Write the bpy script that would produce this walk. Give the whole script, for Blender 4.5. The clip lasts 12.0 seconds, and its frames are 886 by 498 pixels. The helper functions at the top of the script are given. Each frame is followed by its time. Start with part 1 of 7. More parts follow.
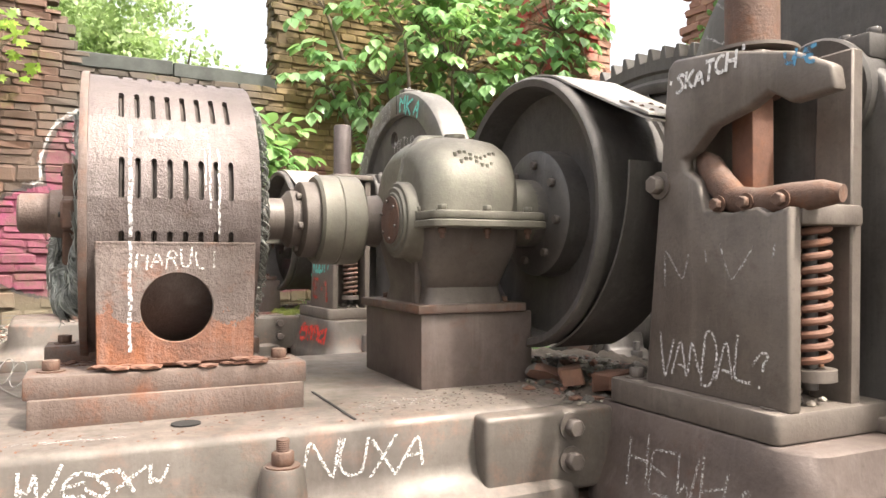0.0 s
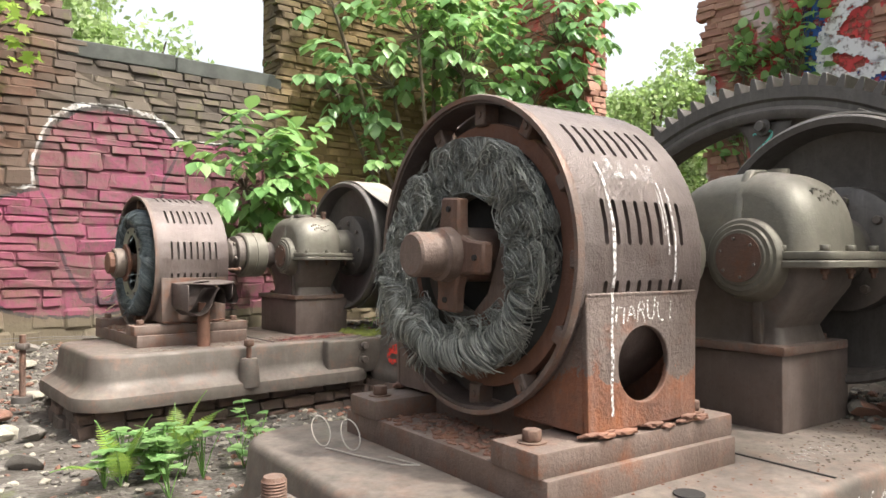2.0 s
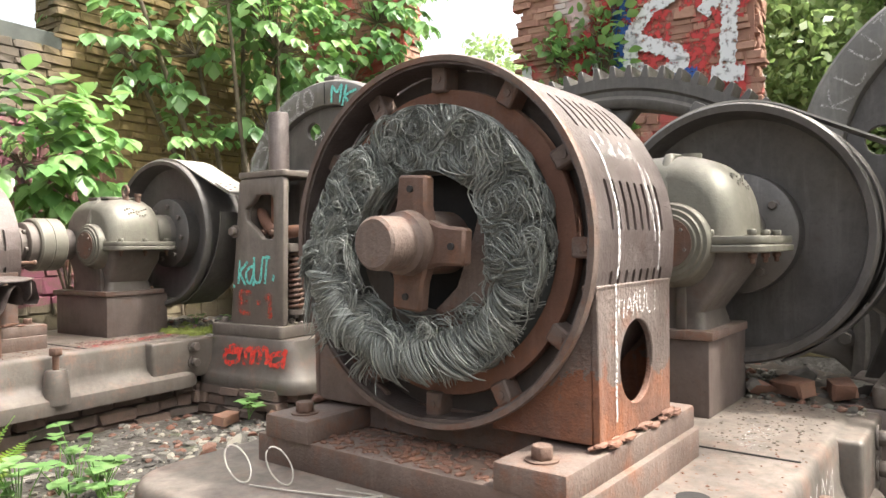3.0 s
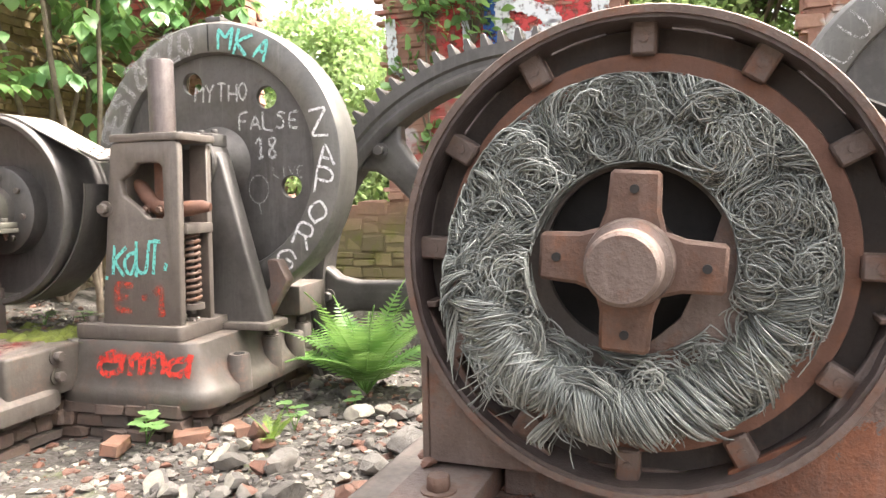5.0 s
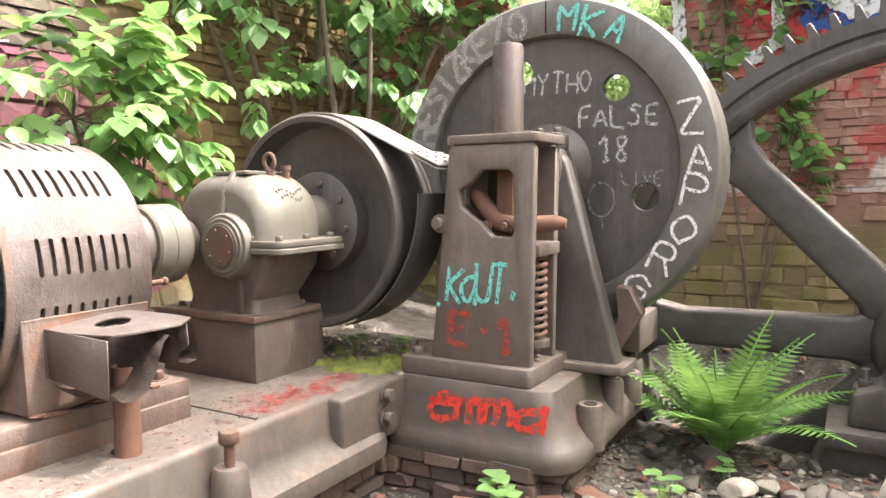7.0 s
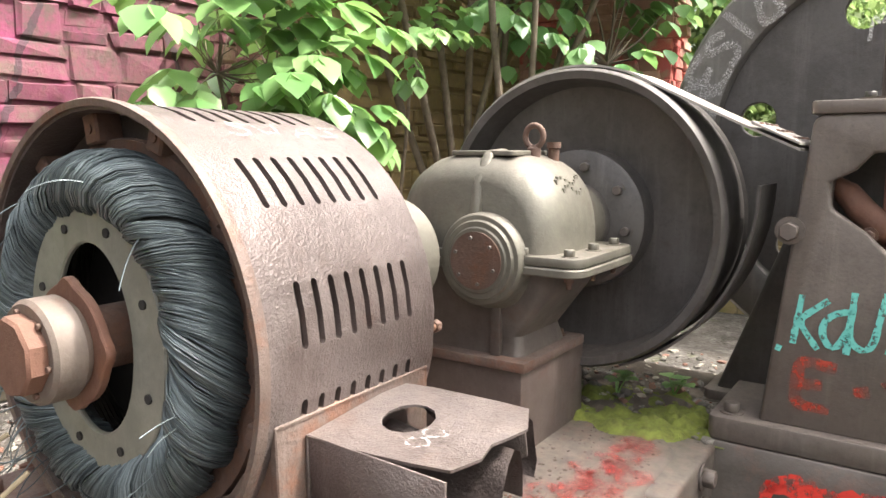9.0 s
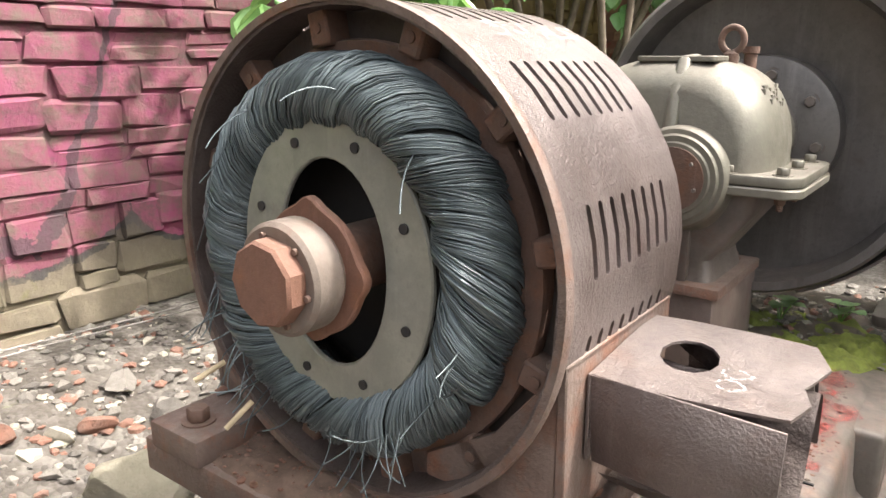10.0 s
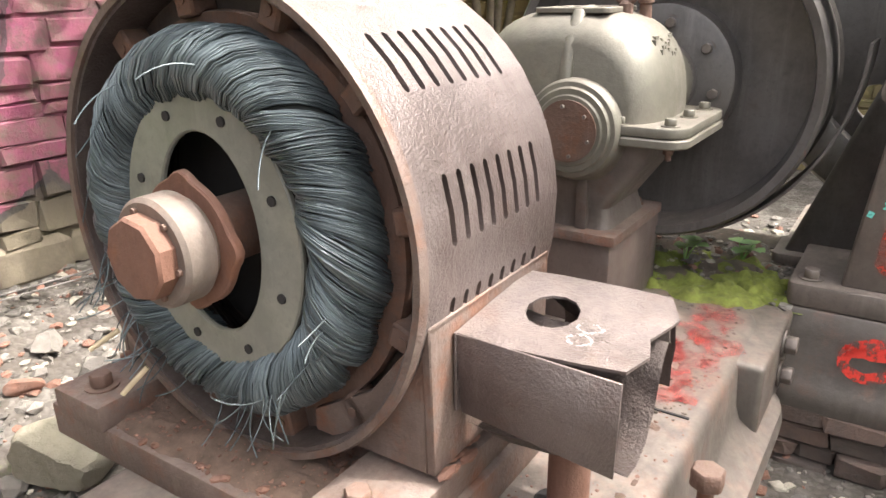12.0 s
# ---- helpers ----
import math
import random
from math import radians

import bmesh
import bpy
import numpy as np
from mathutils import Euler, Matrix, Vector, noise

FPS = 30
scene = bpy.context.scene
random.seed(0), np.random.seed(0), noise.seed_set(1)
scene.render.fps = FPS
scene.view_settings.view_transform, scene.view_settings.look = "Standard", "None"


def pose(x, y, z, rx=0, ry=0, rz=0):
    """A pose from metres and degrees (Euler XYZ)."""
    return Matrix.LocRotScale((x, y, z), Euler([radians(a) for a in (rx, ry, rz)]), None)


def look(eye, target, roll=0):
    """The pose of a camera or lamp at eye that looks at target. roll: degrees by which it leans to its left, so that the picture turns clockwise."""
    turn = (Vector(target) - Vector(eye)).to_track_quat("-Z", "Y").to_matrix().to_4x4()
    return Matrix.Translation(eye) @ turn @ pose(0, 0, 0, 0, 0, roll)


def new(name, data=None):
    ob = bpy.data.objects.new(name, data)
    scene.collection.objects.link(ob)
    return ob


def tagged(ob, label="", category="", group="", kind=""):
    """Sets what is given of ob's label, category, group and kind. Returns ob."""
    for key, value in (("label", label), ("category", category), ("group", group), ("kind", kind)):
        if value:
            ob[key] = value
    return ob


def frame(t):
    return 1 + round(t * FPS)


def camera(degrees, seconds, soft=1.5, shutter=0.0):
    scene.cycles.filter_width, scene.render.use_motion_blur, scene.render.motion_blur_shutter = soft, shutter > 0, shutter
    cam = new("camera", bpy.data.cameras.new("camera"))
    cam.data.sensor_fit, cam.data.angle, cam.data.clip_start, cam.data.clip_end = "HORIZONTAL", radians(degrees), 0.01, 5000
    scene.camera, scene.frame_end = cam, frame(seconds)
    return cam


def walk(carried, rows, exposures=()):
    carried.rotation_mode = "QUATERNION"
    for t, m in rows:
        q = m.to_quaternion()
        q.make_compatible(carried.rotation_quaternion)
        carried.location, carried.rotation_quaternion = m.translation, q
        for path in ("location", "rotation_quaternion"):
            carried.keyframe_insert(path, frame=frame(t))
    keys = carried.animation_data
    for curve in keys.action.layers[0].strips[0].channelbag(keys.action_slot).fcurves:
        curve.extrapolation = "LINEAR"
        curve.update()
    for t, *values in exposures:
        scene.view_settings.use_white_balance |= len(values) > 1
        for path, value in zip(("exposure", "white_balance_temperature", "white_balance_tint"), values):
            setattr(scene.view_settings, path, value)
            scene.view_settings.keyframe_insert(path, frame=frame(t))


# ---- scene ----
cam = camera(63.2, 12.0)
METRES, EYE, TILT, LEAN, TURN = 8.0, 1.5, 0.8, 0.0, 0.0
ROWS = [
    (0.0, 0.0, 0.0, 0.0, -0.0, 0.0, 0.0),
    (0.5, -0.0674, 0.002, 0.0023, -0.43, -0.08, 0.04),
    (1.0, -0.1418, 0.0231, 0.0049, -1.8, -0.21, -0.17),
    (1.5, -0.1931, 0.0367, 0.0109, -4.95, -0.11, -0.13),
    (2.0, -0.2401, 0.046, 0.0196, -10.18, -0.04, -0.17),
    (2.5, -0.2684, 0.0767, 0.0161, -17.53, -0.43, 0.09),
    (3.0, -0.2929, 0.1137, 0.0201, -27.66, -1.17, 0.23),
    (5.0, -0.3513, 0.2486, 0.0368, -44.64, -4.78, 0.47),
    (5.5, -0.393, 0.2786, 0.0519, -44.45, -4.97, 0.28),
    (6.0, -0.4092, 0.3028, 0.0552, -38.03, -5.29, 0.08),
    (6.5, -0.3864, 0.3647, 0.0443, -31.44, -5.25, 0.03),
    (7.0, -0.3827, 0.4182, 0.0504, -30.47, -5.34, 0.12),
    (9.0, -0.4224, 0.6053, 0.0611, -26.01, -8.48, -0.36),
    (9.5, -0.4462, 0.6308, 0.0638, -24.12, -11.15, -0.35),
    (10.0, -0.4703, 0.6519, 0.0587, -23.6, -15.4, -0.37),
    (10.5, -0.4779, 0.6569, 0.0544, -23.73, -19.14, -0.3),
    (11.0, -0.4784, 0.6569, 0.0585, -24.33, -20.1, -0.14),
    (11.5, -0.4723, 0.6539, 0.062, -25.46, -20.33, 0.17),
    (12.0, -0.4512, 0.6381, 0.068, -27.08, -20.45, 0.49),
]
walk(cam, [(t, pose(0, 0, EYE, TILT, LEAN, TURN) @ pose(METRES * x, METRES * y, METRES * z, 90 + pitch, roll, yaw)) for t, x, y, z, yaw, pitch, roll in ROWS],
     exposures=[(0.0, 1.76, 6800, 11), (0.5, 1.60, 6750, 10), (1.0, 1.32, 6700, 10), (2.0, 1.32, 6600, 9), (3.0, 1.88, 6600, 8), (5.0, 2.58, 6650, 11), (5.5, 2.88, 6700, 11), (6.5, 2.44, 6700, 11), (7.0, 2.23, 6750, 12), (9.5, 1.92, 6550, 10), (11.0, 1.96, 6550, 10), (12.0, 2.08, 6550, 11)])

# ---- sky and sun ----
SUN_EL, SUN_AZ = 57.0, 126.0        # degrees: height, and compass bearing from +y towards +x
world = bpy.data.worlds.new("sky")
scene.world = world
world.use_nodes = True
wn, wl = world.node_tree.nodes, world.node_tree.links
sky = wn.new("ShaderNodeTexSky")
sky.sky_type, sky.sun_disc = "NISHITA", False
sky.sun_elevation, sky.sun_rotation = radians(SUN_EL), radians(SUN_AZ)
sky.air_density, sky.dust_density, sky.ozone_density = 1.0, 8.0, 0.2
wn["Background"].inputs[1].default_value = 0.15
haze = wn.new("ShaderNodeHueSaturation")
haze.inputs["Saturation"].default_value, haze.inputs["Value"].default_value = 0.35, 1.2
wl.new(sky.outputs[0], haze.inputs["Color"])
wl.new(haze.outputs[0], wn["Background"].inputs[0])
sun_lamp = bpy.data.lights.new("sun", "SUN")
sun_lamp.energy, sun_lamp.angle, sun_lamp.color = 2.4, radians(1.5), (1.0, 0.96, 0.90)
sun = new("sun", sun_lamp)
_sd = Vector((math.sin(radians(SUN_AZ)) * math.cos(radians(SUN_EL)), math.cos(radians(SUN_AZ)) * math.cos(radians(SUN_EL)), math.sin(radians(SUN_EL))))
sun.matrix_world = look(_sd * 40, (0, 0, 0))

# ---- materials ----
def mat_new(name):
    m = bpy.data.materials.new(name)
    m.use_nodes = True
    return m, m.node_tree.nodes, m.node_tree.links, m.node_tree.nodes["Principled BSDF"]


def nd(nodes, kind, **inputs):
    n = nodes.new(kind)
    for key, value in inputs.items():
        n.inputs[key.replace("_", " ")].default_value = value
    return n


def noise_tex(nodes, links, vec, scale, detail=6.0, rough=0.6, lo=0.35, hi=0.65):
    n = nd(nodes, "ShaderNodeTexNoise", Scale=scale, Detail=detail, Roughness=rough)
    links.new(vec, n.inputs["Vector"])
    r = nodes.new("ShaderNodeMapRange")
    r.inputs[1].default_value, r.inputs[2].default_value = lo, hi
    links.new(n.outputs[0], r.inputs[0])
    return r.outputs[0], n.outputs[0]


def mix_col(nodes, links, fac, a, b):
    m = nodes.new("ShaderNodeMix")
    m.data_type = "RGBA"
    for sock, val in ((m.inputs[0], fac), (m.inputs[6], a), (m.inputs[7], b)):
        if isinstance(val, (tuple, float, int)):
            sock.default_value = (*val, 1.0) if isinstance(val, tuple) else val
        else:
            links.new(val, sock)
    return m.outputs[2]


def math_node(nodes, links, op, a, b=0.0, clamp=False):
    m = nodes.new("ShaderNodeMath")
    m.operation, m.use_clamp = op, clamp
    for sock, val in zip(m.inputs, (a, b)):
        if isinstance(val, (float, int)):
            sock.default_value = val
        else:
            links.new(val, sock)
    return m.outputs[0]


def bump(nodes, links, bsdf, height, strength, dist):
    b = nd(nodes, "ShaderNodeBump", Strength=strength, Distance=dist)
    links.new(height, b.inputs["Height"])
    links.new(b.outputs[0], bsdf.inputs["Normal"])


def iron(name, base, worn, rust, rust_amount=0.45, rough=0.62, metal=0.35, grain=140.0, relief=0.0015, dust=0.35, low_rust=0.0):
    """Old painted or bare machine iron: paint, worn tone, rust blooms, pale dust on upper faces, fine casting grain."""
    m, n, l, b = mat_new(name)
    co = nd(n, "ShaderNodeTexCoord").outputs["Object"]
    big, _ = noise_tex(n, l, co, 3.2, 8, 0.65, 0.38, 0.66)
    col = mix_col(n, l, big, base, worn)
    blotch, _ = noise_tex(n, l, co, 7.5, 10, 0.72, 0.66 - 0.3 * rust_amount, 0.80 - 0.22 * rust_amount)
    col = mix_col(n, l, math_node(n, l, "MULTIPLY", blotch, min(1.0, 0.5 + rust_amount)), col, rust)
    if low_rust:
        sp = n.new("ShaderNodeSeparateXYZ")
        l.new(co, sp.inputs[0])
        edge, er = noise_tex(n, l, co, 6.5, 7, 0.68, 0.3, 0.7)
        lim = math_node(n, l, "ADD", low_rust - 0.26, math_node(n, l, "MULTIPLY", er, 0.50))
        mk = math_node(n, l, "LESS_THAN", sp.outputs[2], lim)
        rc = mix_col(n, l, edge, (0.29, 0.105, 0.045), (0.15, 0.058, 0.035))
        col = mix_col(n, l, math_node(n, l, "MULTIPLY", mk, 0.9), col, rc)
    grime, _ = noise_tex(n, l, co, 2.3, 10, 0.78, 0.44, 0.60)
    col = mix_col(n, l, math_node(n, l, "MULTIPLY", grime, 0.55), col, tuple(c * 0.55 for c in base))
    mp = nd(n, "ShaderNodeMapping")
    mp.inputs["Scale"].default_value = (16.0, 16.0, 1.3)
    l.new(co, mp.inputs["Vector"])
    run, _ = noise_tex(n, l, mp.outputs[0], 1.0, 6, 0.7, 0.52, 0.74)
    col = mix_col(n, l, math_node(n, l, "MULTIPLY", run, 0.30), col, tuple(min(1.0, c * 1.5 + 0.03) for c in worn))
    speck, raw = noise_tex(n, l, co, 55.0, 4, 0.7, 0.55, 0.75)
    col = mix_col(n, l, math_node(n, l, "MULTIPLY", speck, 0.5), col, tuple(c * 0.55 for c in base))
    geo = n.new("ShaderNodeNewGeometry")
    sep = n.new("ShaderNodeSeparateXYZ")
    l.new(geo.outputs["Normal"], sep.inputs[0])
    up = n.new("ShaderNodeMapRange")
    up.inputs[1].default_value, up.inputs[2].default_value = 0.55, 1.0
    l.new(sep.outputs[2], up.inputs[0])
    fine, _ = noise_tex(n, l, co, 18.0, 6, 0.7, 0.3, 0.75)
    dustf = math_node(n, l, "MULTIPLY", math_node(n, l, "MULTIPLY", up.outputs[0], fine), dust)
    col = mix_col(n, l, dustf, col, (0.33, 0.27, 0.23))
    l.new(col, b.inputs["Base Color"])
    b.inputs["Metallic"].default_value = metal
    rr = n.new("ShaderNodeMapRange")
    rr.inputs[3].default_value, rr.inputs[4].default_value = rough - 0.10, min(0.95, rough + 0.2)
    l.new(big, rr.inputs[0])
    l.new(rr.outputs[0], b.inputs["Roughness"])
    gr = nd(n, "ShaderNodeTexNoise", Scale=grain, Detail=3.0, Roughness=0.6)
    l.new(co, gr.inputs["Vector"])
    h = math_node(n, l, "ADD", gr.outputs[0], math_node(n, l, "MULTIPLY", raw, 0.8))
    mid = nd(n, "ShaderNodeTexNoise", Scale=13.0, Detail=5.0, Roughness=0.6)
    l.new(co, mid.inputs["Vector"])
    h = math_node(n, l, "ADD", h, math_node(n, l, "MULTIPLY", mid.outputs[0], 1.1))
    bump(n, l, b, h, 0.6, relief * 1.25)
    return m


def plain(name, col, rough=0.8, var=0.25, scale=14.0, metal=0.0, relief=0.002, bscale=60.0):
    m, n, l, b = mat_new(name)
    co = nd(n, "ShaderNodeTexCoord").outputs["Object"]
    f, _ = noise_tex(n, l, co, scale, 8, 0.68, 0.3, 0.7)
    c = mix_col(n, l, f, tuple(x * (1 - var) for x in col), tuple(min(1.0, x * (1 + var)) for x in col))
    l.new(c, b.inputs["Base Color"])
    b.inputs["Roughness"].default_value, b.inputs["Metallic"].default_value = rough, metal
    g = nd(n, "ShaderNodeTexNoise", Scale=bscale, Detail=5.0, Roughness=0.65)
    l.new(co, g.inputs["Vector"])
    bump(n, l, b, g.outputs[0], 0.5, relief)
    return m


def chalk(name, col, cover=0.55, scale=170.0, rough=0.85, soft=0.12, most=1.0):
    """Chalk or spray paint that breaks up over rough iron."""
    m, n, l, b = mat_new(name)
    co = nd(n, "ShaderNodeTexCoord").outputs["Object"]
    f, _ = noise_tex(n, l, co, scale, 3, 0.6, cover - soft, cover + soft * 0.5)
    tr = n.new("ShaderNodeBsdfTransparent")
    mx = n.new("ShaderNodeMixShader")
    b.inputs["Base Color"].default_value = (*col, 1)
    b.inputs["Roughness"].default_value = rough
    l.new(tr.outputs[0], mx.inputs[1])
    l.new(b.outputs[0], mx.inputs[2])
    inv = math_node(n, l, "SUBTRACT", 1.0, f, True)
    l.new(math_node(n, l, "MULTIPLY", inv, most), mx.inputs[0])
    l.new(mx.outputs[0], n["Material Output"].inputs[0])
    return m


def leaf_mat(name, dark, light, trans=0.35):
    m, n, l, b = mat_new(name)
    geo = n.new("ShaderNodeNewGeometry")
    c = mix_col(n, l, geo.outputs["Random Per Island"], dark, light)
    l.new(c, b.inputs["Base Color"])
    b.inputs["Roughness"].default_value = 0.34
    t = n.new("ShaderNodeBsdfTranslucent")
    tc = mix_col(n, l, 0.5, c, (0.28, 0.42, 0.11))
    l.new(tc, t.inputs[0])
    mx = n.new("ShaderNodeMixShader")
    mx.inputs[0].default_value = trans
    l.new(b.outputs[0], mx.inputs[1])
    l.new(t.outputs[0], mx.inputs[2])
    l.new(mx.outputs[0], n["Material Output"].inputs[0])
    return m


DARK_RUST = (0.105, 0.060, 0.045)
M_SHELL = iron("motor_paint", (0.112, 0.086, 0.079), (0.150, 0.124, 0.117), DARK_RUST, 0.3, 0.42, 0.40, 150, 0.0040, 0.32)
M_FOOT = iron("motor_foot_iron", (0.132, 0.092, 0.076), (0.165, 0.124, 0.106), (0.185, 0.080, 0.046), 0.55, 0.62, 0.25, 95, 0.0035, 0.4)
M_FOOTLOW = iron("rust_eaten_foot", (0.138, 0.103, 0.090), (0.175, 0.140, 0.126), (0.18, 0.080, 0.048), 0.42, 0.6, 0.3, 80, 0.006, 0.4, 0.37)
M_RUSTY = iron("rusty_iron", (0.125, 0.072, 0.053), (0.150, 0.098, 0.076), (0.19, 0.082, 0.043), 0.6, 0.75, 0.25, 90, 0.003, 0.4)
M_RUSTRED = iron("red_rust", (0.185, 0.088, 0.058), (0.150, 0.082, 0.060), (0.225, 0.092, 0.045), 0.5, 0.75, 0.2, 120, 0.002, 0.2)
M_GREY = iron("gearbox_iron", (0.178, 0.168, 0.136), (0.125, 0.112, 0.090), (0.12, 0.08, 0.06), 0.26, 0.48, 0.35, 80, 0.0012, 0.45)
M_GREYDK = iron("gearcase_iron", (0.128, 0.106, 0.092), (0.104, 0.087, 0.077), (0.11, 0.062, 0.046), 0.3, 0.6, 0.3, 80, 0.0016, 0.4)
M_DARK = iron("dark_iron", (0.092, 0.083, 0.077), (0.122, 0.111, 0.103), (0.07, 0.05, 0.042), 0.22, 0.48, 0.35, 70, 0.0012, 0.45)
M_POST = iron("post_iron", (0.150, 0.124, 0.106), (0.172, 0.144, 0.124), (0.105, 0.07, 0.052), 0.22, 0.55, 0.3, 75, 0.0014, 0.45)
M_BED = iron("bed_iron", (0.126, 0.108, 0.092), (0.098, 0.081, 0.070), (0.185, 0.110, 0.082), 0.50, 0.55, 0.25, 45, 0.0014, 0.55)
M_PLINTH = iron("plinth_iron", (0.112, 0.084, 0.073), (0.130, 0.102, 0.090), (0.115, 0.064, 0.047), 0.35, 0.58, 0.25, 60, 0.0014, 0.3)
M_BAND = iron("band_steel", (0.40, 0.37, 0.33), (0.31, 0.285, 0.255), (0.18, 0.12, 0.09), 0.15, 0.45, 0.25, 60, 0.001, 0.4)
M_PLATE = iron("plate_iron", (0.265, 0.262, 0.220), (0.205, 0.198, 0.168), (0.15, 0.09, 0.062), 0.2, 0.55, 0.3, 80, 0.001, 0.2)
M_SLEEVE = iron("sleeve_iron", (0.20, 0.165, 0.140), (0.175, 0.125, 0.098), (0.19, 0.09, 0.052), 0.5, 0.6, 0.3, 90, 0.0016, 0.3)
M_CORE = iron("core_iron", (0.050, 0.040, 0.035), (0.070, 0.052, 0.043), (0.085, 0.050, 0.034), 0.45, 0.7, 0.2, 90, 0.002, 0.2)
# near-black for joint lines, and for shade painted as discs in openings
M_BLACK = plain("joint_and_inner_shade", (0.018, 0.016, 0.015), 0.85, 0.3)
M_CHALK = chalk("white_chalk", (0.68, 0.66, 0.64), 0.52)
M_FAINT = chalk("faint_chalk", (0.50, 0.48, 0.46), 0.49)
M_PAINT = chalk("white_paint", (0.74, 0.72, 0.70), 0.62, 60)
M_DRIP = chalk("thin_white_drips", (0.72, 0.70, 0.69), 0.56, 80, 0.85, 0.22, 0.9)
M_SMEAR = chalk("smeared_white", (0.55, 0.53, 0.52), 0.47, 28, 0.85, 0.25, 0.5)
M_TEAL = chalk("teal_spray", (0.16, 0.55, 0.48), 0.64, 60)
M_RED = chalk("red_spray", (0.60, 0.040, 0.025), 0.58, 30)
M_REDDECK = chalk("worn_red_spray", (0.42, 0.055, 0.045), 0.45, 16, 0.85, 0.24, 0.75)
M_REDFAINT = chalk("faint_red_spray", (0.48, 0.07, 0.04), 0.54, 26, 0.85, 0.22, 0.9)
M_BLUE = chalk("blue_spray", (0.10, 0.30, 0.48), 0.58, 60)

# ---- mesh helpers ----
OFF = {}


def thing(name, T, base, label, category, group=""):
    ob = new(name)
    ob.empty_display_size = 0.1
    ob.matrix_world = T @ Matrix.Translation(base)
    OFF[ob.name] = Vector(base)
    return tagged(ob, label, category, group)


def finish(bm, name, mat, smooth=38.0):
    bmesh.ops.recalc_face_normals(bm, faces=bm.faces)
    me = bpy.data.meshes.new(name)
    bm.to_mesh(me)
    bm.free()
    me.materials.append(mat)
    if smooth:
        me.polygons.foreach_set("use_smooth", [True] * len(me.polygons))
        me.set_sharp_from_angle(angle=radians(smooth))
    return me


def part(name, bm, mat, parent, label="", smooth=38.0, kind=""):
    off = OFF[parent.name]
    bmesh.ops.translate(bm, verts=bm.verts, vec=-off)
    ob = new(name, finish(bm, name, mat, smooth))
    ob.parent = parent
    OFF[ob.name] = off
    return tagged(ob, label, kind=kind)


def part_mesh(name, me, mtx, parent, label=""):
    ob = new(name, me)
    ob.parent = parent
    ob.matrix_basis = Matrix.Translation(-OFF[parent.name]) @ mtx
    OFF[ob.name] = OFF[parent.name]
    return tagged(ob, label)


def raw_mesh(name, verts, faces, mat, smooth=True):
    me = bpy.data.meshes.new(name)
    me.from_pydata([tuple(v) for v in verts], [], [tuple(f) for f in faces])
    me.materials.append(mat)
    if smooth:
        me.polygons.foreach_set("use_smooth", [True] * len(me.polygons))
    return me


def bev(bm, width, seg=2, angle=30):
    es = [e for e in bm.edges if len(e.link_faces) == 2 and e.calc_face_angle(0) > radians(angle)]
    if width > 0 and es:
        bmesh.ops.bevel(bm, geom=es, offset=width, segments=seg, affect="EDGES", profile=0.5, clamp_overlap=True)
    return bm


def box(x0, x1, y0, y1, z0, z1, w=0.008, seg=2, bm=None):
    b = bmesh.new()
    bmesh.ops.create_cube(b, size=1.0, matrix=Matrix.Translation(((x0 + x1) / 2, (y0 + y1) / 2, (z0 + z1) / 2)) @ Matrix.Diagonal((x1 - x0, y1 - y0, z1 - z0, 1)))
    bev(b, w, seg)
    return merge(bm, b) if bm else b


def merge(bm, other):
    me = bpy.data.meshes.new("tmp")
    other.to_mesh(me)
    other.free()
    bm.from_mesh(me)
    bpy.data.meshes.remove(me)
    return bm


AX = {"x": lambda a, p, q: (a, p, q), "y": lambda a, p, q: (p, a, q), "z": lambda a, p, q: (p, q, a)}


def lathe(profile, c, axis="x", n=48, closed=True, bm=None):
    """Turn (radius, along) points round an axis through c = the two other coordinates."""
    b = bmesh.new()
    rings = []
    for r, a in profile:
        rings.append([b.verts.new(AX[axis](a, c[0] + r * math.cos(2 * math.pi * k / n), c[1] + r * math.sin(2 * math.pi * k / n))) for k in range(n)])
    pairs = list(zip(rings, rings[1:])) + ([(rings[-1], rings[0])] if closed else [])
    for r0, r1 in pairs:
        for k in range(n):
            b.faces.new((r0[k], r0[(k + 1) % n], r1[(k + 1) % n], r1[k]))
    if not closed:
        for ring in (rings[0], rings[-1]):
            b.faces.new(ring)
    bmesh.ops.remove_doubles(b, verts=b.verts, dist=0.0004)
    return merge(bm, b) if bm else b


def prism(loops, axis, d0, d1, w=0.0, seg=2, bm=None):
    """A plate: outline (and holes) as loops of two coordinates, from d0 to d1 along the axis."""
    b = bmesh.new()
    edges = []
    for loop in loops:
        vs = [b.verts.new(AX[axis](d0, p, q)) for p, q in loop]
        edges += [b.edges.new((vs[k], vs[(k + 1) % len(vs)])) for k in range(len(vs))]
    if len(loops) == 1:
        b.faces.new(vs)
    else:
        bmesh.ops.triangle_fill(b, use_beauty=True, use_dissolve=True, edges=edges)
    out = bmesh.ops.extrude_face_region(b, geom=b.faces[:])
    bmesh.ops.translate(b, verts=[g for g in out["geom"] if isinstance(g, bmesh.types.BMVert)], vec=AX[axis](d1 - d0, 0, 0))
    bmesh.ops.recalc_face_normals(b, faces=b.faces)
    bev(b, w, seg, 40)
    return merge(bm, b) if bm else b


def circle(c, r, n=32, a0=0.0, ry=None):
    return [(c[0] + r * math.cos(a0 + 2 * math.pi * k / n), c[1] + (ry or r) * math.sin(a0 + 2 * math.pi * k / n)) for k in range(n)]


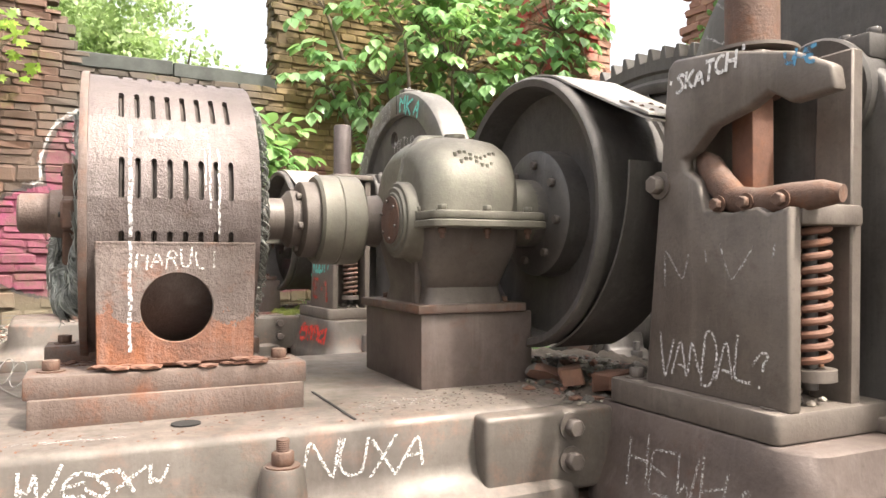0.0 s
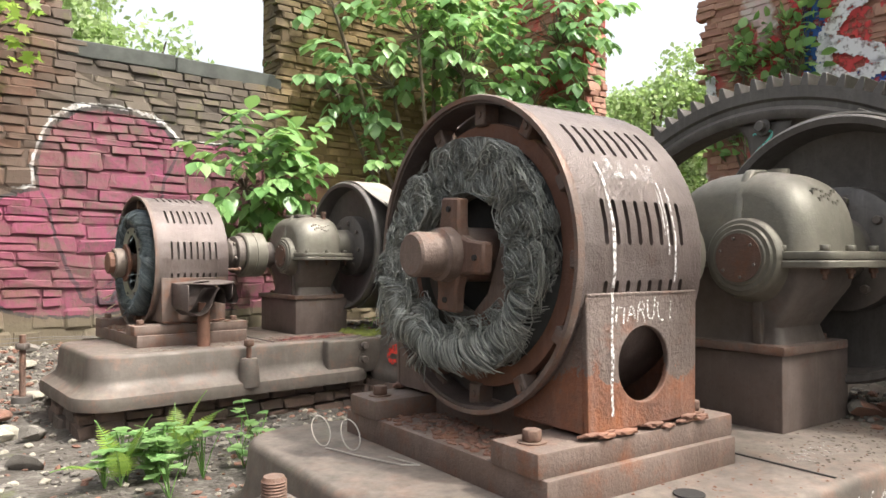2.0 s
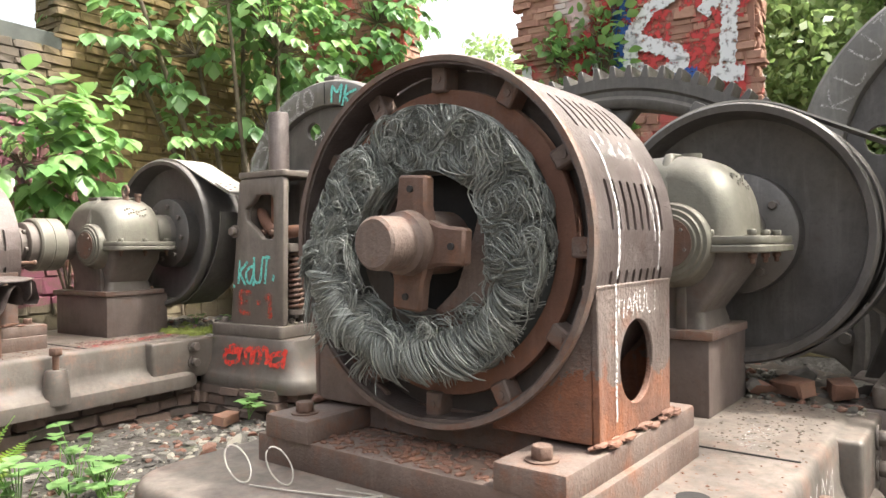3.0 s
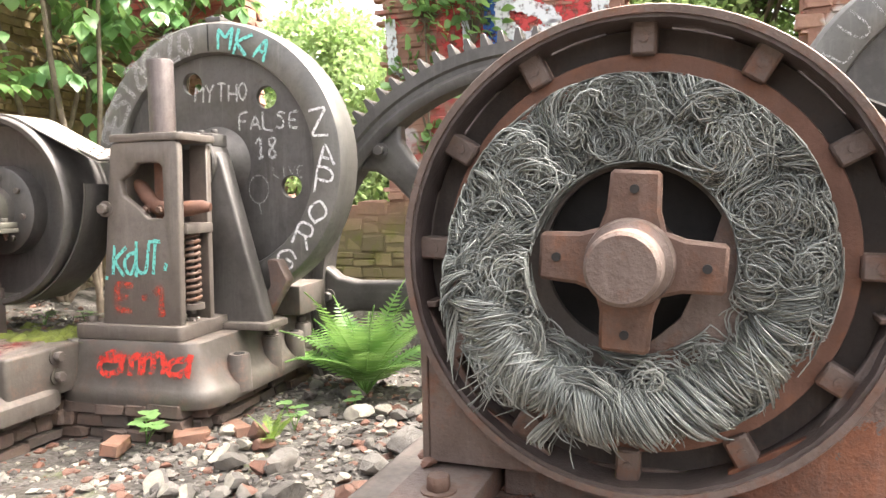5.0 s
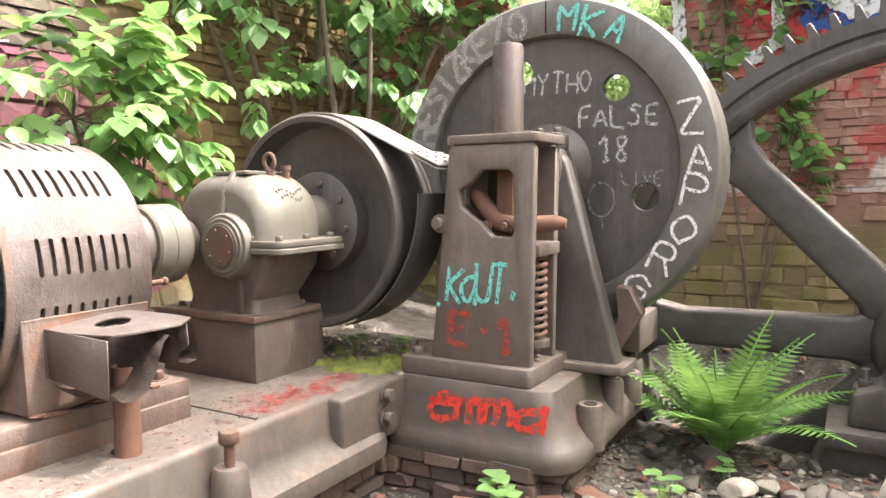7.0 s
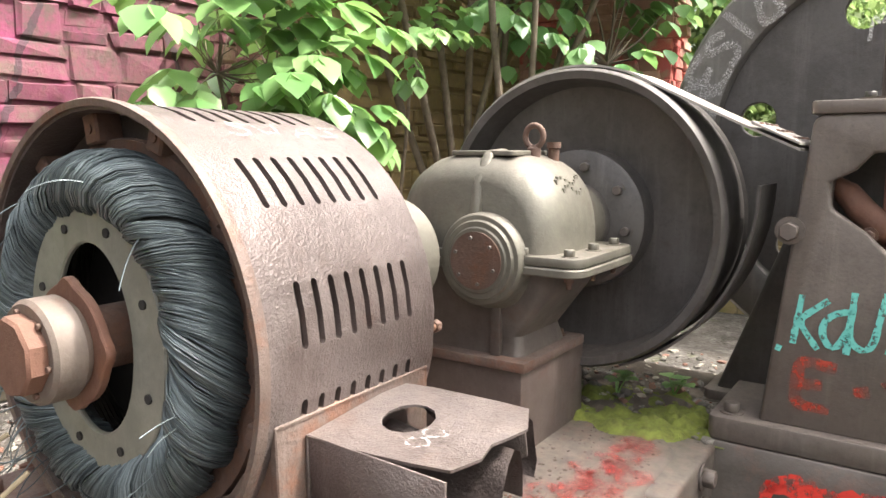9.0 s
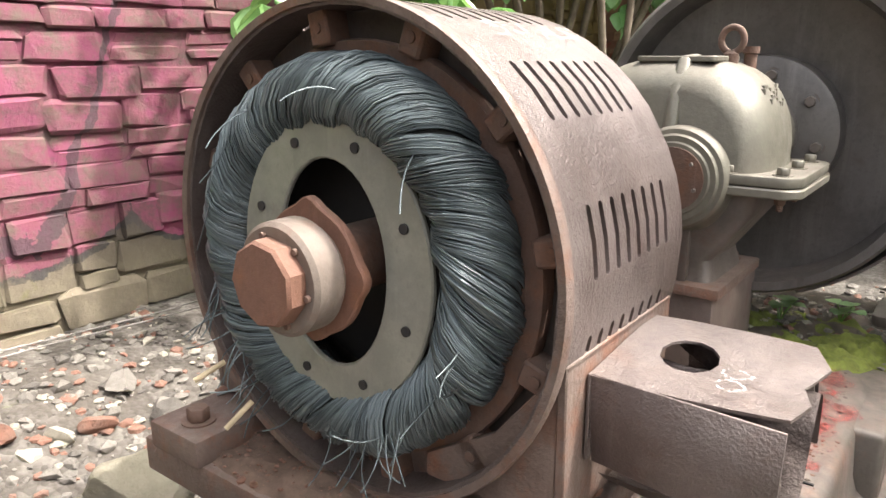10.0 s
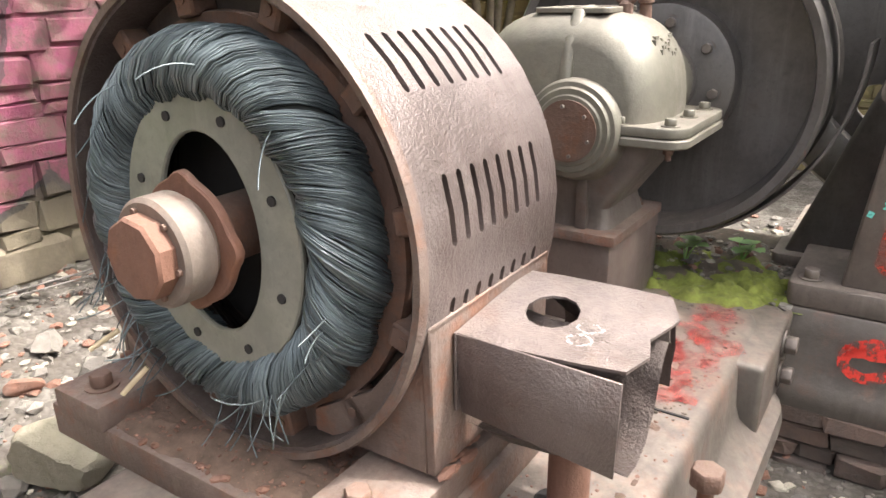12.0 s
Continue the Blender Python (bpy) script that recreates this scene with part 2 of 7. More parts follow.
def rounded(p0, p1, q0, q1, r, n=5):
    pts = []
    for cx, cy, a in ((p1 - r, q1 - r, 0), (p0 + r, q1 - r, 90), (p0 + r, q0 + r, 180), (p1 - r, q0 + r, 270)):
        pts += [(cx + r * math.cos(radians(a + 90 * k / n)), cy + r * math.sin(radians(a + 90 * k / n))) for k in range(n + 1)]
    return pts


def tube_arrays(pts, r, n=6, twist=0.0):
    pts = np.asarray(pts, float)
    r = np.full(len(pts), r) if np.isscalar(r) else np.asarray(r)
    tan = np.gradient(pts, axis=0)
    tan /= np.linalg.norm(tan, axis=1)[:, None] + 1e-9
    ref = np.array([0.31, 0.17, 0.93]) if abs(tan[0, 2]) < 0.9 else np.array([0.9, 0.3, 0.1])
    verts = []
    for p, t, rad in zip(pts, tan, r):
        s = np.cross(t, ref)
        s /= np.linalg.norm(s) + 1e-9
        u = np.cross(s, t)
        ref = u
        verts += [p + rad * (math.cos(2 * math.pi * k / n) * s + math.sin(2 * math.pi * k / n) * u) for k in range(n)]
    faces = [(i * n + k, i * n + (k + 1) % n, (i + 1) * n + (k + 1) % n, (i + 1) * n + k) for i in range(len(pts) - 1) for k in range(n)]
    faces += [tuple(range(n)), tuple((len(pts) - 1) * n + k for k in range(n))]
    return verts, faces


def tube(pts, r, n=10, bm=None):
    b = bm or bmesh.new()
    vs, fs = tube_arrays(pts, r, n)
    bv = [b.verts.new(v) for v in vs]
    for f in fs:
        b.faces.new([bv[k] for k in f])
    return b


def many(strands, r, n=3):
    """Join many thin strands into one vertex and face list."""
    V, F = [], []
    for pts in strands:
        vs, fs = tube_arrays(pts, r, n)
        k = len(V)
        V += vs
        F += [tuple(i + k for i in f) for f in fs[:-2]]
    return V, F


TURNTO = {"x": Matrix.Rotation(radians(90), 4, "Y"), "-x": Matrix.Rotation(radians(-90), 4, "Y"), "y": Matrix.Rotation(radians(-90), 4, "X"), "-y": Matrix.Rotation(radians(90), 4, "X"), "z": Matrix(), "-z": Matrix.Rotation(radians(180), 4, "X")}
BOLTS = {}


def bolt(parent, at, way="z", s=0.022, mat=None, washer=True, stud=0.0, spin=0.0):
    """One hexagon bolt head with washer (and stud end), facing a way."""
    mat = mat or M_RUSTY
    key = (round(s, 4), mat.name, washer, stud)
    if key not in BOLTS:
        b = bmesh.new()
        if washer:
            lathe([(0.0005, 0), (s * 1.45, 0), (s * 1.45, s * 0.22), (0.0005, s * 0.22)], (0, 0), "z", 18, False, b)
        hexa = prism([circle((0, 0), s, 6)], "z", s * 0.2, s * 1.35, s * 0.12, 1)
        merge(b, hexa)
        if stud:
            prof = []
            k = int(stud / 0.006)
            for i in range(k + 1):
                prof += [(s * 0.56, s * 1.3 + i * 0.006), (s * 0.5, s * 1.3 + i * 0.006 + 0.003)]
            lathe([(0.0005, s * 1.3)] + prof + [(0.0005, s * 1.3 + stud + 0.004)], (0, 0), "z", 14, False, b)
        BOLTS[key] = finish(b, "bolt", mat)
    return part_mesh("bolt", BOLTS[key], Matrix.Translation(at) @ TURNTO[way] @ Matrix.Rotation(spin, 4, "Z"), parent)


# ---- hand lettering: strokes on a 4 x 6 grid ----
GLYPHS = {"A": "00-26-40 12-32", "B": "00-06-35-24-03 23-41-30-00", "C": "45-26-04-02-20-41", "D": "00-06-26-44-42-20-00", "E": "46-06-00-40 03-33", "F": "00-06-46 03-33",
          "G": "45-26-04-02-20-41-43-23", "H": "00-06 40-46 03-43", "I": "20-26", "K": "00-06 46-03-40", "L": "06-00-40", "M": "00-06-23-46-40", "N": "00-06-40-46",
          "O": "20-02-04-26-44-42-20", "P": "00-06-36-44-33-03", "R": "00-06-36-44-33-03 23-40", "S": "45-26-05-24-42-20-01", "T": "06-46 26-20", "U": "06-01-10-30-41-46",
          "V": "06-20-46", "W": "06-10-23-30-46", "Y": "06-23-46 23-20", "Z": "06-46-00-40", "X": "06-40 00-46", "1": "04-26-20 10-30", "8": "23-05-26-45-23-01-20-41-23", "6": "46-15-03-01-20-41-32-03",
          "9": "43-13-04-26-45-42-20", "2": "05-26-45-44-00-40", "0": "20-02-04-26-44-42-20", "a": "44-24-03-01-20-42 45-40", "e": "03-43-44-24-03-01-20-41", "m": "00-04 03-14-23-20 23-34-43-40",
          "n": "00-04 03-24-43-40", ".": "20-21", "!": "26-22 20-21", "'": "26-24", "-": "13-33", "~": "00-12-20-33-40", "?": "04-26-44-23-22 20-21"}


def lettering(text, surface, s0, t0, w, h, thick, seed=1, slant=0.0, wobble=0.05, gap=1.35, rise=0.0):
    """Flat ribbons that write the text on surface(s, t) -> (point, normal)."""
    rnd = random.Random(seed)
    V, F = [], []
    for i, ch in enumerate(text):
        if ch not in GLYPHS:
            continue
        jx, jy, js = rnd.uniform(-0.06, 0.06), rnd.uniform(-0.06, 0.06), rnd.uniform(0.9, 1.1)
        for stroke in GLYPHS[ch].split():
            ctrl = []
            for xy in stroke.split("-"):
                x, y = int(xy[0]) / 4, int(xy[1]) / 6
                x, y = x + rnd.uniform(-wobble, wobble) + slant * y, (y + rnd.uniform(-wobble, wobble)) * js
                ctrl.append((s0 + (i * gap + x + jx) * w, t0 + (y + jy) * h + rise * i))
            pts = []
            for (a, b), (c, d) in zip(ctrl, ctrl[1:]):
                k = max(2, int(math.hypot(c - a, d - b) / 0.02))
                pts += [(a + (c - a) * q / k, b + (d - b) * q / k) for q in range(k)]
            pts.append(ctrl[-1])
            for _ in range(2):
                pts = [pts[0]] + [((p[0] + 2 * q[0] + r[0]) / 4, (p[1] + 2 * q[1] + r[1]) / 4) for p, q, r in zip(pts, pts[1:], pts[2:])] + [pts[-1]]
            ribbon(pts, surface, thick, V, F, rnd)
    return V, F


def ribbon(pts, surface, thick, V, F, rnd):
    base = len(V)
    s, t = pts[0]
    p = Vector(surface(s, t))
    nrm = (Vector(surface(s + 0.001, t)) - p).cross(Vector(surface(s, t + 0.001)) - p)
    nrm = nrm.normalized() * (0.0007 * rnd.randint(0, 6))
    for k, (s, t) in enumerate(pts):
        a, b = pts[max(0, k - 1)], pts[min(len(pts) - 1, k + 1)]
        ds, dt = b[0] - a[0], b[1] - a[1]
        ln = math.hypot(ds, dt) + 1e-9
        q = thick * rnd.uniform(0.40, 0.58)
        for sg in (-1, 1):
            V.append(Vector(surface(s - sg * dt / ln * q, t + sg * ds / ln * q)) + nrm)
        if k:
            F.append((base + 2 * k - 2, base + 2 * k - 1, base + 2 * k + 1, base + 2 * k))


def graffiti(name, parent, vf, mat, label):
    off = OFF[parent.name]
    me = raw_mesh(name, [Vector(v) - off for v in vf[0]], vf[1], mat, False)
    ob = new(name, me)
    ob.parent = parent
    OFF[ob.name] = off
    return tagged(ob, label)


def face_u(u, side=-1):
    """A surface facing -u (or +u): s runs to the viewer's right (towards -v), t up."""
    return lambda s, t: Vector((u + side * 0.003, -s, t))


def face_v(v):
    """A surface facing -v: s along u, t up."""
    return lambda s, t: Vector((s, v - 0.003, t))

# ---- the two machine sets: local x along the shaft (u), y away across it (v), z up ----
TA = pose(-1.58, 2.735, 0.0, 0, 0, 25.0)
TB = pose(-3.545, 6.56, 0.02, 0, 0, 29.5)
ZC = 1.675                    # height of the motor shaft
R_SHELL = 0.54
BED_TOP = 0.965
ZM = {"A": ZC, "B": ZC - 0.07}   # height of each motor's own middle


def bed(T, which):
    """Cast bed: flat deck, upright side, lip that flares outward at the foot."""
    g = "machine beds"
    ob = thing("machine_bed", T, (0.8, 0, 0.5), "dusty brown-grey cast-iron machine bed with flared foot on brick footing", "machine bed", g)
    b = bmesh.new()
    levels = [(0.0, BED_TOP), (0.018, BED_TOP - 0.008), (0.03, BED_TOP - 0.03), (0.04, 0.80), (0.055, 0.755), (0.11, 0.715), (0.15, 0.69), (0.16, 0.65), (0.155, 0.60)]
    rings = []
    back = 0.80 if which == "A" else 0.28
    for grow, z in levels:
        loop = rounded(-0.30 - grow, 1.93, -0.86 - grow, back + grow, 0.17 + grow * 0.6, 8)
        rings.append([b.verts.new((p, q, z)) for p, q in loop])
    for r0, r1 in zip(rings, rings[1:]):
        for k in range(len(r0)):
            b.faces.new((r0[k], r0[(k + 1) % len(r0)], r1[(k + 1) % len(r1)], r1[k]))
    b.faces.new(rings[0])
    b.faces.new(list(reversed(rings[-1])))
    part("deck", b, M_BED, ob)
    # narrower neck where the bed meets the pedestal
    part("neck", box(1.45, 2.0, -0.97, 0.6, 0.66, BED_TOP - 0.012, 0.02, 3), M_BED, ob)
    # deck joint line, and a black disc painted as the drain hole's shade
    part("deck_joint", box(1.02, 1.03, -0.85, -0.3, BED_TOP + 0.001, BED_TOP + 0.005, 0.001, 1), M_BLACK, ob, "dark joint line across the deck")
    part("hole", lathe([(0.0005, BED_TOP + 0.002), (0.046, BED_TOP + 0.002), (0.046, BED_TOP + 0.006), (0.0005, BED_TOP + 0.006)], (0.51, -0.68), "z", 28, False), M_BLACK, ob, "black disc painted as the shade in a round deck hole")
    # boss with anchor bolt at the side
    boss = lathe([(0.0005, 0.66), (0.085, 0.66), (0.075, 0.78), (0.066, 0.865), (0.058, 0.875), (0.0005, 0.875)], (0.76, -0.965), "z", 24, False)
    part("anchor_boss", boss, M_BED, ob, "cast boss round the anchor bolt")
    stud = 0.045 if which == "A" else 0.0
    if which == "B":
        part("anchor_shank", lathe([(0.0005, 0.87), (0.020, 0.87), (0.020, 0.965), (0.0005, 0.965)], (0.76, -0.965), "z", 16, False), M_RUSTY, ob)
        bolt(ob, (0.76, -0.965, 0.958), "z", 0.043, M_RUSTY, False)
    else:
        bolt(ob, (0.76, -0.965, 0.872), "z", 0.036, M_RUSTY, True, 0.04)
    for z in (0.895, 0.775):
        bolt(ob, (1.80, -0.972, z), "-y", 0.034, M_GREYDK, True)
    if which == "B":
        graffiti("red_spray", ob, lettering("~~~~", lambda s, t: Vector((s, t, BED_TOP + 0.004)), 1.08, -0.80, 0.22, 0.30, 0.15, 3, 0.1, 0.18, 0.8), M_REDDECK, "worn red spray paint on the deck")
        graffiti("chalk_scrawl", ob, lettering("NOLAND", lambda s, t: Vector((s, t, BED_TOP + 0.004)), -0.20, -0.84, 0.075, 0.07, 0.007, 9), M_FAINT, "white chalk scrawl on the deck edge")
    else:
        graffiti("chalk_scrawl", ob, lettering("WWESXW", lambda s, t: Vector((s, -0.903, t)), 0.03, 0.835, 0.062, 0.075, 0.010, 5, 0.3, 0.22, 1.1), M_CHALK, "white chalk scrawl on the bed side")
        graffiti("chalk_scrawl", ob, lettering("NUXA", lambda s, t: Vector((s, -0.903, t)), 0.83, 0.79, 0.095, 0.14, 0.010, 6, 0.2, 0.14, 1.15), M_CHALK, "white chalk scrawl on the bed side")
        graffiti("chalk_scrawl", ob, lettering("~~~", lambda s, t: Vector((s, t, BED_TOP + 0.004)), 0.02, -0.80, 0.12, 0.07, 0.010, 8, 0.2, 0.1, 0.8), M_FAINT, "white chalk scrawl on the deck")
        graffiti("chalk_scrawl", ob, lettering("AMZE", lambda s, t: Vector((s, t, BED_TOP + 0.004)), 1.08, -0.72, 0.07, 0.10, 0.008, 18, 0.2, 0.1), M_FAINT, "faint chalk scrawl on the deck")
    return ob


def shell_mesh(zm):
    """Drum-shaped casing with rows of cut slots."""
    u0, u1, w = 0.20, 0.775, 0.0175
    us = [0.318 + 0.0505 * k for k in range(8)]
    cuts = [u0, 0.25]
    for c in us:
        cuts += [c - w / 2, c + w / 2]
    cuts += [0.73, u1]
    rows = [(-16, -8.5), (3, 18), (35.5, 50.5), (67, 82), (98, 113), (129.5, 144.5), (162, 177)]
    ang = []
    for a, c in rows:
        ang += [a, a + 0.7, (a + c) / 2, c - 0.7, c]
    full = sorted(set(ang + [-16 - 10 * k for k in range(1, 7)] + [177 + 10 * k for k in range(1, 10)] + [25, 59, 90, 121, 153]))
    full = [a for a in full if a < 284 - 10]
    inside = lambda a0, a1: any(r[0] - 0.01 <= a0 and a1 <= r[1] + 0.01 for r in rows)
    ends = {round(a, 3) for r in rows for a in r}
    b = bmesh.new()
    grid = []
    for a in full:
        line = []
        for k, u in enumerate(cuts):
            uu = u
            if round(a, 3) in ends and 2 <= k < 2 + 16:
                uu += (0.28 if k % 2 == 0 else -0.28) * w
            line.append(b.verts.new((uu, -R_SHELL * math.cos(radians(a)), zm + R_SHELL * math.sin(radians(a)))))
        grid.append(line)
    m = len(full)
    for i in range(m):
        j = (i + 1) % m
        a0, a1 = full[i], full[j] if j else full[0] + 360
        for k in range(len(cuts) - 1):
            if 2 <= k < 18 and k % 2 == 0 and j and inside(a0, a1):
                continue
            b.faces.new((grid[i][k], grid[i][k + 1], grid[j][k + 1], grid[j][k]))
    bmesh.ops.recalc_face_normals(b, faces=b.faces)
    bmesh.ops.solidify(b, geom=b.faces[:], thickness=0.016)
    return b


def motor(T, which):
    lab = "rusty brown electric motor with slotted casing and torn grey wire winding" if which == "A" else "brown electric motor with slotted casing, open blue-grey winding and bearing"
    ob = thing("electric_motor", T, (0.49, 0, BED_TOP), lab, "electric motor", "winch motors")
    rnd = random.Random(11 if which == "A" else 23)
    zm = ZM[which]
    shell = part("casing", shell_mesh(zm), M_SHELL, ob, "slotted drum casing, sheen on brown paint", 50)
    part("front_rim", lathe([(0.531, 0.190), (0.547, 0.188), (0.551, 0.198), (0.549, 0.214), (0.531, 0.216)], (0, zm), "x", 96), M_FOOT, shell, "thick rusty rim of the casing", 50)
    part("rear_rim", lathe([(0.35, 0.745), (0.522, 0.745), (0.522, 0.768), (0.35, 0.772)], (0, zm), "x", 80), M_FOOT, shell, "", 50)
    part("rear_cover", lathe([(0.0005, 0.74), (0.36, 0.74), (0.36, 0.80), (0.20, 0.84), (0.12, 0.86), (0.0005, 0.86)], (0, zm), "x", 48, False), M_GREYDK, ob)
    # laminated core and inner dark drum
    core = bmesh.new()
    for k in range(12):
        lathe([(0.455, 0.312 + k * 0.012), (0.520, 0.312 + k * 0.012), (0.520, 0.321 + k * 0.012), (0.455, 0.321 + k * 0.012)], (0, zm), "x", 64, True, core)
    lathe([(0.30, 0.45), (0.52, 0.45), (0.52, 0.74), (0.30, 0.74)], (0, zm), "x", 48, True, core)
    part("core", core, M_CORE, ob, "dark laminated iron core", 50, "stuff")
    # foot boxes at both sides
    for sgn in (-1, 1):
        foot = bmesh.new()
        y = 0.530 * sgn
        z0, z1 = 1.145, zm - 0.12
        prof = [(0.245, z0), (0.752, z0), (0.757, z1 - 0.03), (0.757, z1), (0.238, z1), (0.238, z1 - 0.03)]
        holes = [circle((0.495, 1.335), 0.117, 36)] if sgn < 0 and which == "A" else []
        prism([prof] + holes, "y", y, y - 0.02 * sgn, 0.003, 1, foot)
        inner = 0.30 * sgn
        for u in (0.245, 0.735):
            prism([[(y - 0.02 * sgn, z0), (y - 0.02 * sgn, z1 - 0.01), (0.37 * sgn, 1.30), (0.20 * sgn, 1.20), (0.20 * sgn, z0)]], "x", u, u + 0.02, 0.002, 1, foot)
        box(0.238, 0.757, min(y, y - 0.045 * sgn), max(y, y - 0.045 * sgn), z1 - 0.012, z1 + 0.004, 0.003, 1, foot)
        box(0.27, 0.73, min(inner, y * 0.97), max(inner, y * 0.97), z0 - 0.01, z0 + 0.015, 0.003, 1, foot)
        part("foot_box", foot, M_FOOTLOW if which == "A" and sgn < 0 else M_FOOT, ob, "rust-eaten side foot of the casing" if sgn < 0 else "")
        pad = part("foot_pad", box(0.035, 0.94, 0.345 if sgn > 0 else -0.545, 0.545 if sgn > 0 else -0.335, 1.052, 1.128, 0.010, 2), M_FOOT, ob)
        for u in (0.11, 0.86):
            bolt(pad, (u, 0.437 * sgn, 1.126), "z", 0.030, M_RUSTY, True, 0.0, rnd.random())
        # ragged bottom flange of rusted scale
        scale_bm = bmesh.new()
        for k in range(26):
            x, s = rnd.uniform(0.24, 0.78), rnd.uniform(0.012, 0.035)
            bmesh.ops.create_icosphere(scale_bm, subdivisions=1, radius=s, matrix=Matrix.Translation((x, 0.525 * sgn + rnd.uniform(-0.02, 0.015), rnd.uniform(1.132, 1.15))) @ Matrix.Diagonal((1.6, 0.7, 0.35, 1)))
        part("rust_scale", scale_bm, M_RUSTRED, ob, "flaking orange rust scale", 0, "stuff")
    part("base_plate", box(0.05, 0.925, -0.565, 0.600, BED_TOP - 0.004, 1.056, 0.006, 2), M_FOOT, ob, "thick brown steel base plate")
    # loose rust and dirt on the plate
    dirt = bmesh.new()
    for k in range(260):
        x, y, s = rnd.uniform(0.07, 0.36), rnd.uniform(-0.33, 0.36), rnd.uniform(0.004, 0.016)
        bmesh.ops.create_icosphere(dirt, subdivisions=1, radius=s, matrix=Matrix.Translation((x, y, 1.056 + s * 0.2)) @ Matrix.Rotation(rnd.uniform(0, 3), 4, "Z") @ Matrix.Diagonal((1.3, 0.9, 0.5, 1)))
    part("rust_debris", dirt, M_RUSTRED, ob, "crumbs of rust and dirt on the base plate", 0, "stuff")
    # lower saddle behind the winding
    part("saddle", prism([[(-0.33, 1.13), (-0.33, 1.056), (0.33, 1.056), (0.33, 1.13), (0.2, 1.165), (-0.2, 1.165)]], "x", 0.30, 0.72, 0.005, 1), M_FOOT, ob)
    # end ring and pole blocks
    part("end_ring", lathe([(0.400, 0.272), (0.458, 0.268), (0.462, 0.282), (0.458, 0.310), (0.400, 0.310)], (0, zm), "x", 72), M_RUSTRED if which == "A" else M_RUSTY, ob, "rust-red end ring", 50)
    for k in range(12):
        a = radians(30 * k + (2 if which == "A" else 20))
        bl = box(0.245, 0.315, -0.028, 0.028, 0.452, 0.530, 0.006, 1)
        lathe([(0.0005, 0.241), (0.012, 0.241), (0.012, 0.250), (0.0005, 0.250)], (0, 0.490), "x", 10, False, bl)
        bmesh.ops.rotate(bl, verts=bl.verts, cent=(0, 0, 0), matrix=Matrix.Rotation(a, 3, "X"))
        bmesh.ops.translate(bl, verts=bl.verts, vec=(0, 0, zm))
        part("pole_block", bl, M_FOOT if which == "A" else M_RUSTY, ob)
    winding(ob, which, rnd, zm)
    if which == "A":
        # spider hub with four arms, stepped shaft
        for k in range(4):
            a = radians(90 * k + 4)
            pl = prism([[(-0.075, 0.05), (0.075, 0.05), (0.056, 0.11), (0.052, 0.195), (-0.052, 0.195), (-0.056, 0.11)]], "x", 0.12, 0.165, 0.008, 1)
            bmesh.ops.rotate(pl, verts=pl.verts, cent=(0, 0, 0), matrix=Matrix.Rotation(a, 3, "X"))
            bmesh.ops.translate(pl, verts=pl.verts, vec=(0, 0, zm))
            part("spider_arm", pl, M_RUSTY, ob, "rust-brown spider arm")
        for k in range(4):
            a = radians(90 * k + 4)
            # black disc painted as the shade in each arm's hole
            part("hole", lathe([(0.0005, 0.112), (0.010, 0.112), (0.010, 0.121), (0.0005, 0.121)], (-0.155 * math.sin(a), zm + 0.155 * math.cos(a)), "x", 12, False), M_BLACK, ob)
        part("shaft", lathe([(0.0005, -0.03), (0.066, -0.03), (0.074, -0.022), (0.076, 0.0), (0.076, 0.07), (0.08, 0.075), (0.09, 0.08), (0.095, 0.12), (0.095, 0.74), (0.0005, 0.74)], (0, zm), "x", 40, False), M_FOOT, ob, "thick stepped shaft end")
        part("retaining_ring", lathe([(0.205, 0.245), (0.285, 0.230), (0.290, 0.245), (0.280, 0.265), (0.205, 0.270)], (0, zm), "x", 56), M_GREYDK, ob, "bent grey-brown retaining ring")
        part("end_plate", _shift(prism([[(-0.26, -0.02), (-0.20, -0.20), (-0.05, -0.28), (-0.02, -0.20), (-0.10, -0.13), (-0.16, 0.02), (-0.19, 0.12), (-0.24, 0.10)]], "x", 0.218, 0.225, 0.001, 1), zm), M_FOOT, ob, "torn brown sheet plate")
        # black disc painted as the shade deep inside the motor
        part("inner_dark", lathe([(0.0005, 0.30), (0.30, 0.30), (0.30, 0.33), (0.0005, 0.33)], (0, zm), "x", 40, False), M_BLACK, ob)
        # paint drips and chalk name
        def on_shell(s, t):
            a = t / R_SHELL
            return Vector((s, -(R_SHELL + 0.003) * math.cos(a), zm + (R_SHELL + 0.003) * math.sin(a)))
        V, F = [], []
        for s, t0, t1, w in ((0.345, -0.10, 0.30, 0.013), (0.63, -0.09, 0.22, 0.008), (0.60, 0.0, 0.24, 0.007), (0.585, 0.06, 0.22, 0.005)):
            pts = [(s + 0.0015 * math.sin(k * 0.7), t0 + (t1 - t0) * k / 24) for k in range(25)]
            ribbon(pts, on_shell, w, V, F, rnd)
        graffiti("paint_drip", shell, (V, F), M_DRIP, "white paint drips down the casing")["kind"] = "stuff"
        V, F = [], []
        pts = [(0.345 + 0.002 * math.sin(k * 0.6), 1.56 - 0.37 * k / 24) for k in range(25)]
        ribbon(pts, face_v(-0.530), 0.012, V, F, rnd)
        graffiti("paint_drip", ob, (V, F), M_DRIP, "white paint drip down the foot")
        graffiti("chalk_name", ob, lettering("MARUL!", face_v(-0.530), 0.365, 1.470, 0.034, 0.065, 0.007, 4, 0.1, 0.08), M_CHALK, "chalked name on the foot box")
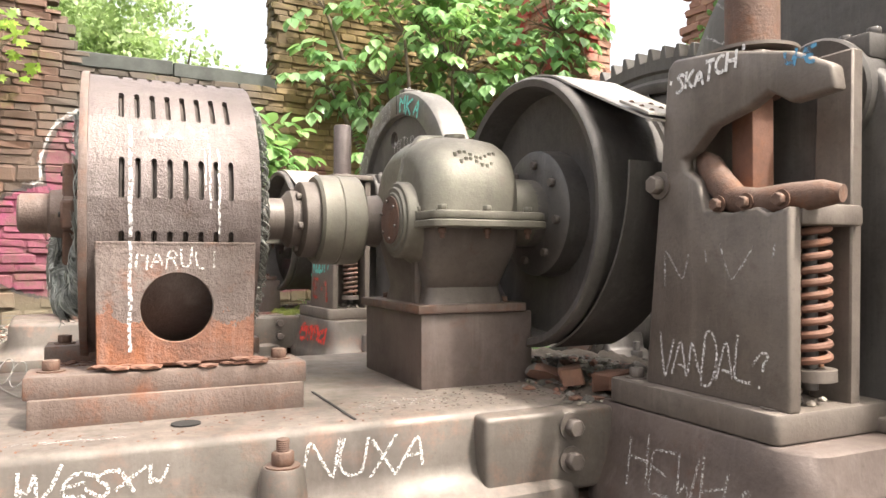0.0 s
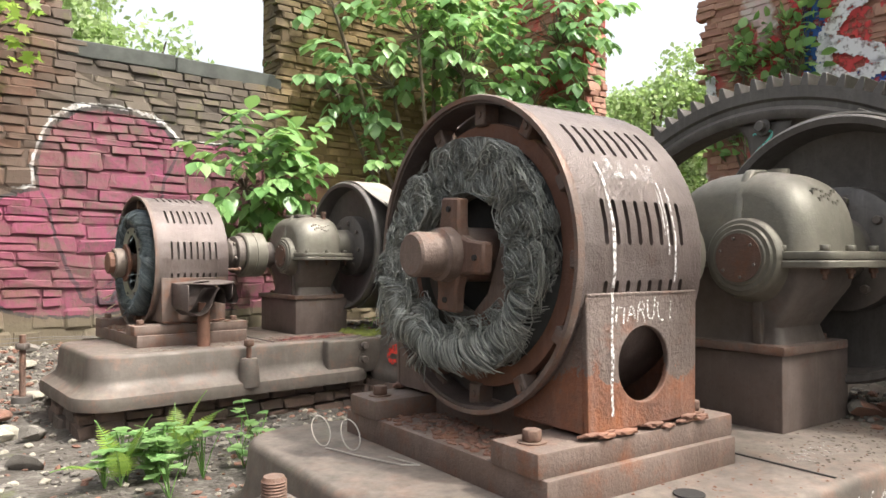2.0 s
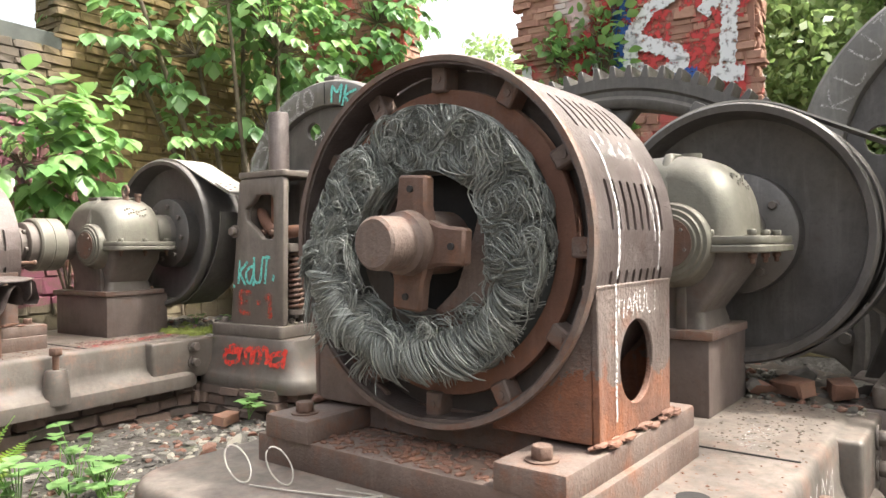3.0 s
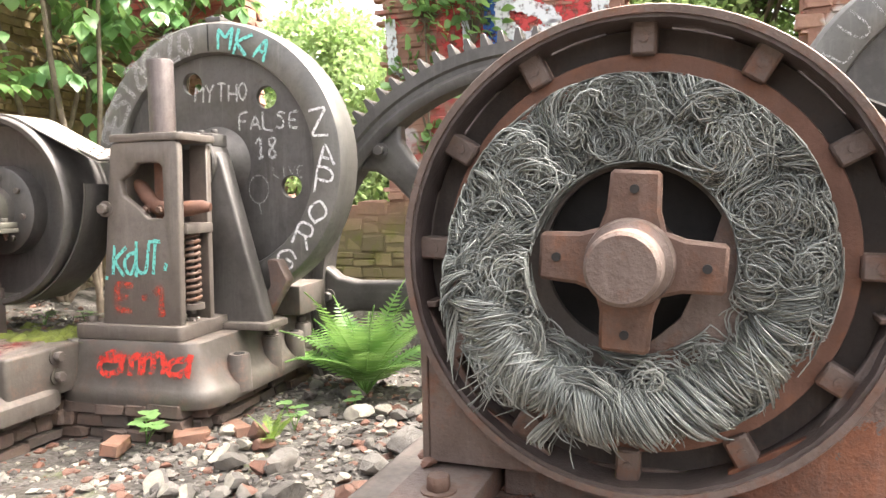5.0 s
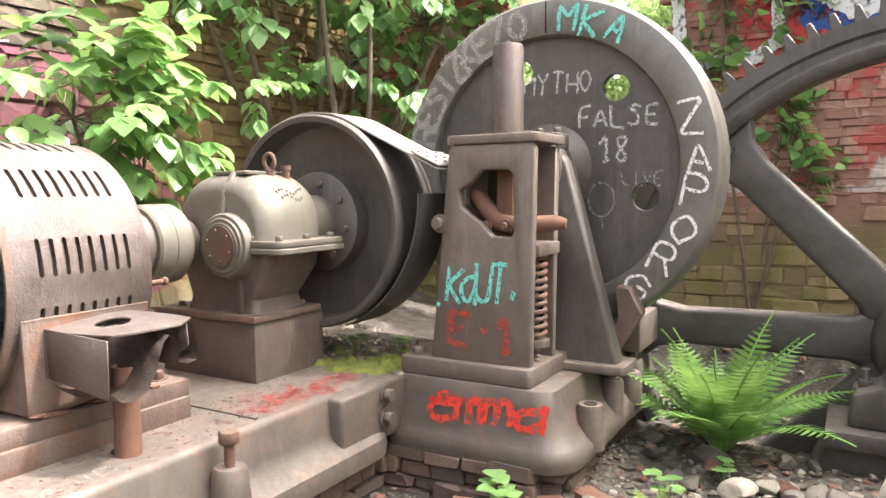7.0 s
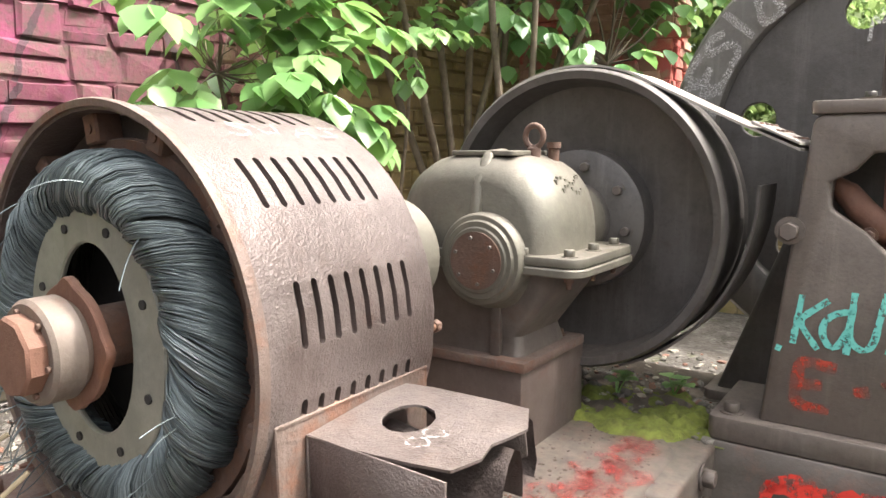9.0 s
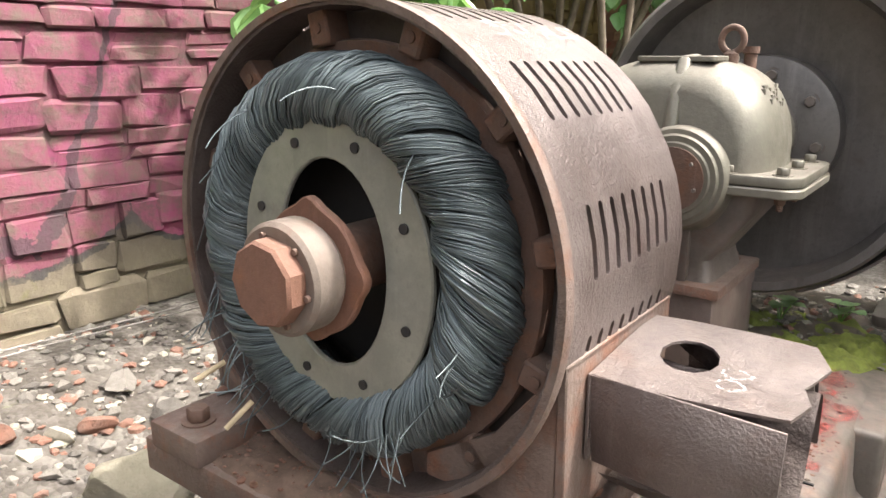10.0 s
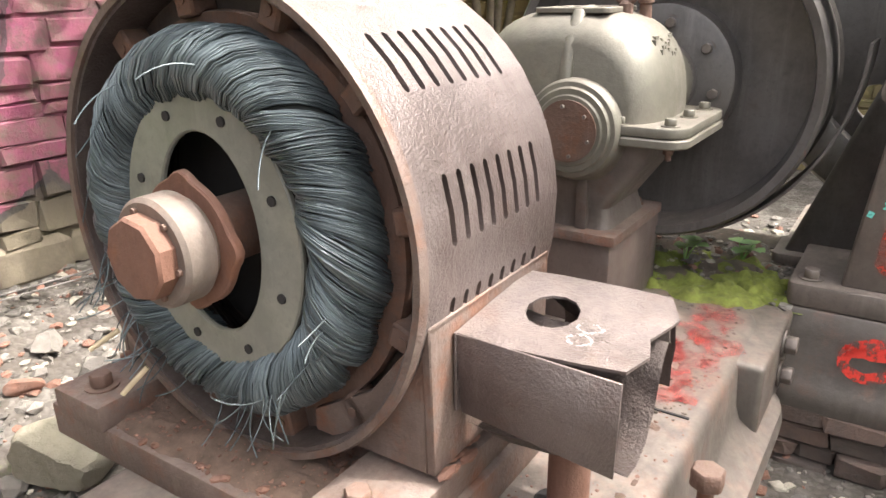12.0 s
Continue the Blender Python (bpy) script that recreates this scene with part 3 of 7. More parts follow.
        graffiti("chalk_name", shell, lettering("~W~W", on_shell, 0.335, 0.235, 0.06, 0.07, 0.026, 5, 0.1, 0.22, 1.1), M_SMEAR, "smeared white scrawl on the casing")
    else:
        part("winding_plate", _shift(prism([circle((0, 0), 0.275, 48, 0, 0.315), circle((0.0, 0), 0.155, 40, 0, 0.225)], "x", 0.172, 0.188, 0.004, 1), zm), M_PLATE, ob, "pale grey-green oval plate with bolt holes")
        for k in range(8):
            a = radians(22 + 45 * k)
            # bolt holes are black discs, their shade painted on the plate
            part("hole", lathe([(0.0005, 0.167), (0.011, 0.167), (0.011, 0.175), (0.0005, 0.175)], (0.225 * math.cos(a), zm + 0.272 * math.sin(a)), "x", 12, False), M_BLACK, ob)
        fl = [(r * math.cos(a), r * math.sin(a)) for a, r in ((2 * math.pi * k / 48, 0.138 + 0.018 * max(0, math.cos(4 * 2 * math.pi * k / 48)) ** 3) for k in range(48))]
        part("bearing_flange", _shift(prism([fl], "x", 0.115, 0.138, 0.004, 1), zm), M_RUSTRED, ob, "lobed rust-red bearing flange")
        part("bearing_sleeve", lathe([(0.07, 0.03), (0.108, 0.026), (0.117, 0.035), (0.118, 0.095), (0.110, 0.105), (0.10, 0.12), (0.07, 0.12)], (0, zm), "x", 48), M_SLEEVE, ob, "grey-brown rusty bearing sleeve")
        part("bearing_cap", lathe([(0.0005, -0.015), (0.082, -0.015), (0.088, -0.008), (0.088, 0.05), (0.0005, 0.05)], (0, zm), "x", 9, False), M_RUSTRED, ob, "rust-red end cap held by screws")
        for k in range(6):
            a = radians(60 * k + 12)
            bolt(ob, (0.03, 0.092 * math.cos(a), zm + 0.092 * math.sin(a)), "-x", 0.008, M_RUSTY, False)
        part("shaft", lathe([(0.0005, 0.05), (0.075, 0.05), (0.075, 0.74), (0.0005, 0.74)], (0, zm), "x", 32, False), M_RUSTY, ob)
        # black disc behind the bearing, painted as the motor's inner shade
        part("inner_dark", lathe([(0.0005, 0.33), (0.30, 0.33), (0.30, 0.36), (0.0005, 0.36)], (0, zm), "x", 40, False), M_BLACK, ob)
        tube_bolt = part("side_bolt", lathe([(0.0005, 0.80), (0.012, 0.80), (0.012, 0.90), (0.0005, 0.90)], (-0.45, 1.55), "x", 10, False), M_RUSTY, ob)
        bolt(tube_bolt, (0.892, -0.45, 1.55), "x", 0.019, M_RUSTY, False)
        graffiti("chalk_name", shell, lettering("SWAS", lambda s, t: Vector((s, -(R_SHELL + 0.003) * math.cos(t / R_SHELL), zm + (R_SHELL + 0.003) * math.sin(t / R_SHELL))), 0.36, 0.55, 0.07, 0.06, 0.008, 15, 0.1, 0.1), M_FAINT, "faint chalk scrawl on the casing")
        terminal_box(ob)
    return ob


def _shift(b, zm):
    bmesh.ops.translate(b, verts=b.verts, vec=(0, 0, zm))
    return b


def terminal_box(ob):
    """Torn sheet-metal cable box on the motor's side, open below, with a round knock-out and a curled flap."""
    b = bmesh.new()
    hole_c, hole_r = (0.50, -0.665), 0.056
    outer = [(0.315, -0.535), (0.66, -0.535), (0.69, -0.86), (0.61, -0.90), (0.50, -0.875), (0.42, -0.90), (0.335, -0.885)]
    prism([outer, [(hole_c[0] + hole_r * 1.2 * math.cos(k * 0.5236) , hole_c[1] + hole_r * math.sin(k * 0.5236)) for k in range(12)]], "z", 1.452, 1.458, 0.0, 1, b)
    bmesh.ops.subdivide_edges(b, edges=[e for e in b.edges if e.calc_length() > 0.1], cuts=3, use_grid_fill=True)
    for v in b.verts:
        v.co.z += 0.012 * math.sin(9 * v.co.x + 7 * v.co.y) - 0.10 * max(0, 0.42 - v.co.x) * max(0.0, -0.55 - v.co.y)
    body = part("terminal_box", b, M_SHELL, ob, "torn and bent sheet-steel cable box with a ragged hole", 50)
    side = prism([[(-0.535, 1.45), (-0.885, 1.438), (-0.88, 1.235), (-0.55, 1.27)]], "x", 0.318, 0.324, 0.001, 1)
    part("box_side", side, M_SHELL, body, "", 50)
    # open front: sheets bent and curled
    def bent(path, v0, v1, dent):
        f = bmesh.new()
        rows = []
        for k, (u, z) in enumerate(path):
            rows.append([f.verts.new((u + dent * math.sin(7 * q), v0 + (v1 - v0) * q, z + dent * math.sin(5 * q + k))) for q in (0, 0.25, 0.5, 0.75, 1.0)])
        for r0, r1 in zip(rows, rows[1:]):
            for i in range(4):
                f.faces.new((r0[i], r0[i + 1], r1[i + 1], r1[i]))
        bmesh.ops.solidify(f, geom=f.faces[:], thickness=0.005)
        return f
    part("bottom_sheet", bent([(0.325, 1.25), (0.36, 1.215), (0.41, 1.205), (0.46, 1.235), (0.495, 1.29), (0.515, 1.35), (0.535, 1.395), (0.56, 1.415), (0.585, 1.40), (0.597, 1.36), (0.60, 1.30)], -0.895, -0.56, 0.006), M_SHELL, body, "bottom sheet bent up in a wave", 60)
    part("curled_flap", bent([(0.665, 1.452), (0.69, 1.43), (0.70, 1.38), (0.715, 1.33), (0.70, 1.30), (0.66, 1.295), (0.62, 1.305)], -0.87, -0.60, 0.005), M_SHELL, body, "curled end of the sheet", 60)
    part("end_flap", prism([[(-0.535, 1.45), (-0.86, 1.45), (-0.87, 1.36), (-0.80, 1.31), (-0.70, 1.34), (-0.60, 1.40)]], "x", 0.665, 0.671, 0.001, 1), M_SHELL, body, "", 50)
    part("back_sheet", prism([[(0.315, 1.45), (0.66, 1.45), (0.66, 1.27), (0.315, 1.27)]], "y", -0.540, -0.534, 0.001, 1), M_SHELL, body)
    tube_bm = lathe([(0.036, BED_TOP), (0.048, BED_TOP), (0.046, 1.30), (0.036, 1.30)], (0.50, -0.72), "z", 24)
    part("cable_pipe", tube_bm, M_RUSTRED, ob, "rusty cable pipe standing on the bed")
    graffiti("chalk_scrawl", body, lettering("OO", lambda s, t: Vector((s, t, 1.462)), 0.36, -0.80, 0.05, 0.06, 0.006, 15), M_FAINT, "faint chalk rings")


def unit_np(rnd):
    v = np.array([rnd.gauss(0, 1), rnd.gauss(0, 1), rnd.gauss(0, 1)])
    return v / (np.linalg.norm(v) + 1e-9)


def winding(ob, which, rnd, zm):
    strands = []
    if which == "A":
        # torn ring: tufts of parallel wires, curled above, combed over the lip below, sagging out on the far side
        fwd = np.array([-1.0, 0, 0])
        for j in range(400):
            a = rnd.uniform(0, 2 * math.pi)
            rad = np.array([0, math.cos(a), math.sin(a)])
            tan = np.array([0, -math.sin(a), math.cos(a)])
            bulge = 0.11 * max(0.0, math.cos(a + 0.55)) ** 1.3
            combed = math.sin(a) < -0.35 and rnd.random() < 0.75
            thick = rnd.uniform(0.007, 0.016)
            phi, curl, freq, ph = rnd.uniform(0, 6.28), rnd.choice((-1, 1)) * rnd.uniform(8, 46), rnd.uniform(14, 40), rnd.uniform(0, 6.28)
            amp, length = rnd.uniform(0.3, 1.1), rnd.uniform(0.11, 0.22)
            r0, lift = rnd.uniform(0.24, 0.385), rnd.uniform(-0.012, 0.050)
            sag = rnd.uniform(0.3, 1.2) if math.cos(a) > 0.3 and math.sin(a) < 0.5 and rnd.random() < 0.45 else 0.0
            skew, th0, sm0 = rnd.uniform(-1.3, 1.3), rnd.uniform(-0.2, 0.8), rnd.uniform(0.060, 0.080)
            for w in range(24):
                o1, o2, o3 = rnd.gauss(0, thick), rnd.gauss(0, thick * 0.6), rnd.gauss(0, thick)
                pts = []
                if combed:
                    ln = rnd.uniform(1.5, 2.2)
                    for q in range(9):
                        th = th0 + ln * q / 8
                        c = rad * (0.335 - sm0 * math.cos(th)) + fwd * ((sm0 + o2) * 1.1 * math.sin(th) + bulge) + tan * (skew * 0.10 * q / 8 + o1 * 1.3)
                        pts.append(c + np.array([0.252, 0, zm]))
                else:
                    p = rad * (r0 + o1) + tan * o3 + fwd * (0.012 + lift + bulge + o2)
                    step, jit = length / 8 * rnd.uniform(0.7, 1.15), rnd.gauss(0, 0.30)
                    for q in range(9):
                        s = q * step
                        an = phi + jit + curl * s + amp * math.sin(freq * s + ph)
                        rr = np.linalg.norm(p[1:])
                        k = min(0.408, max(0.215, rr)) / rr
                        pts.append(np.array([p[0], p[1] * k, p[2] * k - 0.12 * sag * (q / 8) ** 1.5]) + np.array([0.248 - 0.03 * sag * q / 8, 0, zm]))
                        p = p + step * (math.cos(an) * tan + math.sin(an) * rad + fwd * 0.22 * math.sin(3 * an + ph))
                strands.append(pts)
        V, F = many(strands, [0.0014, 0.0020, 0.0020, 0.0020, 0.0020, 0.0020, 0.0020, 0.0018, 0.0012], 3)
        base = lathe([(0.240, 0.29), (0.262, 0.250), (0.318, 0.238), (0.372, 0.250), (0.395, 0.29), (0.36, 0.32), (0.28, 0.32)], (0, zm), "x", 40)
        label = "frayed hay-like ring of grey copper wire"
    else:
        # thick twisted rope: rounded bundles of wire laid aslant round a ring
        big = 0.352
        for j in range(46):
            a0 = 2 * math.pi * j / 46 + rnd.uniform(-0.025, 0.025)
            sm0 = 0.062 + rnd.uniform(-0.005, 0.006)
            turn, th1 = rnd.uniform(0.34, 0.72), rnd.uniform(3.2, 3.7)
            half = rnd.uniform(0.030, 0.038)
            for w in range(50):
                o = rnd.uniform(-1, 1)
                dep = 0.017 * math.sqrt(1 - o * o) * rnd.uniform(0.55, 1.0)
                fan = rnd.gauss(0, 0.035)
                pts = []
                for q in range(10):
                    f = q / 9
                    th = th1 - 4.1 * f
                    a = a0 + turn * (f - 0.5) + (o * half + 0.010 * math.sin(5 * f + j)) / big + fan * (f - 0.5)
                    sm = sm0 + dep
                    rr = big + sm * math.cos(th)
                    pts.append((0.225 - sm * 1.15 * math.sin(th), rr * math.cos(a), zm + rr * math.sin(a) * 1.02))
                strands.append(pts)
        for k in range(46):
            a = rnd.choice([rnd.uniform(3.6, 5.2), rnd.uniform(5.2, 6.1), rnd.uniform(0, 6.28)])
            p = np.array([0.14, 0.37 * math.cos(a), zm + 0.37 * math.sin(a)])
            d = np.array([rnd.uniform(-1, -0.2), rnd.uniform(-0.6, 0.6), rnd.uniform(-1.0, 0.3)])
            d /= np.linalg.norm(d)
            bend = np.array([rnd.uniform(-1, 1), rnd.uniform(-1, 1), rnd.uniform(-1.5, 0.6)])
            pts = []
            for q in range(8):
                pts.append(p)
                p = p + d * rnd.uniform(0.012, 0.022)
                d = d + bend * 0.2
                d /= np.linalg.norm(d)
            strands.append(pts)
        V, F = many(strands, 0.0019, 3)
        base = lathe([(0.356 + 0.055 * math.cos(k * math.pi / 6), 0.232 - 0.062 * math.sin(k * math.pi / 6)) for k in range(12)], (0, zm), "x", 40)
        label = "thick twisted bundle of blue-grey enamelled wire"
    # dark core paints shade into the gaps between the wires
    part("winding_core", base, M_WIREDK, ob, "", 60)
    me = raw_mesh("winding", [Vector(v) - OFF[ob.name] for v in V], F, M_WIRE if which == "B" else M_WIREA)
    w = new("winding", me)
    w.parent = ob
    tagged(w, label, kind="stuff")
    if which == "A":
        turns = []
        for k in range(620):
            a0, ph = 2 * math.pi * k / 620 + rnd.uniform(-0.01, 0.01), rnd.uniform(-1.4, 0.4)
            sm = 0.046 + 0.006 * math.sin(a0 * 60) + rnd.uniform(-0.003, 0.003)
            turns.append([(0.768 + sm * math.sin(ph + 0.32 * q + 1.2), (0.42 + sm * math.cos(ph + 0.32 * q)) * math.cos(a0 + 0.02 * q), zm + (0.42 + sm * math.cos(ph + 0.32 * q)) * math.sin(a0 + 0.02 * q)) for q in range(7)])
        V, F = many(turns, 0.0024, 3)
        rw_ = new("rear_winding", raw_mesh("rear_winding", [Vector(v) - OFF[ob.name] for v in V], F, M_WIREA))
        rw_.parent = ob
        tagged(rw_, "grey wire winding bulging from the rear of the casing", kind="stuff")
        # same dark core, painted shade between the rear turns
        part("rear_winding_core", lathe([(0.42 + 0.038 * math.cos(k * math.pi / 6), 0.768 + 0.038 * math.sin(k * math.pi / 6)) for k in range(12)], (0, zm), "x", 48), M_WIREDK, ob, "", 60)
    if which == "B":
        for a, ln in ((-0.75, 0.05), (-1.05, 0.07)):
            p = np.array([0.10, 0.40 * math.cos(a) , zm + 0.40 * math.sin(a)])
            t = tube([p + np.array([-0.06 * q, 0.05 * q * math.cos(a), -0.12 * q * ln / 0.16]) for q in (0, 0.3, 0.6, 1.0)], 0.0065, 8)
            part("lead_end", t, M_CLOTH, ob, "frayed pale cloth-covered wire end")


def wire_mat(name, a, b_):
    m, n, l, b = mat_new(name)
    geo = n.new("ShaderNodeNewGeometry")
    co = nd(n, "ShaderNodeTexCoord").outputs["Object"]
    f, _ = noise_tex(n, l, co, 9.0, 4, 0.6, 0.35, 0.65)
    c = mix_col(n, l, geo.outputs["Random Per Island"], a, b_)
    c = mix_col(n, l, math_node(n, l, "MULTIPLY", f, 0.5), c, tuple(x * 0.5 for x in a))
    l.new(c, b.inputs["Base Color"])
    b.inputs["Roughness"].default_value = 0.42
    b.inputs["Metallic"].default_value = 0.25
    return m


M_WIRE = wire_mat("blue_grey_wire", (0.050, 0.066, 0.072), (0.20, 0.238, 0.245))
M_WIREA = wire_mat("grey_wire", (0.13, 0.138, 0.126), (0.45, 0.46, 0.42))
# near-black colour that stands in for shade deep between the wires
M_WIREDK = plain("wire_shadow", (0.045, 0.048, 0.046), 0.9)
M_CLOTH = plain("cloth_lead", (0.42, 0.34, 0.22), 0.9)


def coupling(T, which):
    ob = thing("shaft_coupling", T, (1.12, 0, ZC), "two-part round shaft coupling of dusty grey-brown cast iron", "shaft coupling", "shaft couplings")
    part("hub", lathe([(0.0005, 0.80), (0.09, 0.80), (0.09, 0.96), (0.125, 0.99), (0.125, 1.05), (0.0005, 1.05)], (0, ZC), "x", 36, False), M_GREYDK, ob)
    part("flange", lathe([(0.05, 1.03), (0.15, 1.03), (0.165, 1.04), (0.168, 1.10), (0.05, 1.10)], (0, ZC), "x", 48), M_GREYDK, ob)
    part("rim", lathe([(0.08, 1.10), (0.188, 1.10), (0.199, 1.112), (0.200, 1.19), (0.196, 1.195), (0.200, 1.20), (0.199, 1.29), (0.188, 1.30), (0.08, 1.30)], (0, ZC), "x", 56), M_GREY, ob, "pale worn rim")
    part("gear_shaft", lathe([(0.0005, 1.28), (0.085, 1.28), (0.11, 1.33), (0.12, 1.40), (0.0005, 1.40)], (0, ZC), "x", 32, False), M_GREYDK, ob)
    for k in range(6):
        a = radians(60 * k + 15)
        bolt(ob, (1.032, 0.13 * math.cos(a), ZC + 0.13 * math.sin(a)), "-x", 0.018, M_GREYDK, False)


GV = -0.26                    # the gearbox's middle across the shaft


def gearbox(T, which):
    ob = thing("gearbox", T, (1.65, GV, BED_TOP), "dusty grey-green domed gearbox bolted on a brown steel plinth", "gearbox", "winch gearboxes")
    part("plinth", box(1.44, 1.97, -0.44, 0.25, BED_TOP - 0.003, 1.275, 0.008, 2), M_PLINTH, ob, "boxy brown steel plinth")
    part("foot_plate", box(1.42, 1.93, -0.46, 0.27, 1.275, 1.312, 0.006, 2), M_FOOT, ob, "rusty foot plate")
    for v in (-0.38, 0.18):
        for u in (1.52, 1.86):
            bolt(ob, (u, v, 1.31), "z", 0.020, M_RUSTY)
    b = bmesh.new()
    lows = [(1.47, 1.86, -0.42, 0.10, 1.30), (1.49, 1.84, -0.40, 0.08, 1.38), (1.45, 1.86, -0.52, 0.10, 1.55), (1.44, 1.86, -0.54, 0.12, 1.645)]
    rings = [[b.verts.new((p, q, z)) for p, q in rounded(a, c, d, e, 0.045, 4)] for a, c, d, e, z in lows]
    for r0, r1 in zip(rings, rings[1:]):
        for k in range(len(r0)):
            b.faces.new((r0[k], r0[(k + 1) % len(r0)], r1[(k + 1) % len(r1)], r1[k]))
    b.faces.new(rings[0]), b.faces.new(rings[-1])
    part("lower_case", b, M_GREYDK, ob, "", 45)
    part("front_rib", box(1.455, 1.485, -0.34, -0.30, 1.31, 1.60, 0.006, 2), M_GREYDK, ob)
    part("lower_flange", prism([rounded(1.40, 1.93, -0.665, 0.20, 0.07, 5)], "z", 1.625, 1.655, 0.005, 1), M_GREY, ob)
    part("upper_flange", prism([rounded(1.405, 1.925, -0.66, 0.195, 0.07, 5)], "z", 1.658, 1.690, 0.006, 2), M_GREY, ob)
    # domed cover: rounded arch swept along the shaft, shoulders rounded off
    d = bmesh.new()
    rings = []
    for u, k in ((1.425, 0.50), (1.435, 0.62), (1.455, 0.75), (1.49, 0.88), (1.54, 0.965), (1.60, 1.0), (1.74, 1.0), (1.80, 0.96), (1.84, 0.86), (1.862, 0.70), (1.87, 0.55)):
        ring = []
        for i in range(25):
            a = math.pi * i / 24
            ca, sa = math.cos(a), math.sin(a)
            e = 0.74
            p = math.copysign(abs(ca) ** e, ca) * 0.345 * (0.50 + 0.50 * k)
            q = abs(sa) ** e * 0.350 * (0.40 + 0.60 * k)
            ring.append(d.verts.new((u, -0.21 - p, 1.685 + q)))
        rings.append(ring)
    for r0, r1 in zip(rings, rings[1:]):
        for i in range(24):
            d.faces.new((r0[i], r0[i + 1], r1[i + 1], r1[i]))
    d.faces.new(rings[0]), d.faces.new(rings[-1])
    part("cover", d, M_GREY, ob, "smooth domed cover with raised casting letters", 50)
    part("cover_rib", prism([[(1.375, 1.69), (1.56, 1.69), (1.62, 2.045), (1.50, 2.038), (1.428, 1.945)]], "y", -0.285, -0.240, 0.014, 2), M_GREY, ob)
    cap = part("bearing_cap", lathe([(0.0005, 1.36), (0.112, 1.36), (0.117, 1.366), (0.134, 1.366), (0.140, 1.376), (0.154, 1.378), (0.162, 1.388), (0.164, 1.43), (0.185, 1.46), (0.20, 1.52), (0.0005, 1.52)], (-0.30, ZC - 0.01), "x", 44, False), M_GREY, ob, "round bearing cap with a rusty face")
    part("cap_face", lathe([(0.0005, 1.354), (0.100, 1.354), (0.100, 1.362), (0.0005, 1.362)], (-0.30, ZC - 0.01), "x", 36, False), M_RUSTY, cap, "brown round cover plate")
    for k in range(6):
        a = radians(60 * k + 20)
        bolt(cap, (1.352, -0.30 + 0.080 * math.cos(a), ZC - 0.01 + 0.080 * math.sin(a)), "-x", 0.007, M_GREYDK, False)
    for u in (1.46, 1.66, 1.85):
        bolt(ob, (u, -0.600, 1.688), "z", 0.020, M_GREY)
        bolt(ob, (u, -0.600, 1.627), "-z", 0.018, M_RUSTY, False, 0.02)
    bolt(ob, (1.43, -0.45, 1.688), "z", 0.020, M_GREY)
    if which == "B":
        fr = prism([rounded(1.50, 1.78, -0.36, -0.10, 0.02, 3), rounded(1.53, 1.75, -0.33, -0.13, 0.015, 3)], "z", 2.02, 2.038, 0.003, 1)
        part("hatch_frame", fr, M_GREY, ob, "open inspection hatch frame")
        # black sheet fills the frame as painted shade, no real opening
        part("hatch_dark", box(1.53, 1.75, -0.33, -0.13, 2.012, 2.026, 0.001, 1), M_BLACK, ob, "black sheet painted as the shade inside the hatch")
        ring = tube([(1.66, -0.36 + 0.036 * math.cos(a), 2.088 + 0.04 * math.sin(a)) for a in np.linspace(-1.4, 4.55, 22)], 0.011, 10)
        eye = part("lifting_eye", ring, M_RUSTY, ob, "rusty lifting eye bolt")
        part("eye_stem", lathe([(0.0005, 2.0), (0.024, 2.0), (0.024, 2.045), (0.014, 2.055), (0.0005, 2.055)], (1.66, -0.36), "z", 16, False), M_RUSTY, eye)
        part("breather", lathe([(0.0005, 1.99), (0.021, 1.99), (0.021, 2.045), (0.027, 2.047), (0.027, 2.068), (0.0005, 2.068)], (1.74, -0.40), "z", 14, False), M_RUSTY, ob)
    else:
        part("filler_neck", lathe([(0.0005, 1.98), (0.05, 1.98), (0.046, 2.045), (0.0005, 2.045)], (1.66, -0.30), "z", 28, False), M_GREY, ob)
    # raised casting letters that can no longer be read: short bars in two rows
    bars = bmesh.new()
    rnd = random.Random(3)
    for row, (a0, nb) in enumerate(((38, 9), (31, 7))):
        for k in range(nb):
            u = 1.56 + 0.023 * k + 0.02 * row
            ang = radians(a0 + 3 * math.sin(k))
            y, z = -0.21 - 0.345 * math.cos(ang) ** 0.74, 1.685 + 0.350 * math.sin(ang) ** 0.74
            box(u, u + rnd.uniform(0.010, 0.016), y - 0.0025, y + 0.012, z - 0.009, z + 0.009, 0.001, 1, bars)
    part("casting_letters", bars, M_GREY, ob, "worn raised casting letters")


DV = -0.375                   # middle of the brake drum


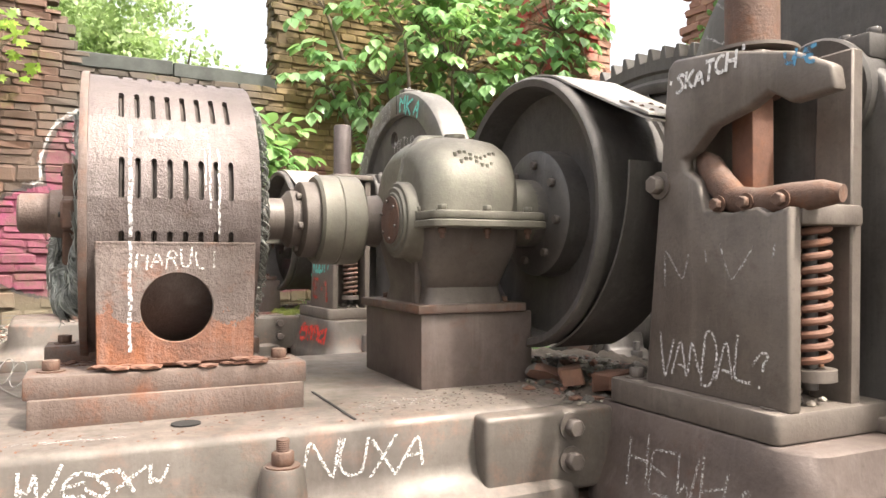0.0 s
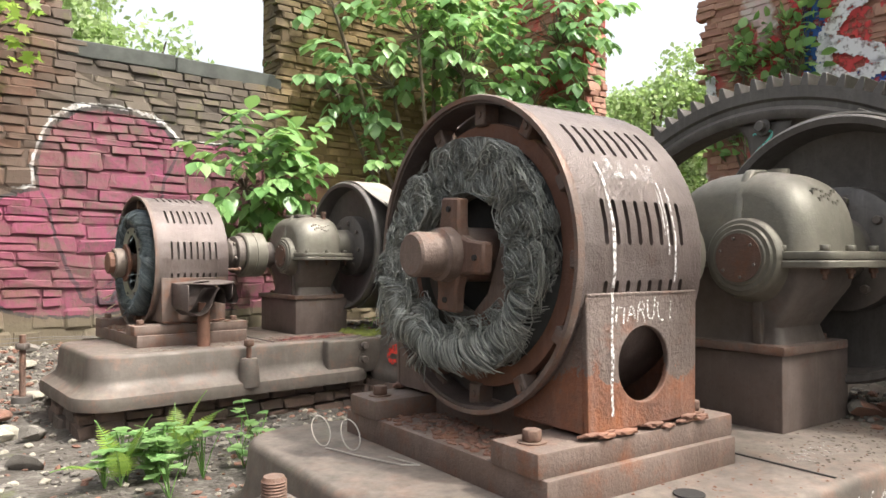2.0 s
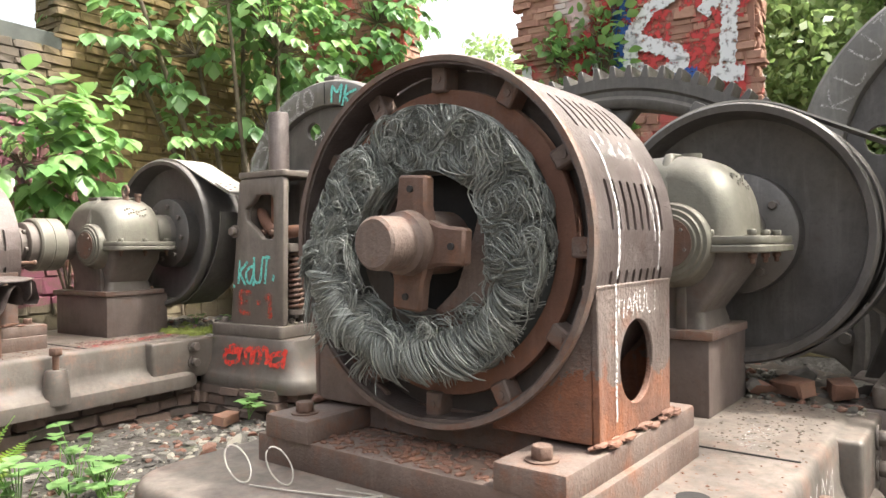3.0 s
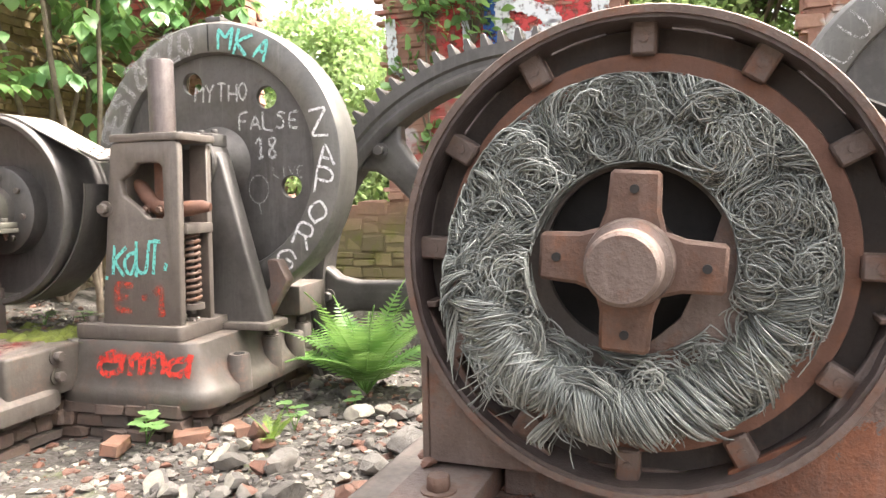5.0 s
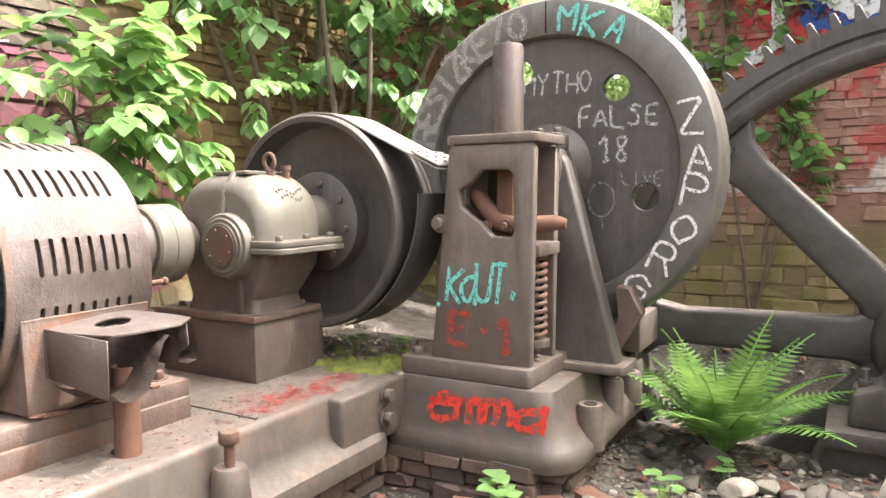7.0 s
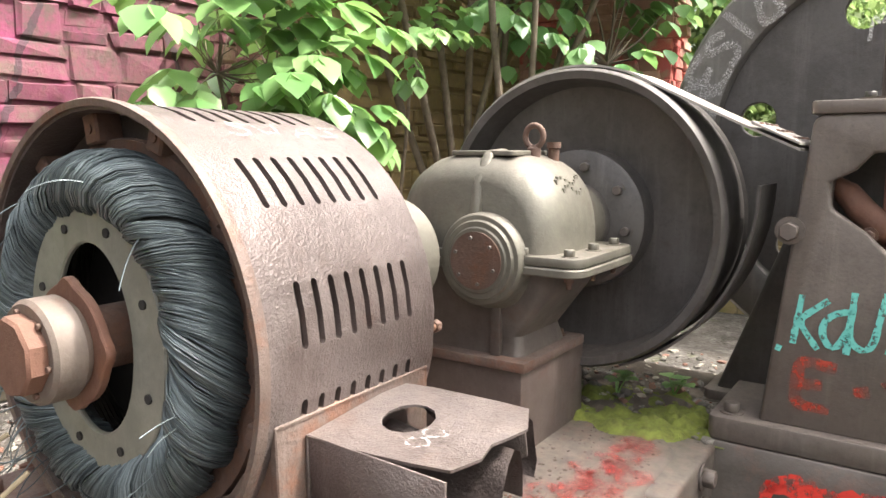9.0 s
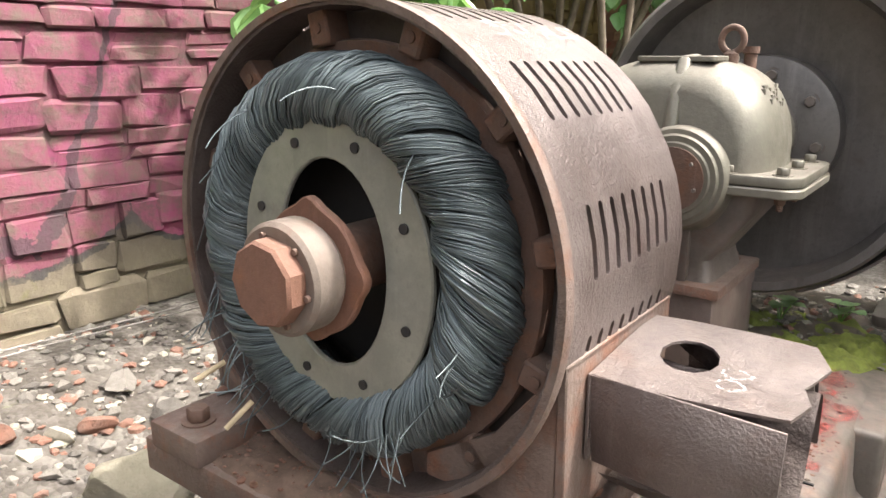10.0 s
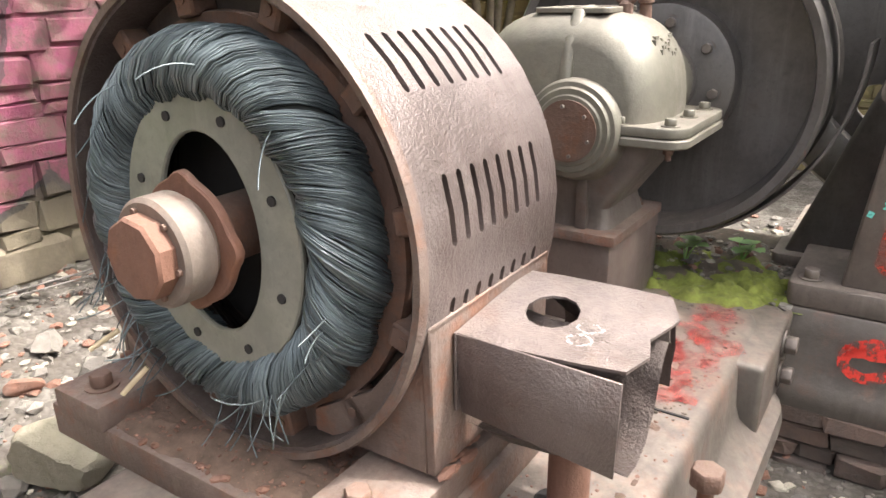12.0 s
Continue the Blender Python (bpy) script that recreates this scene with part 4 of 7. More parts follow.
def drum(T, which):
    ob = thing("brake_drum", T, (2.1, DV, 1.1), "large dark cast-iron brake drum, dished face with bolted hub", "brake drum", "brake drums")
    zc = ZC + (0.085 if which == "B" else 0.03)
    prof = [(0.10, 2.12), (0.33, 2.12), (0.36, 2.11), (0.50, 2.10), (0.535, 2.085), (0.548, 1.98), (0.556, 1.945), (0.585, 1.938), (0.596, 1.95), (0.598, 1.99), (0.585, 2.0), (0.585, 2.30), (0.598, 2.31), (0.59, 2.34), (0.52, 2.34), (0.50, 2.18), (0.10, 2.16)]
    part("drum", lathe(prof, (DV, zc), "x", 96), M_DARK, ob, "", 40)
    hub = part("hub", lathe([(0.10, 1.95), (0.15, 1.95), (0.15, 2.0), (0.265, 2.01), (0.28, 2.02), (0.285, 2.12), (0.10, 2.12)], (DV, zc), "x", 56), M_DARK, ob, "bolted round hub")
    for k in range(8):
        a = radians(45 * k + 10)
        bolt(hub, (2.012, DV + 0.215 * math.cos(a), zc + 0.215 * math.sin(a)), "-x", 0.020, M_GREYDK)
    part("output_shaft", lathe([(0.0005, 1.84), (0.14, 1.84), (0.15, 1.86), (0.15, 1.96), (0.0005, 1.96)], (DV, zc), "x", 40, False), M_GREY, ob)
    part("drum_shaft", lathe([(0.0005, 2.15), (0.09, 2.15), (0.09, 3.30), (0.0005, 3.30)], (DV, zc), "x", 28, False), M_DARK, ob)
    # brake band over the top of the drum
    band = thing("brake_band", T, (2.15, DV, zc), "sheet-steel brake band over the drum, bright on top, with riveted end", "brake band", "brake bands")
    b = bmesh.new()
    rows = []
    # leave the drum on the near side and run straight to the post
    pts = []
    for k in range(30):
        a = radians(-4 + k * 4.0)
        pts.append((DV + 0.612 * math.cos(a), zc + 0.612 * math.sin(a)))
    last = pts[-1]
    d = (-math.cos(radians(27)), -math.sin(radians(27)))
    for k in range(1, 12):
        pts.append((last[0] + d[0] * 0.06 * k, last[1] + d[1] * 0.06 * k + 0.008 * (k / 8) ** 2))
    for y, z in pts:
        rows.append([b.verts.new((u, y, z)) for u in (1.985, 2.06, 2.14, 2.22, 2.30)])
    for r0, r1 in zip(rows, rows[1:]):
        for i in range(4):
            b.faces.new((r0[i], r0[i + 1], r1[i + 1], r1[i]))
    bmesh.ops.recalc_face_normals(b, faces=b.faces)
    bmesh.ops.solidify(b, geom=b.faces[:], thickness=0.008)
    part("band", b, M_BAND, band, "", 50)
    # riveted end plate
    a, c = pts[-4], pts[-1]
    n = (d[1], -d[0])
    pl = bmesh.new()
    e = [(p[0] - 0 * n[0], p[1] + 0.012) for p in (a, c)]
    prism([[(e[0][0], e[0][1]), (e[1][0], e[1][1]), (e[1][0], e[1][1] + 0.012), (e[0][0], e[0][1] + 0.012)]], "x", 1.975, 2.31, 0.002, 1, pl)
    plate = part("end_plate", pl, M_BAND, band, "riveted end plate")
    for i in range(3):
        for j in range(4):
            q = (i + 0.5) / 3
            y, z = e[0][0] + (e[1][0] - e[0][0]) * q, e[0][1] + (e[1][1] - e[0][1]) * q + 0.011
            part("rivet", lathe([(0.0005, z + 0.008), (0.007, z + 0.006), (0.011, z), (0.0005, z)], (2.01 + 0.09 * j, y), "z", 10, False), M_RUSTY, plate)
    # lower strap that hangs under the drum
    low = bmesh.new()
    rows = []
    for k in range(26):
        aa = radians(250 - k * 3.3)
        rr = 0.615 + 0.10 * (k / 25) ** 2.2
        rows.append([low.verts.new((u, DV - rr * math.cos(aa + math.pi), zc + rr * math.sin(aa))) for u in (1.99, 2.10, 2.20, 2.29)])
    for r0, r1 in zip(rows, rows[1:]):
        for i in range(3):
            low.faces.new((r0[i], r0[i + 1], r1[i + 1], r1[i]))
    bmesh.ops.recalc_face_normals(low, faces=low.faces)
    bmesh.ops.solidify(low, geom=low.faces[:], thickness=0.010)
    part("lower_band", low, M_DARK, band, "dark lower half of the band", 50)


def post(T, which):
    ob = thing("brake_post", T, (2.25, -1.40, BED_TOP), "tapered cast-iron brake post with screw rod, lever and coil spring", "brake post", "brake posts")
    part("base_plate", prism([rounded(2.0, 2.68, -1.69, -0.93, 0.03, 3)], "z", BED_TOP, 1.055, 0.01, 2), M_POST, ob)
    for u, v in ((2.08, -1.62), (2.60, -1.62), (2.08, -1.00)):
        bolt(ob, (u, v, 1.053), "z", 0.030, M_POST)
    if which == "B":
        outline = [(-1.10, 1.05), (-1.215, 2.13), (-1.24, 2.16), (-1.67, 2.16), (-1.69, 2.13), (-1.665, 1.05)]
        window = [(-1.40, 2.03), (-1.55, 2.03), (-1.575, 2.0), (-1.575, 1.72), (-1.56, 1.695), (-1.46, 1.70), (-1.40, 1.76), (-1.29, 1.84), (-1.275, 1.93), (-1.35, 1.97)]
        loops = [outline, window]
    else:
        loops = [[(-1.08, 1.05), (-1.155, 1.74), (-1.20, 2.16), (-1.23, 2.19), (-1.45, 2.165), (-1.70, 2.10), (-1.83, 2.03), (-1.84, 1.96), (-1.70, 1.95), (-1.62, 2.00), (-1.55, 1.965), (-1.40, 1.93), (-1.32, 1.86), (-1.27, 1.84), (-1.28, 1.80), (-1.34, 1.76), (-1.37, 1.66), (-1.48, 1.645), (-1.58, 1.66), (-1.62, 1.635), (-1.695, 1.655), (-1.69, 1.05)]]
    part("front_plate", prism(loops, "x", 2.05, 2.105, 0.012, 2), M_POST, ob, "tapered front plate", 45)
    part("back_plate", prism([[(-1.10, 1.05), (-1.215, 2.15), (-1.30, 2.15), (-1.22, 1.05)]], "x", 2.10, 2.38, 0.006, 1), M_POST, ob)
    part("rear_leg", prism([[(-1.52, 1.05), (-1.56, 2.15), (-1.685, 2.15), (-1.665, 1.05)]], "x", 2.345, 2.395, 0.006, 1), M_POST, ob)
    part("inner_back", prism([[(-1.16, 1.05), (-1.26, 2.12), (-1.58, 2.12), (-1.56, 1.05)]], "x", 2.36, 2.385, 0.002, 1), M_DARK, ob)
    top = 2.16 if which == "B" else 2.13
    part("top_plate", prism([rounded(2.04 if which == "B" else 2.09, 2.42, -1.71 if which == "B" else -1.56, -1.205, 0.03, 3)], "z", top - (0.0 if which == "B" else 0.02), top + (0.045 if which == "B" else 0.02), 0.008, 2), M_POST, ob)
    ru, rv = 2.215, -1.475 if which == "B" else -1.42
    rod_top = 2.66 if which == "B" else 3.05
    rr = 0.078 if which == "B" else 0.086
    part("screw_rod", lathe([(0.0005, top - 0.10), (rr, top - 0.10), (rr, rod_top - 0.015), (rr * 0.9, rod_top), (rr * 0.55, rod_top), (rr * 0.55, rod_top - 0.01), (0.0005, rod_top - 0.01)], (ru, rv), "z", 36, False), M_RUSTY if which == "A" else M_SHELL, ob, "thick rust-brown rod standing through the top")
    part("rod_collar", lathe([(0.05, top + 0.045), (0.145, top + 0.045), (0.145, top + 0.056), (0.05, top + 0.056)], (ru, rv), "z", 32), M_POST, ob)
    part("rod_lower", box(ru - 0.05, ru + 0.05, rv - 0.045, rv + 0.045, 1.62, top, 0.010, 2), M_RUSTRED, ob, "square rust-red rod in the window")
    # forked lever through the window
    dz = 0.0 if which == "B" else -0.075
    du = 0.06 if which == "B" else 0.0
    lever = tube([(2.14 + du, -1.28, 1.92 + dz), (2.13 + du, -1.32, 1.89 + dz), (2.12 + du, -1.37, 1.83 + dz), (2.115 + du, -1.44, 1.765 + dz), (2.11 + du, -1.54, 1.745 + dz), (2.12 + du, -1.66, 1.755 + dz), (2.14 + du, -1.74, 1.765 + dz), (2.15 + du, -1.79, 1.76 + dz)], [0.030, 0.044, 0.048, 0.050, 0.052, 0.048, 0.040, 0.026], 12)
    part("lever", lever, M_RUSTRED if which == "B" else M_RUSTY, ob, "rusty forged lever arm")
    for v in (-1.42, -1.53, -1.66) if which == "A" else (-1.40, -1.50):
        bolt(ob, (2.062 + du, v, 1.75 + dz), "-x", 0.020, M_RUSTY)
    bolt(ob, (2.05, -1.165, 1.76), "-x", 0.034, M_POST)
    # spring box on the near side
    part("spring_cap", box(2.10, 2.37, -1.70, -1.56, 1.60, 1.665, 0.012, 2), M_POST, ob)
    coil = [(2.235 + 0.052 * math.cos(a), -1.615 + 0.052 * math.sin(a), 1.17 + 0.43 * a / (2 * math.pi * 11)) for a in np.linspace(0, 2 * math.pi * 11, 240)]
    part("coil_spring", tube(coil, 0.0125, 8), M_RUSTY if which == "B" else M_RUSTRED, ob, "rusty coil spring")
    part("spring_rod", lathe([(0.0005, 1.10), (0.022, 1.10), (0.022, 1.62), (0.0005, 1.62)], (2.235, -1.615), "z", 14, False), M_DARK, ob)
    part("spring_seat", lathe([(0.0005, 1.13), (0.075, 1.13), (0.075, 1.165), (0.0005, 1.165)], (2.235, -1.615), "z", 24, False), M_POST, ob)
    rnd = random.Random(5)
    dirt = bmesh.new()
    for k in range(60):
        s = rnd.uniform(0.008, 0.025)
        bmesh.ops.create_icosphere(dirt, subdivisions=1, radius=s, matrix=Matrix.Translation((rnd.uniform(2.15, 2.6), rnd.uniform(-1.64, -1.25), 1.055 + s * 0.4)) @ Matrix.Diagonal((1, 0.8, 0.6, 1)))
    part("debris", dirt, M_RUBBLE, ob, "crumbs of stone on the base plate", 0, "stuff")
    fs = face_u(2.05)
    if which == "B":
        graffiti("spray_name", ob, lettering(".KaUT.", fs, 1.115, 1.335, 0.082, 0.205, 0.022, 7, 0.25, 0.07, 1.02, 0.012), M_TEAL, "teal sprayed name")
        graffiti("spray_name", ob, lettering("E-1", fs, 1.22, 1.13, 0.11, 0.17, 0.040, 8, 0.1, 0.06, 1.2), M_REDFAINT, "faint red spray mark")
    else:
        graffiti("chalk_name", ob, lettering("VANDAL?", fs, 1.16, 1.10, 0.060, 0.145, 0.009, 7, 0.25, 0.13, 1.12), M_CHALK, "white chalked name")
        graffiti("chalk_name", ob, lettering("'SKATCH'", fs, 1.20, 2.06, 0.036, 0.060, 0.012, 8, 0.2, 0.05, 1.25, 0.006), M_PAINT, "white chalked name under the cap")
        graffiti("chalk_marks", ob, lettering("N'V'", fs, 1.18, 1.42, 0.11, 0.12, 0.007, 9, 0.1, 0.14, 1.2), M_FAINT, "faint chalk marks")
        graffiti("spray_mark", ob, lettering("WNE", fs, 1.68, 2.05, 0.035, 0.045, 0.012, 10, 0.2, 0.1, 1.0), M_BLUE, "small blue spray mark")


def pedestal(T, which):
    """Foundation casting that carries the post and the bearing stand."""
    ob = thing("bearing_pedestal", T, (2.7, -1.4, 0.58), "heavy grey cast-iron pedestal with bolt bosses and tapered bearing stand", "bearing pedestal", "bearing pedestals")
    b = bmesh.new()
    rings = []
    for grow, z in ((0.0, BED_TOP - 0.003), (0.015, BED_TOP - 0.012), (0.035, 0.86), (0.065, 0.76), (0.12, 0.69), (0.145, 0.665), (0.15, 0.62), (0.14, 0.585)):
        loop = rounded(2.0 - grow * 0.6, 3.55, -1.78 - grow, -0.80, 0.10 + grow * 0.6, 7)
        rings.append([b.verts.new((p, q, z)) for p, q in loop])
    for r0, r1 in zip(rings, rings[1:]):
        for k in range(len(r0)):
            b.faces.new((r0[k], r0[(k + 1) % len(r0)], r1[(k + 1) % len(r1)], r1[k]))
    b.faces.new(rings[0]), b.faces.new(rings[-1])
    part("base", b, M_BED if which == "B" else M_PLINTH, ob, "", 45)
    for u, v, tall in ((2.30, -1.89, 0), (2.75, -1.86, 1), (3.05, -1.88, 0), (3.25, -1.84, 1)):
        z1 = 0.845 if not tall else 0.87
        bs = part("bolt_boss", lathe([(0.0005, 0.62), (0.075, 0.62), (0.068, z1 - 0.015), (0.060, z1), (0.0005, z1)], (u, v), "z", 24, False), M_BED, ob)
        if tall:
            bolt(bs, (u, v, z1), "z", 0.038, M_GREYDK, True, 0.05)
        else:
            # black disc on the boss, painted as the shade of an empty hole
            part("hole", lathe([(0.0005, z1 - 0.01), (0.034, z1 - 0.01), (0.034, z1 + 0.004), (0.0005, z1 + 0.004)], (u, v), "z", 20, False), M_BLACK, bs)
    stand = prism([[(-0.82, 0.95), (-1.22, 2.08), (-1.30, 2.17), (-1.60, 2.17), (-1.68, 2.08), (-1.98, 0.95)], circle((-1.42, 1.40), 0.15, 20, 0, 0.30)], "x", 2.50, 2.64, 0.02, 2)
    part("stand", stand, M_DARK, ob, "tapered bearing stand", 45)
    part("stand_foot", prism([rounded(2.44, 2.72, -2.02, -0.80, 0.03, 3)], "z", BED_TOP - 0.002, 1.01, 0.008, 2), M_POST, ob)
    part("bearing_cap", lathe([(0.0005, 2.46), (0.19, 2.46), (0.20, 2.47), (0.20, 2.66), (0.0005, 2.66)], (-1.46, 2.05), "x", 36, False), M_DARK, ob)
    part("cap_block", box(2.49, 2.66, -1.64, -1.28, 2.15, 2.235, 0.012, 2), M_DARK, ob)
    for v in (-1.60, -1.50, -1.34):
        bolt(ob, (2.57, v, 2.232), "z", 0.024, M_DARK, True)
    # brackets under the wheel
    part("wheel_guard", prism([[(-1.70, 0.95), (-1.86, 0.95), (-2.05, 1.26), (-1.98, 1.40), (-1.90, 1.40), (-1.92, 1.22)]], "x", 2.66, 2.76, 0.008, 1), M_FOOT, ob)
    part("rear_cheek", box(3.02, 3.45, -1.95, -1.0, BED_TOP - 0.002, 1.18, 0.02, 2), M_BED, ob)
    if which == "B":
        fs = lambda s, t: Vector((1.965 - 0.03 * (0.95 - t) / 0.2 - 0.004, -s, t))
        graffiti("spray_name", ob, lettering("emma", fs, 1.15, 0.765, 0.142, 0.185, 0.040, 12, 0.15, 0.05, 1.12, 0.004), M_RED, "bright red sprayed name")
    else:
        fs = lambda s, t: Vector((1.965 - 0.03 * (0.95 - t) / 0.2 - 0.004, -s, t))
        graffiti("chalk_scrawl", ob, lettering("HEWHA", fs, 1.12, 0.72, 0.095, 0.16, 0.009, 13, 0.15, 0.13, 1.2), M_FAINT, "white chalk scrawl")


WV, WZ, WR = -1.46, 2.055, 0.965


def flywheel(T, which):
    ob = thing("disc_wheel", T, (2.85, WV, WZ), "big dark cast-iron disc wheel covered in chalk and spray lettering", "disc wheel", "disc wheels")
    rim = [(0.745, 2.79), (0.755, 2.765), (0.78, 2.755), (0.90, 2.755), (0.945, 2.768), (WR, 2.80), (WR + 0.005, 2.85), (WR + 0.005, 2.97), (WR, 3.01), (0.93, 3.03), (0.76, 3.03), (0.745, 3.0)]
    part("rim", lathe(rim, (WV, WZ), "x", 110), M_WHEEL, ob, "smooth rounded rim", 40)
    holes = [circle((WV + 0.585 * math.cos(radians(a)), WZ + 0.585 * math.sin(radians(a))), 0.075, 20) for a in (132, 72, 12, -48, 258, 197)]
    part("web", prism([circle((WV, WZ), 0.75, 72)] + holes, "x", 2.815, 2.86, 0.004, 1), M_DARK, ob, "flat dark web plate with round holes", 40)
    part("hub", lathe([(0.0005, 2.65), (0.13, 2.65), (0.16, 2.70), (0.24, 2.80), (0.26, 2.82), (0.0005, 2.82)], (WV, WZ), "x", 40, False), M_DARK, ob)
    part("rim_clamp", box(2.80, 2.98, WV - 0.07, WV + 0.05, WZ + WR - 0.01, WZ + WR + 0.035, 0.01, 2), M_DARK, ob)
    for v in (-0.045, 0.03):
        bolt(ob, (2.86, WV + v, WZ + WR + 0.03), "z", 0.018, M_DARK, False)
    part("rim_joint", box(2.750, 2.7535, WV - 0.004, WV + 0.004, WZ + 0.76, WZ + 0.94, 0.001, 1), M_BLACK, ob)

    def on_rim(s, t):
        a = s
        return Vector((2.751, WV - (0.845 + t) * math.sin(a), WZ + (0.845 + t) * math.cos(a)))
    fw = face_u(2.815)

    def ring_text(text, a0, step, h, thick, seed, turned=False):
        V, F = [], []
        for i, ch in enumerate(text):
            a = a0 + i * step
            if turned:
                sf = lambda s, t, a=a: on_rim(a + t / 0.845, -s)
            else:
                sf = lambda s, t, a=a: on_rim(a + s / 0.845, t)
            v, f = lettering(ch, sf, -h * 0.30, -h * 0.5, h * 0.62, h, thick, seed + i, 0.0, 0.06)
            k = len(V)
            V += v
            F += [tuple(q + k for q in g) for g in f]
        return V, F

    def rim_letters(text, a0, step, h, thick, seed):
        """Letters stacked down the rim, each only a little tilted."""
        V, F = [], []
        for i, ch in enumerate(text):
            a = a0 + i * step
            c, turn = on_rim(a, 0.0), (a - 1.45) * 0.5
            co_, si_ = math.cos(turn), math.sin(turn)
            sf = lambda s, t, c=c, co_=co_, si_=si_: c + Vector((0, -(s * co_ + t * si_), t * co_ - s * si_))
            v, f = lettering(ch, sf, -h * 0.38, -h * 0.5, h * 0.76, h, thick, seed + i, 0.0, 0.06)
            k = len(V)
            V += v
            F += [tuple(q + k for q in g) for g in f]
        return V, F
    if which == "B":
        graffiti("spray_name", ob, ring_text("MKA", 0.16, 0.17, 0.16, 0.022, 3), M_TEAL, "teal sprayed letters on the rim")
        graffiti("faint_name", ob, ring_text("RESIZKEZO", -1.30, 0.135, 0.17, 0.034, 7), M_FAINT, "faded grey bubble letters round the rim")
        graffiti("chalk_name", ob, rim_letters("ZAPORG", 1.28, 0.235, 0.165, 0.017, 21), M_PAINT, "white letters down the rim")
        graffiti("chalk_name", ob, lettering("MYTHO", fw, 1.30, 2.475, 0.064, 0.125, 0.014, 2, 0.1, 0.06), M_CHALK, "chalked name on the web")
        graffiti("chalk_name", ob, lettering("FALSE", fw, 1.64, 2.27, 0.070, 0.115, 0.016, 5, 0.0, 0.04), M_CHALK, "chalked word on the web")
        graffiti("chalk_name", ob, lettering("18", fw, 1.76, 2.08, 0.075, 0.15, 0.017, 6, 0.0, 0.04, 1.2), M_CHALK, "chalked number on the web")
        graffiti("chalk_name", ob, lettering("LIVE", fw, 1.89, 1.95, 0.044, 0.08, 0.009, 9, 0.0, 0.06), M_FAINT, "faint chalk word")
        V, F = [], []
        rnd = random.Random(2)
        ribbon([(1.775 + 0.075 * math.cos(a), 1.87 + 0.095 * math.sin(a)) for a in np.linspace(0, 6.3, 40)], fw, 0.008, V, F, rnd)
        ribbon([(1.775 + 0.002 * k, 1.775 - 0.012 * k) for k in range(7)], fw, 0.008, V, F, rnd)
        graffiti("chalk_drawing", ob, (V, F), M_FAINT, "chalk drawing of a balloon")
    else:
        graffiti("chalk_name", ob, ring_text("KLUTUS", -1.15, 0.16, 0.13, 0.012, 31), M_FAINT, "faint white letters round the rim")


M_WHEEL = iron("wheel_rim_iron", (0.155, 0.145, 0.132), (0.19, 0.178, 0.16), (0.10, 0.07, 0.055), 0.15, 0.42, 0.4, 60, 0.001, 0.5)
M_RUBBLE = plain("rubble_stone", (0.30, 0.265, 0.225), 0.9, 0.35, 9, 0, 0.004, 40)

for _T, _w in ((TA, "A"), (TB, "B")):
    bed(_T, _w)
    motor(_T, _w)
    coupling(_T, _w)
    gearbox(_T, _w)
    drum(_T, _w)
    pedestal(_T, _w)
    post(_T, _w)
    flywheel(_T, _w)


# ---- the big toothed wheel between the sets (placed in the second set's axes) ----
GU, GVV, GZ, GR, TEETH = 4.0, -3.46, 0.98, 2.08, 96


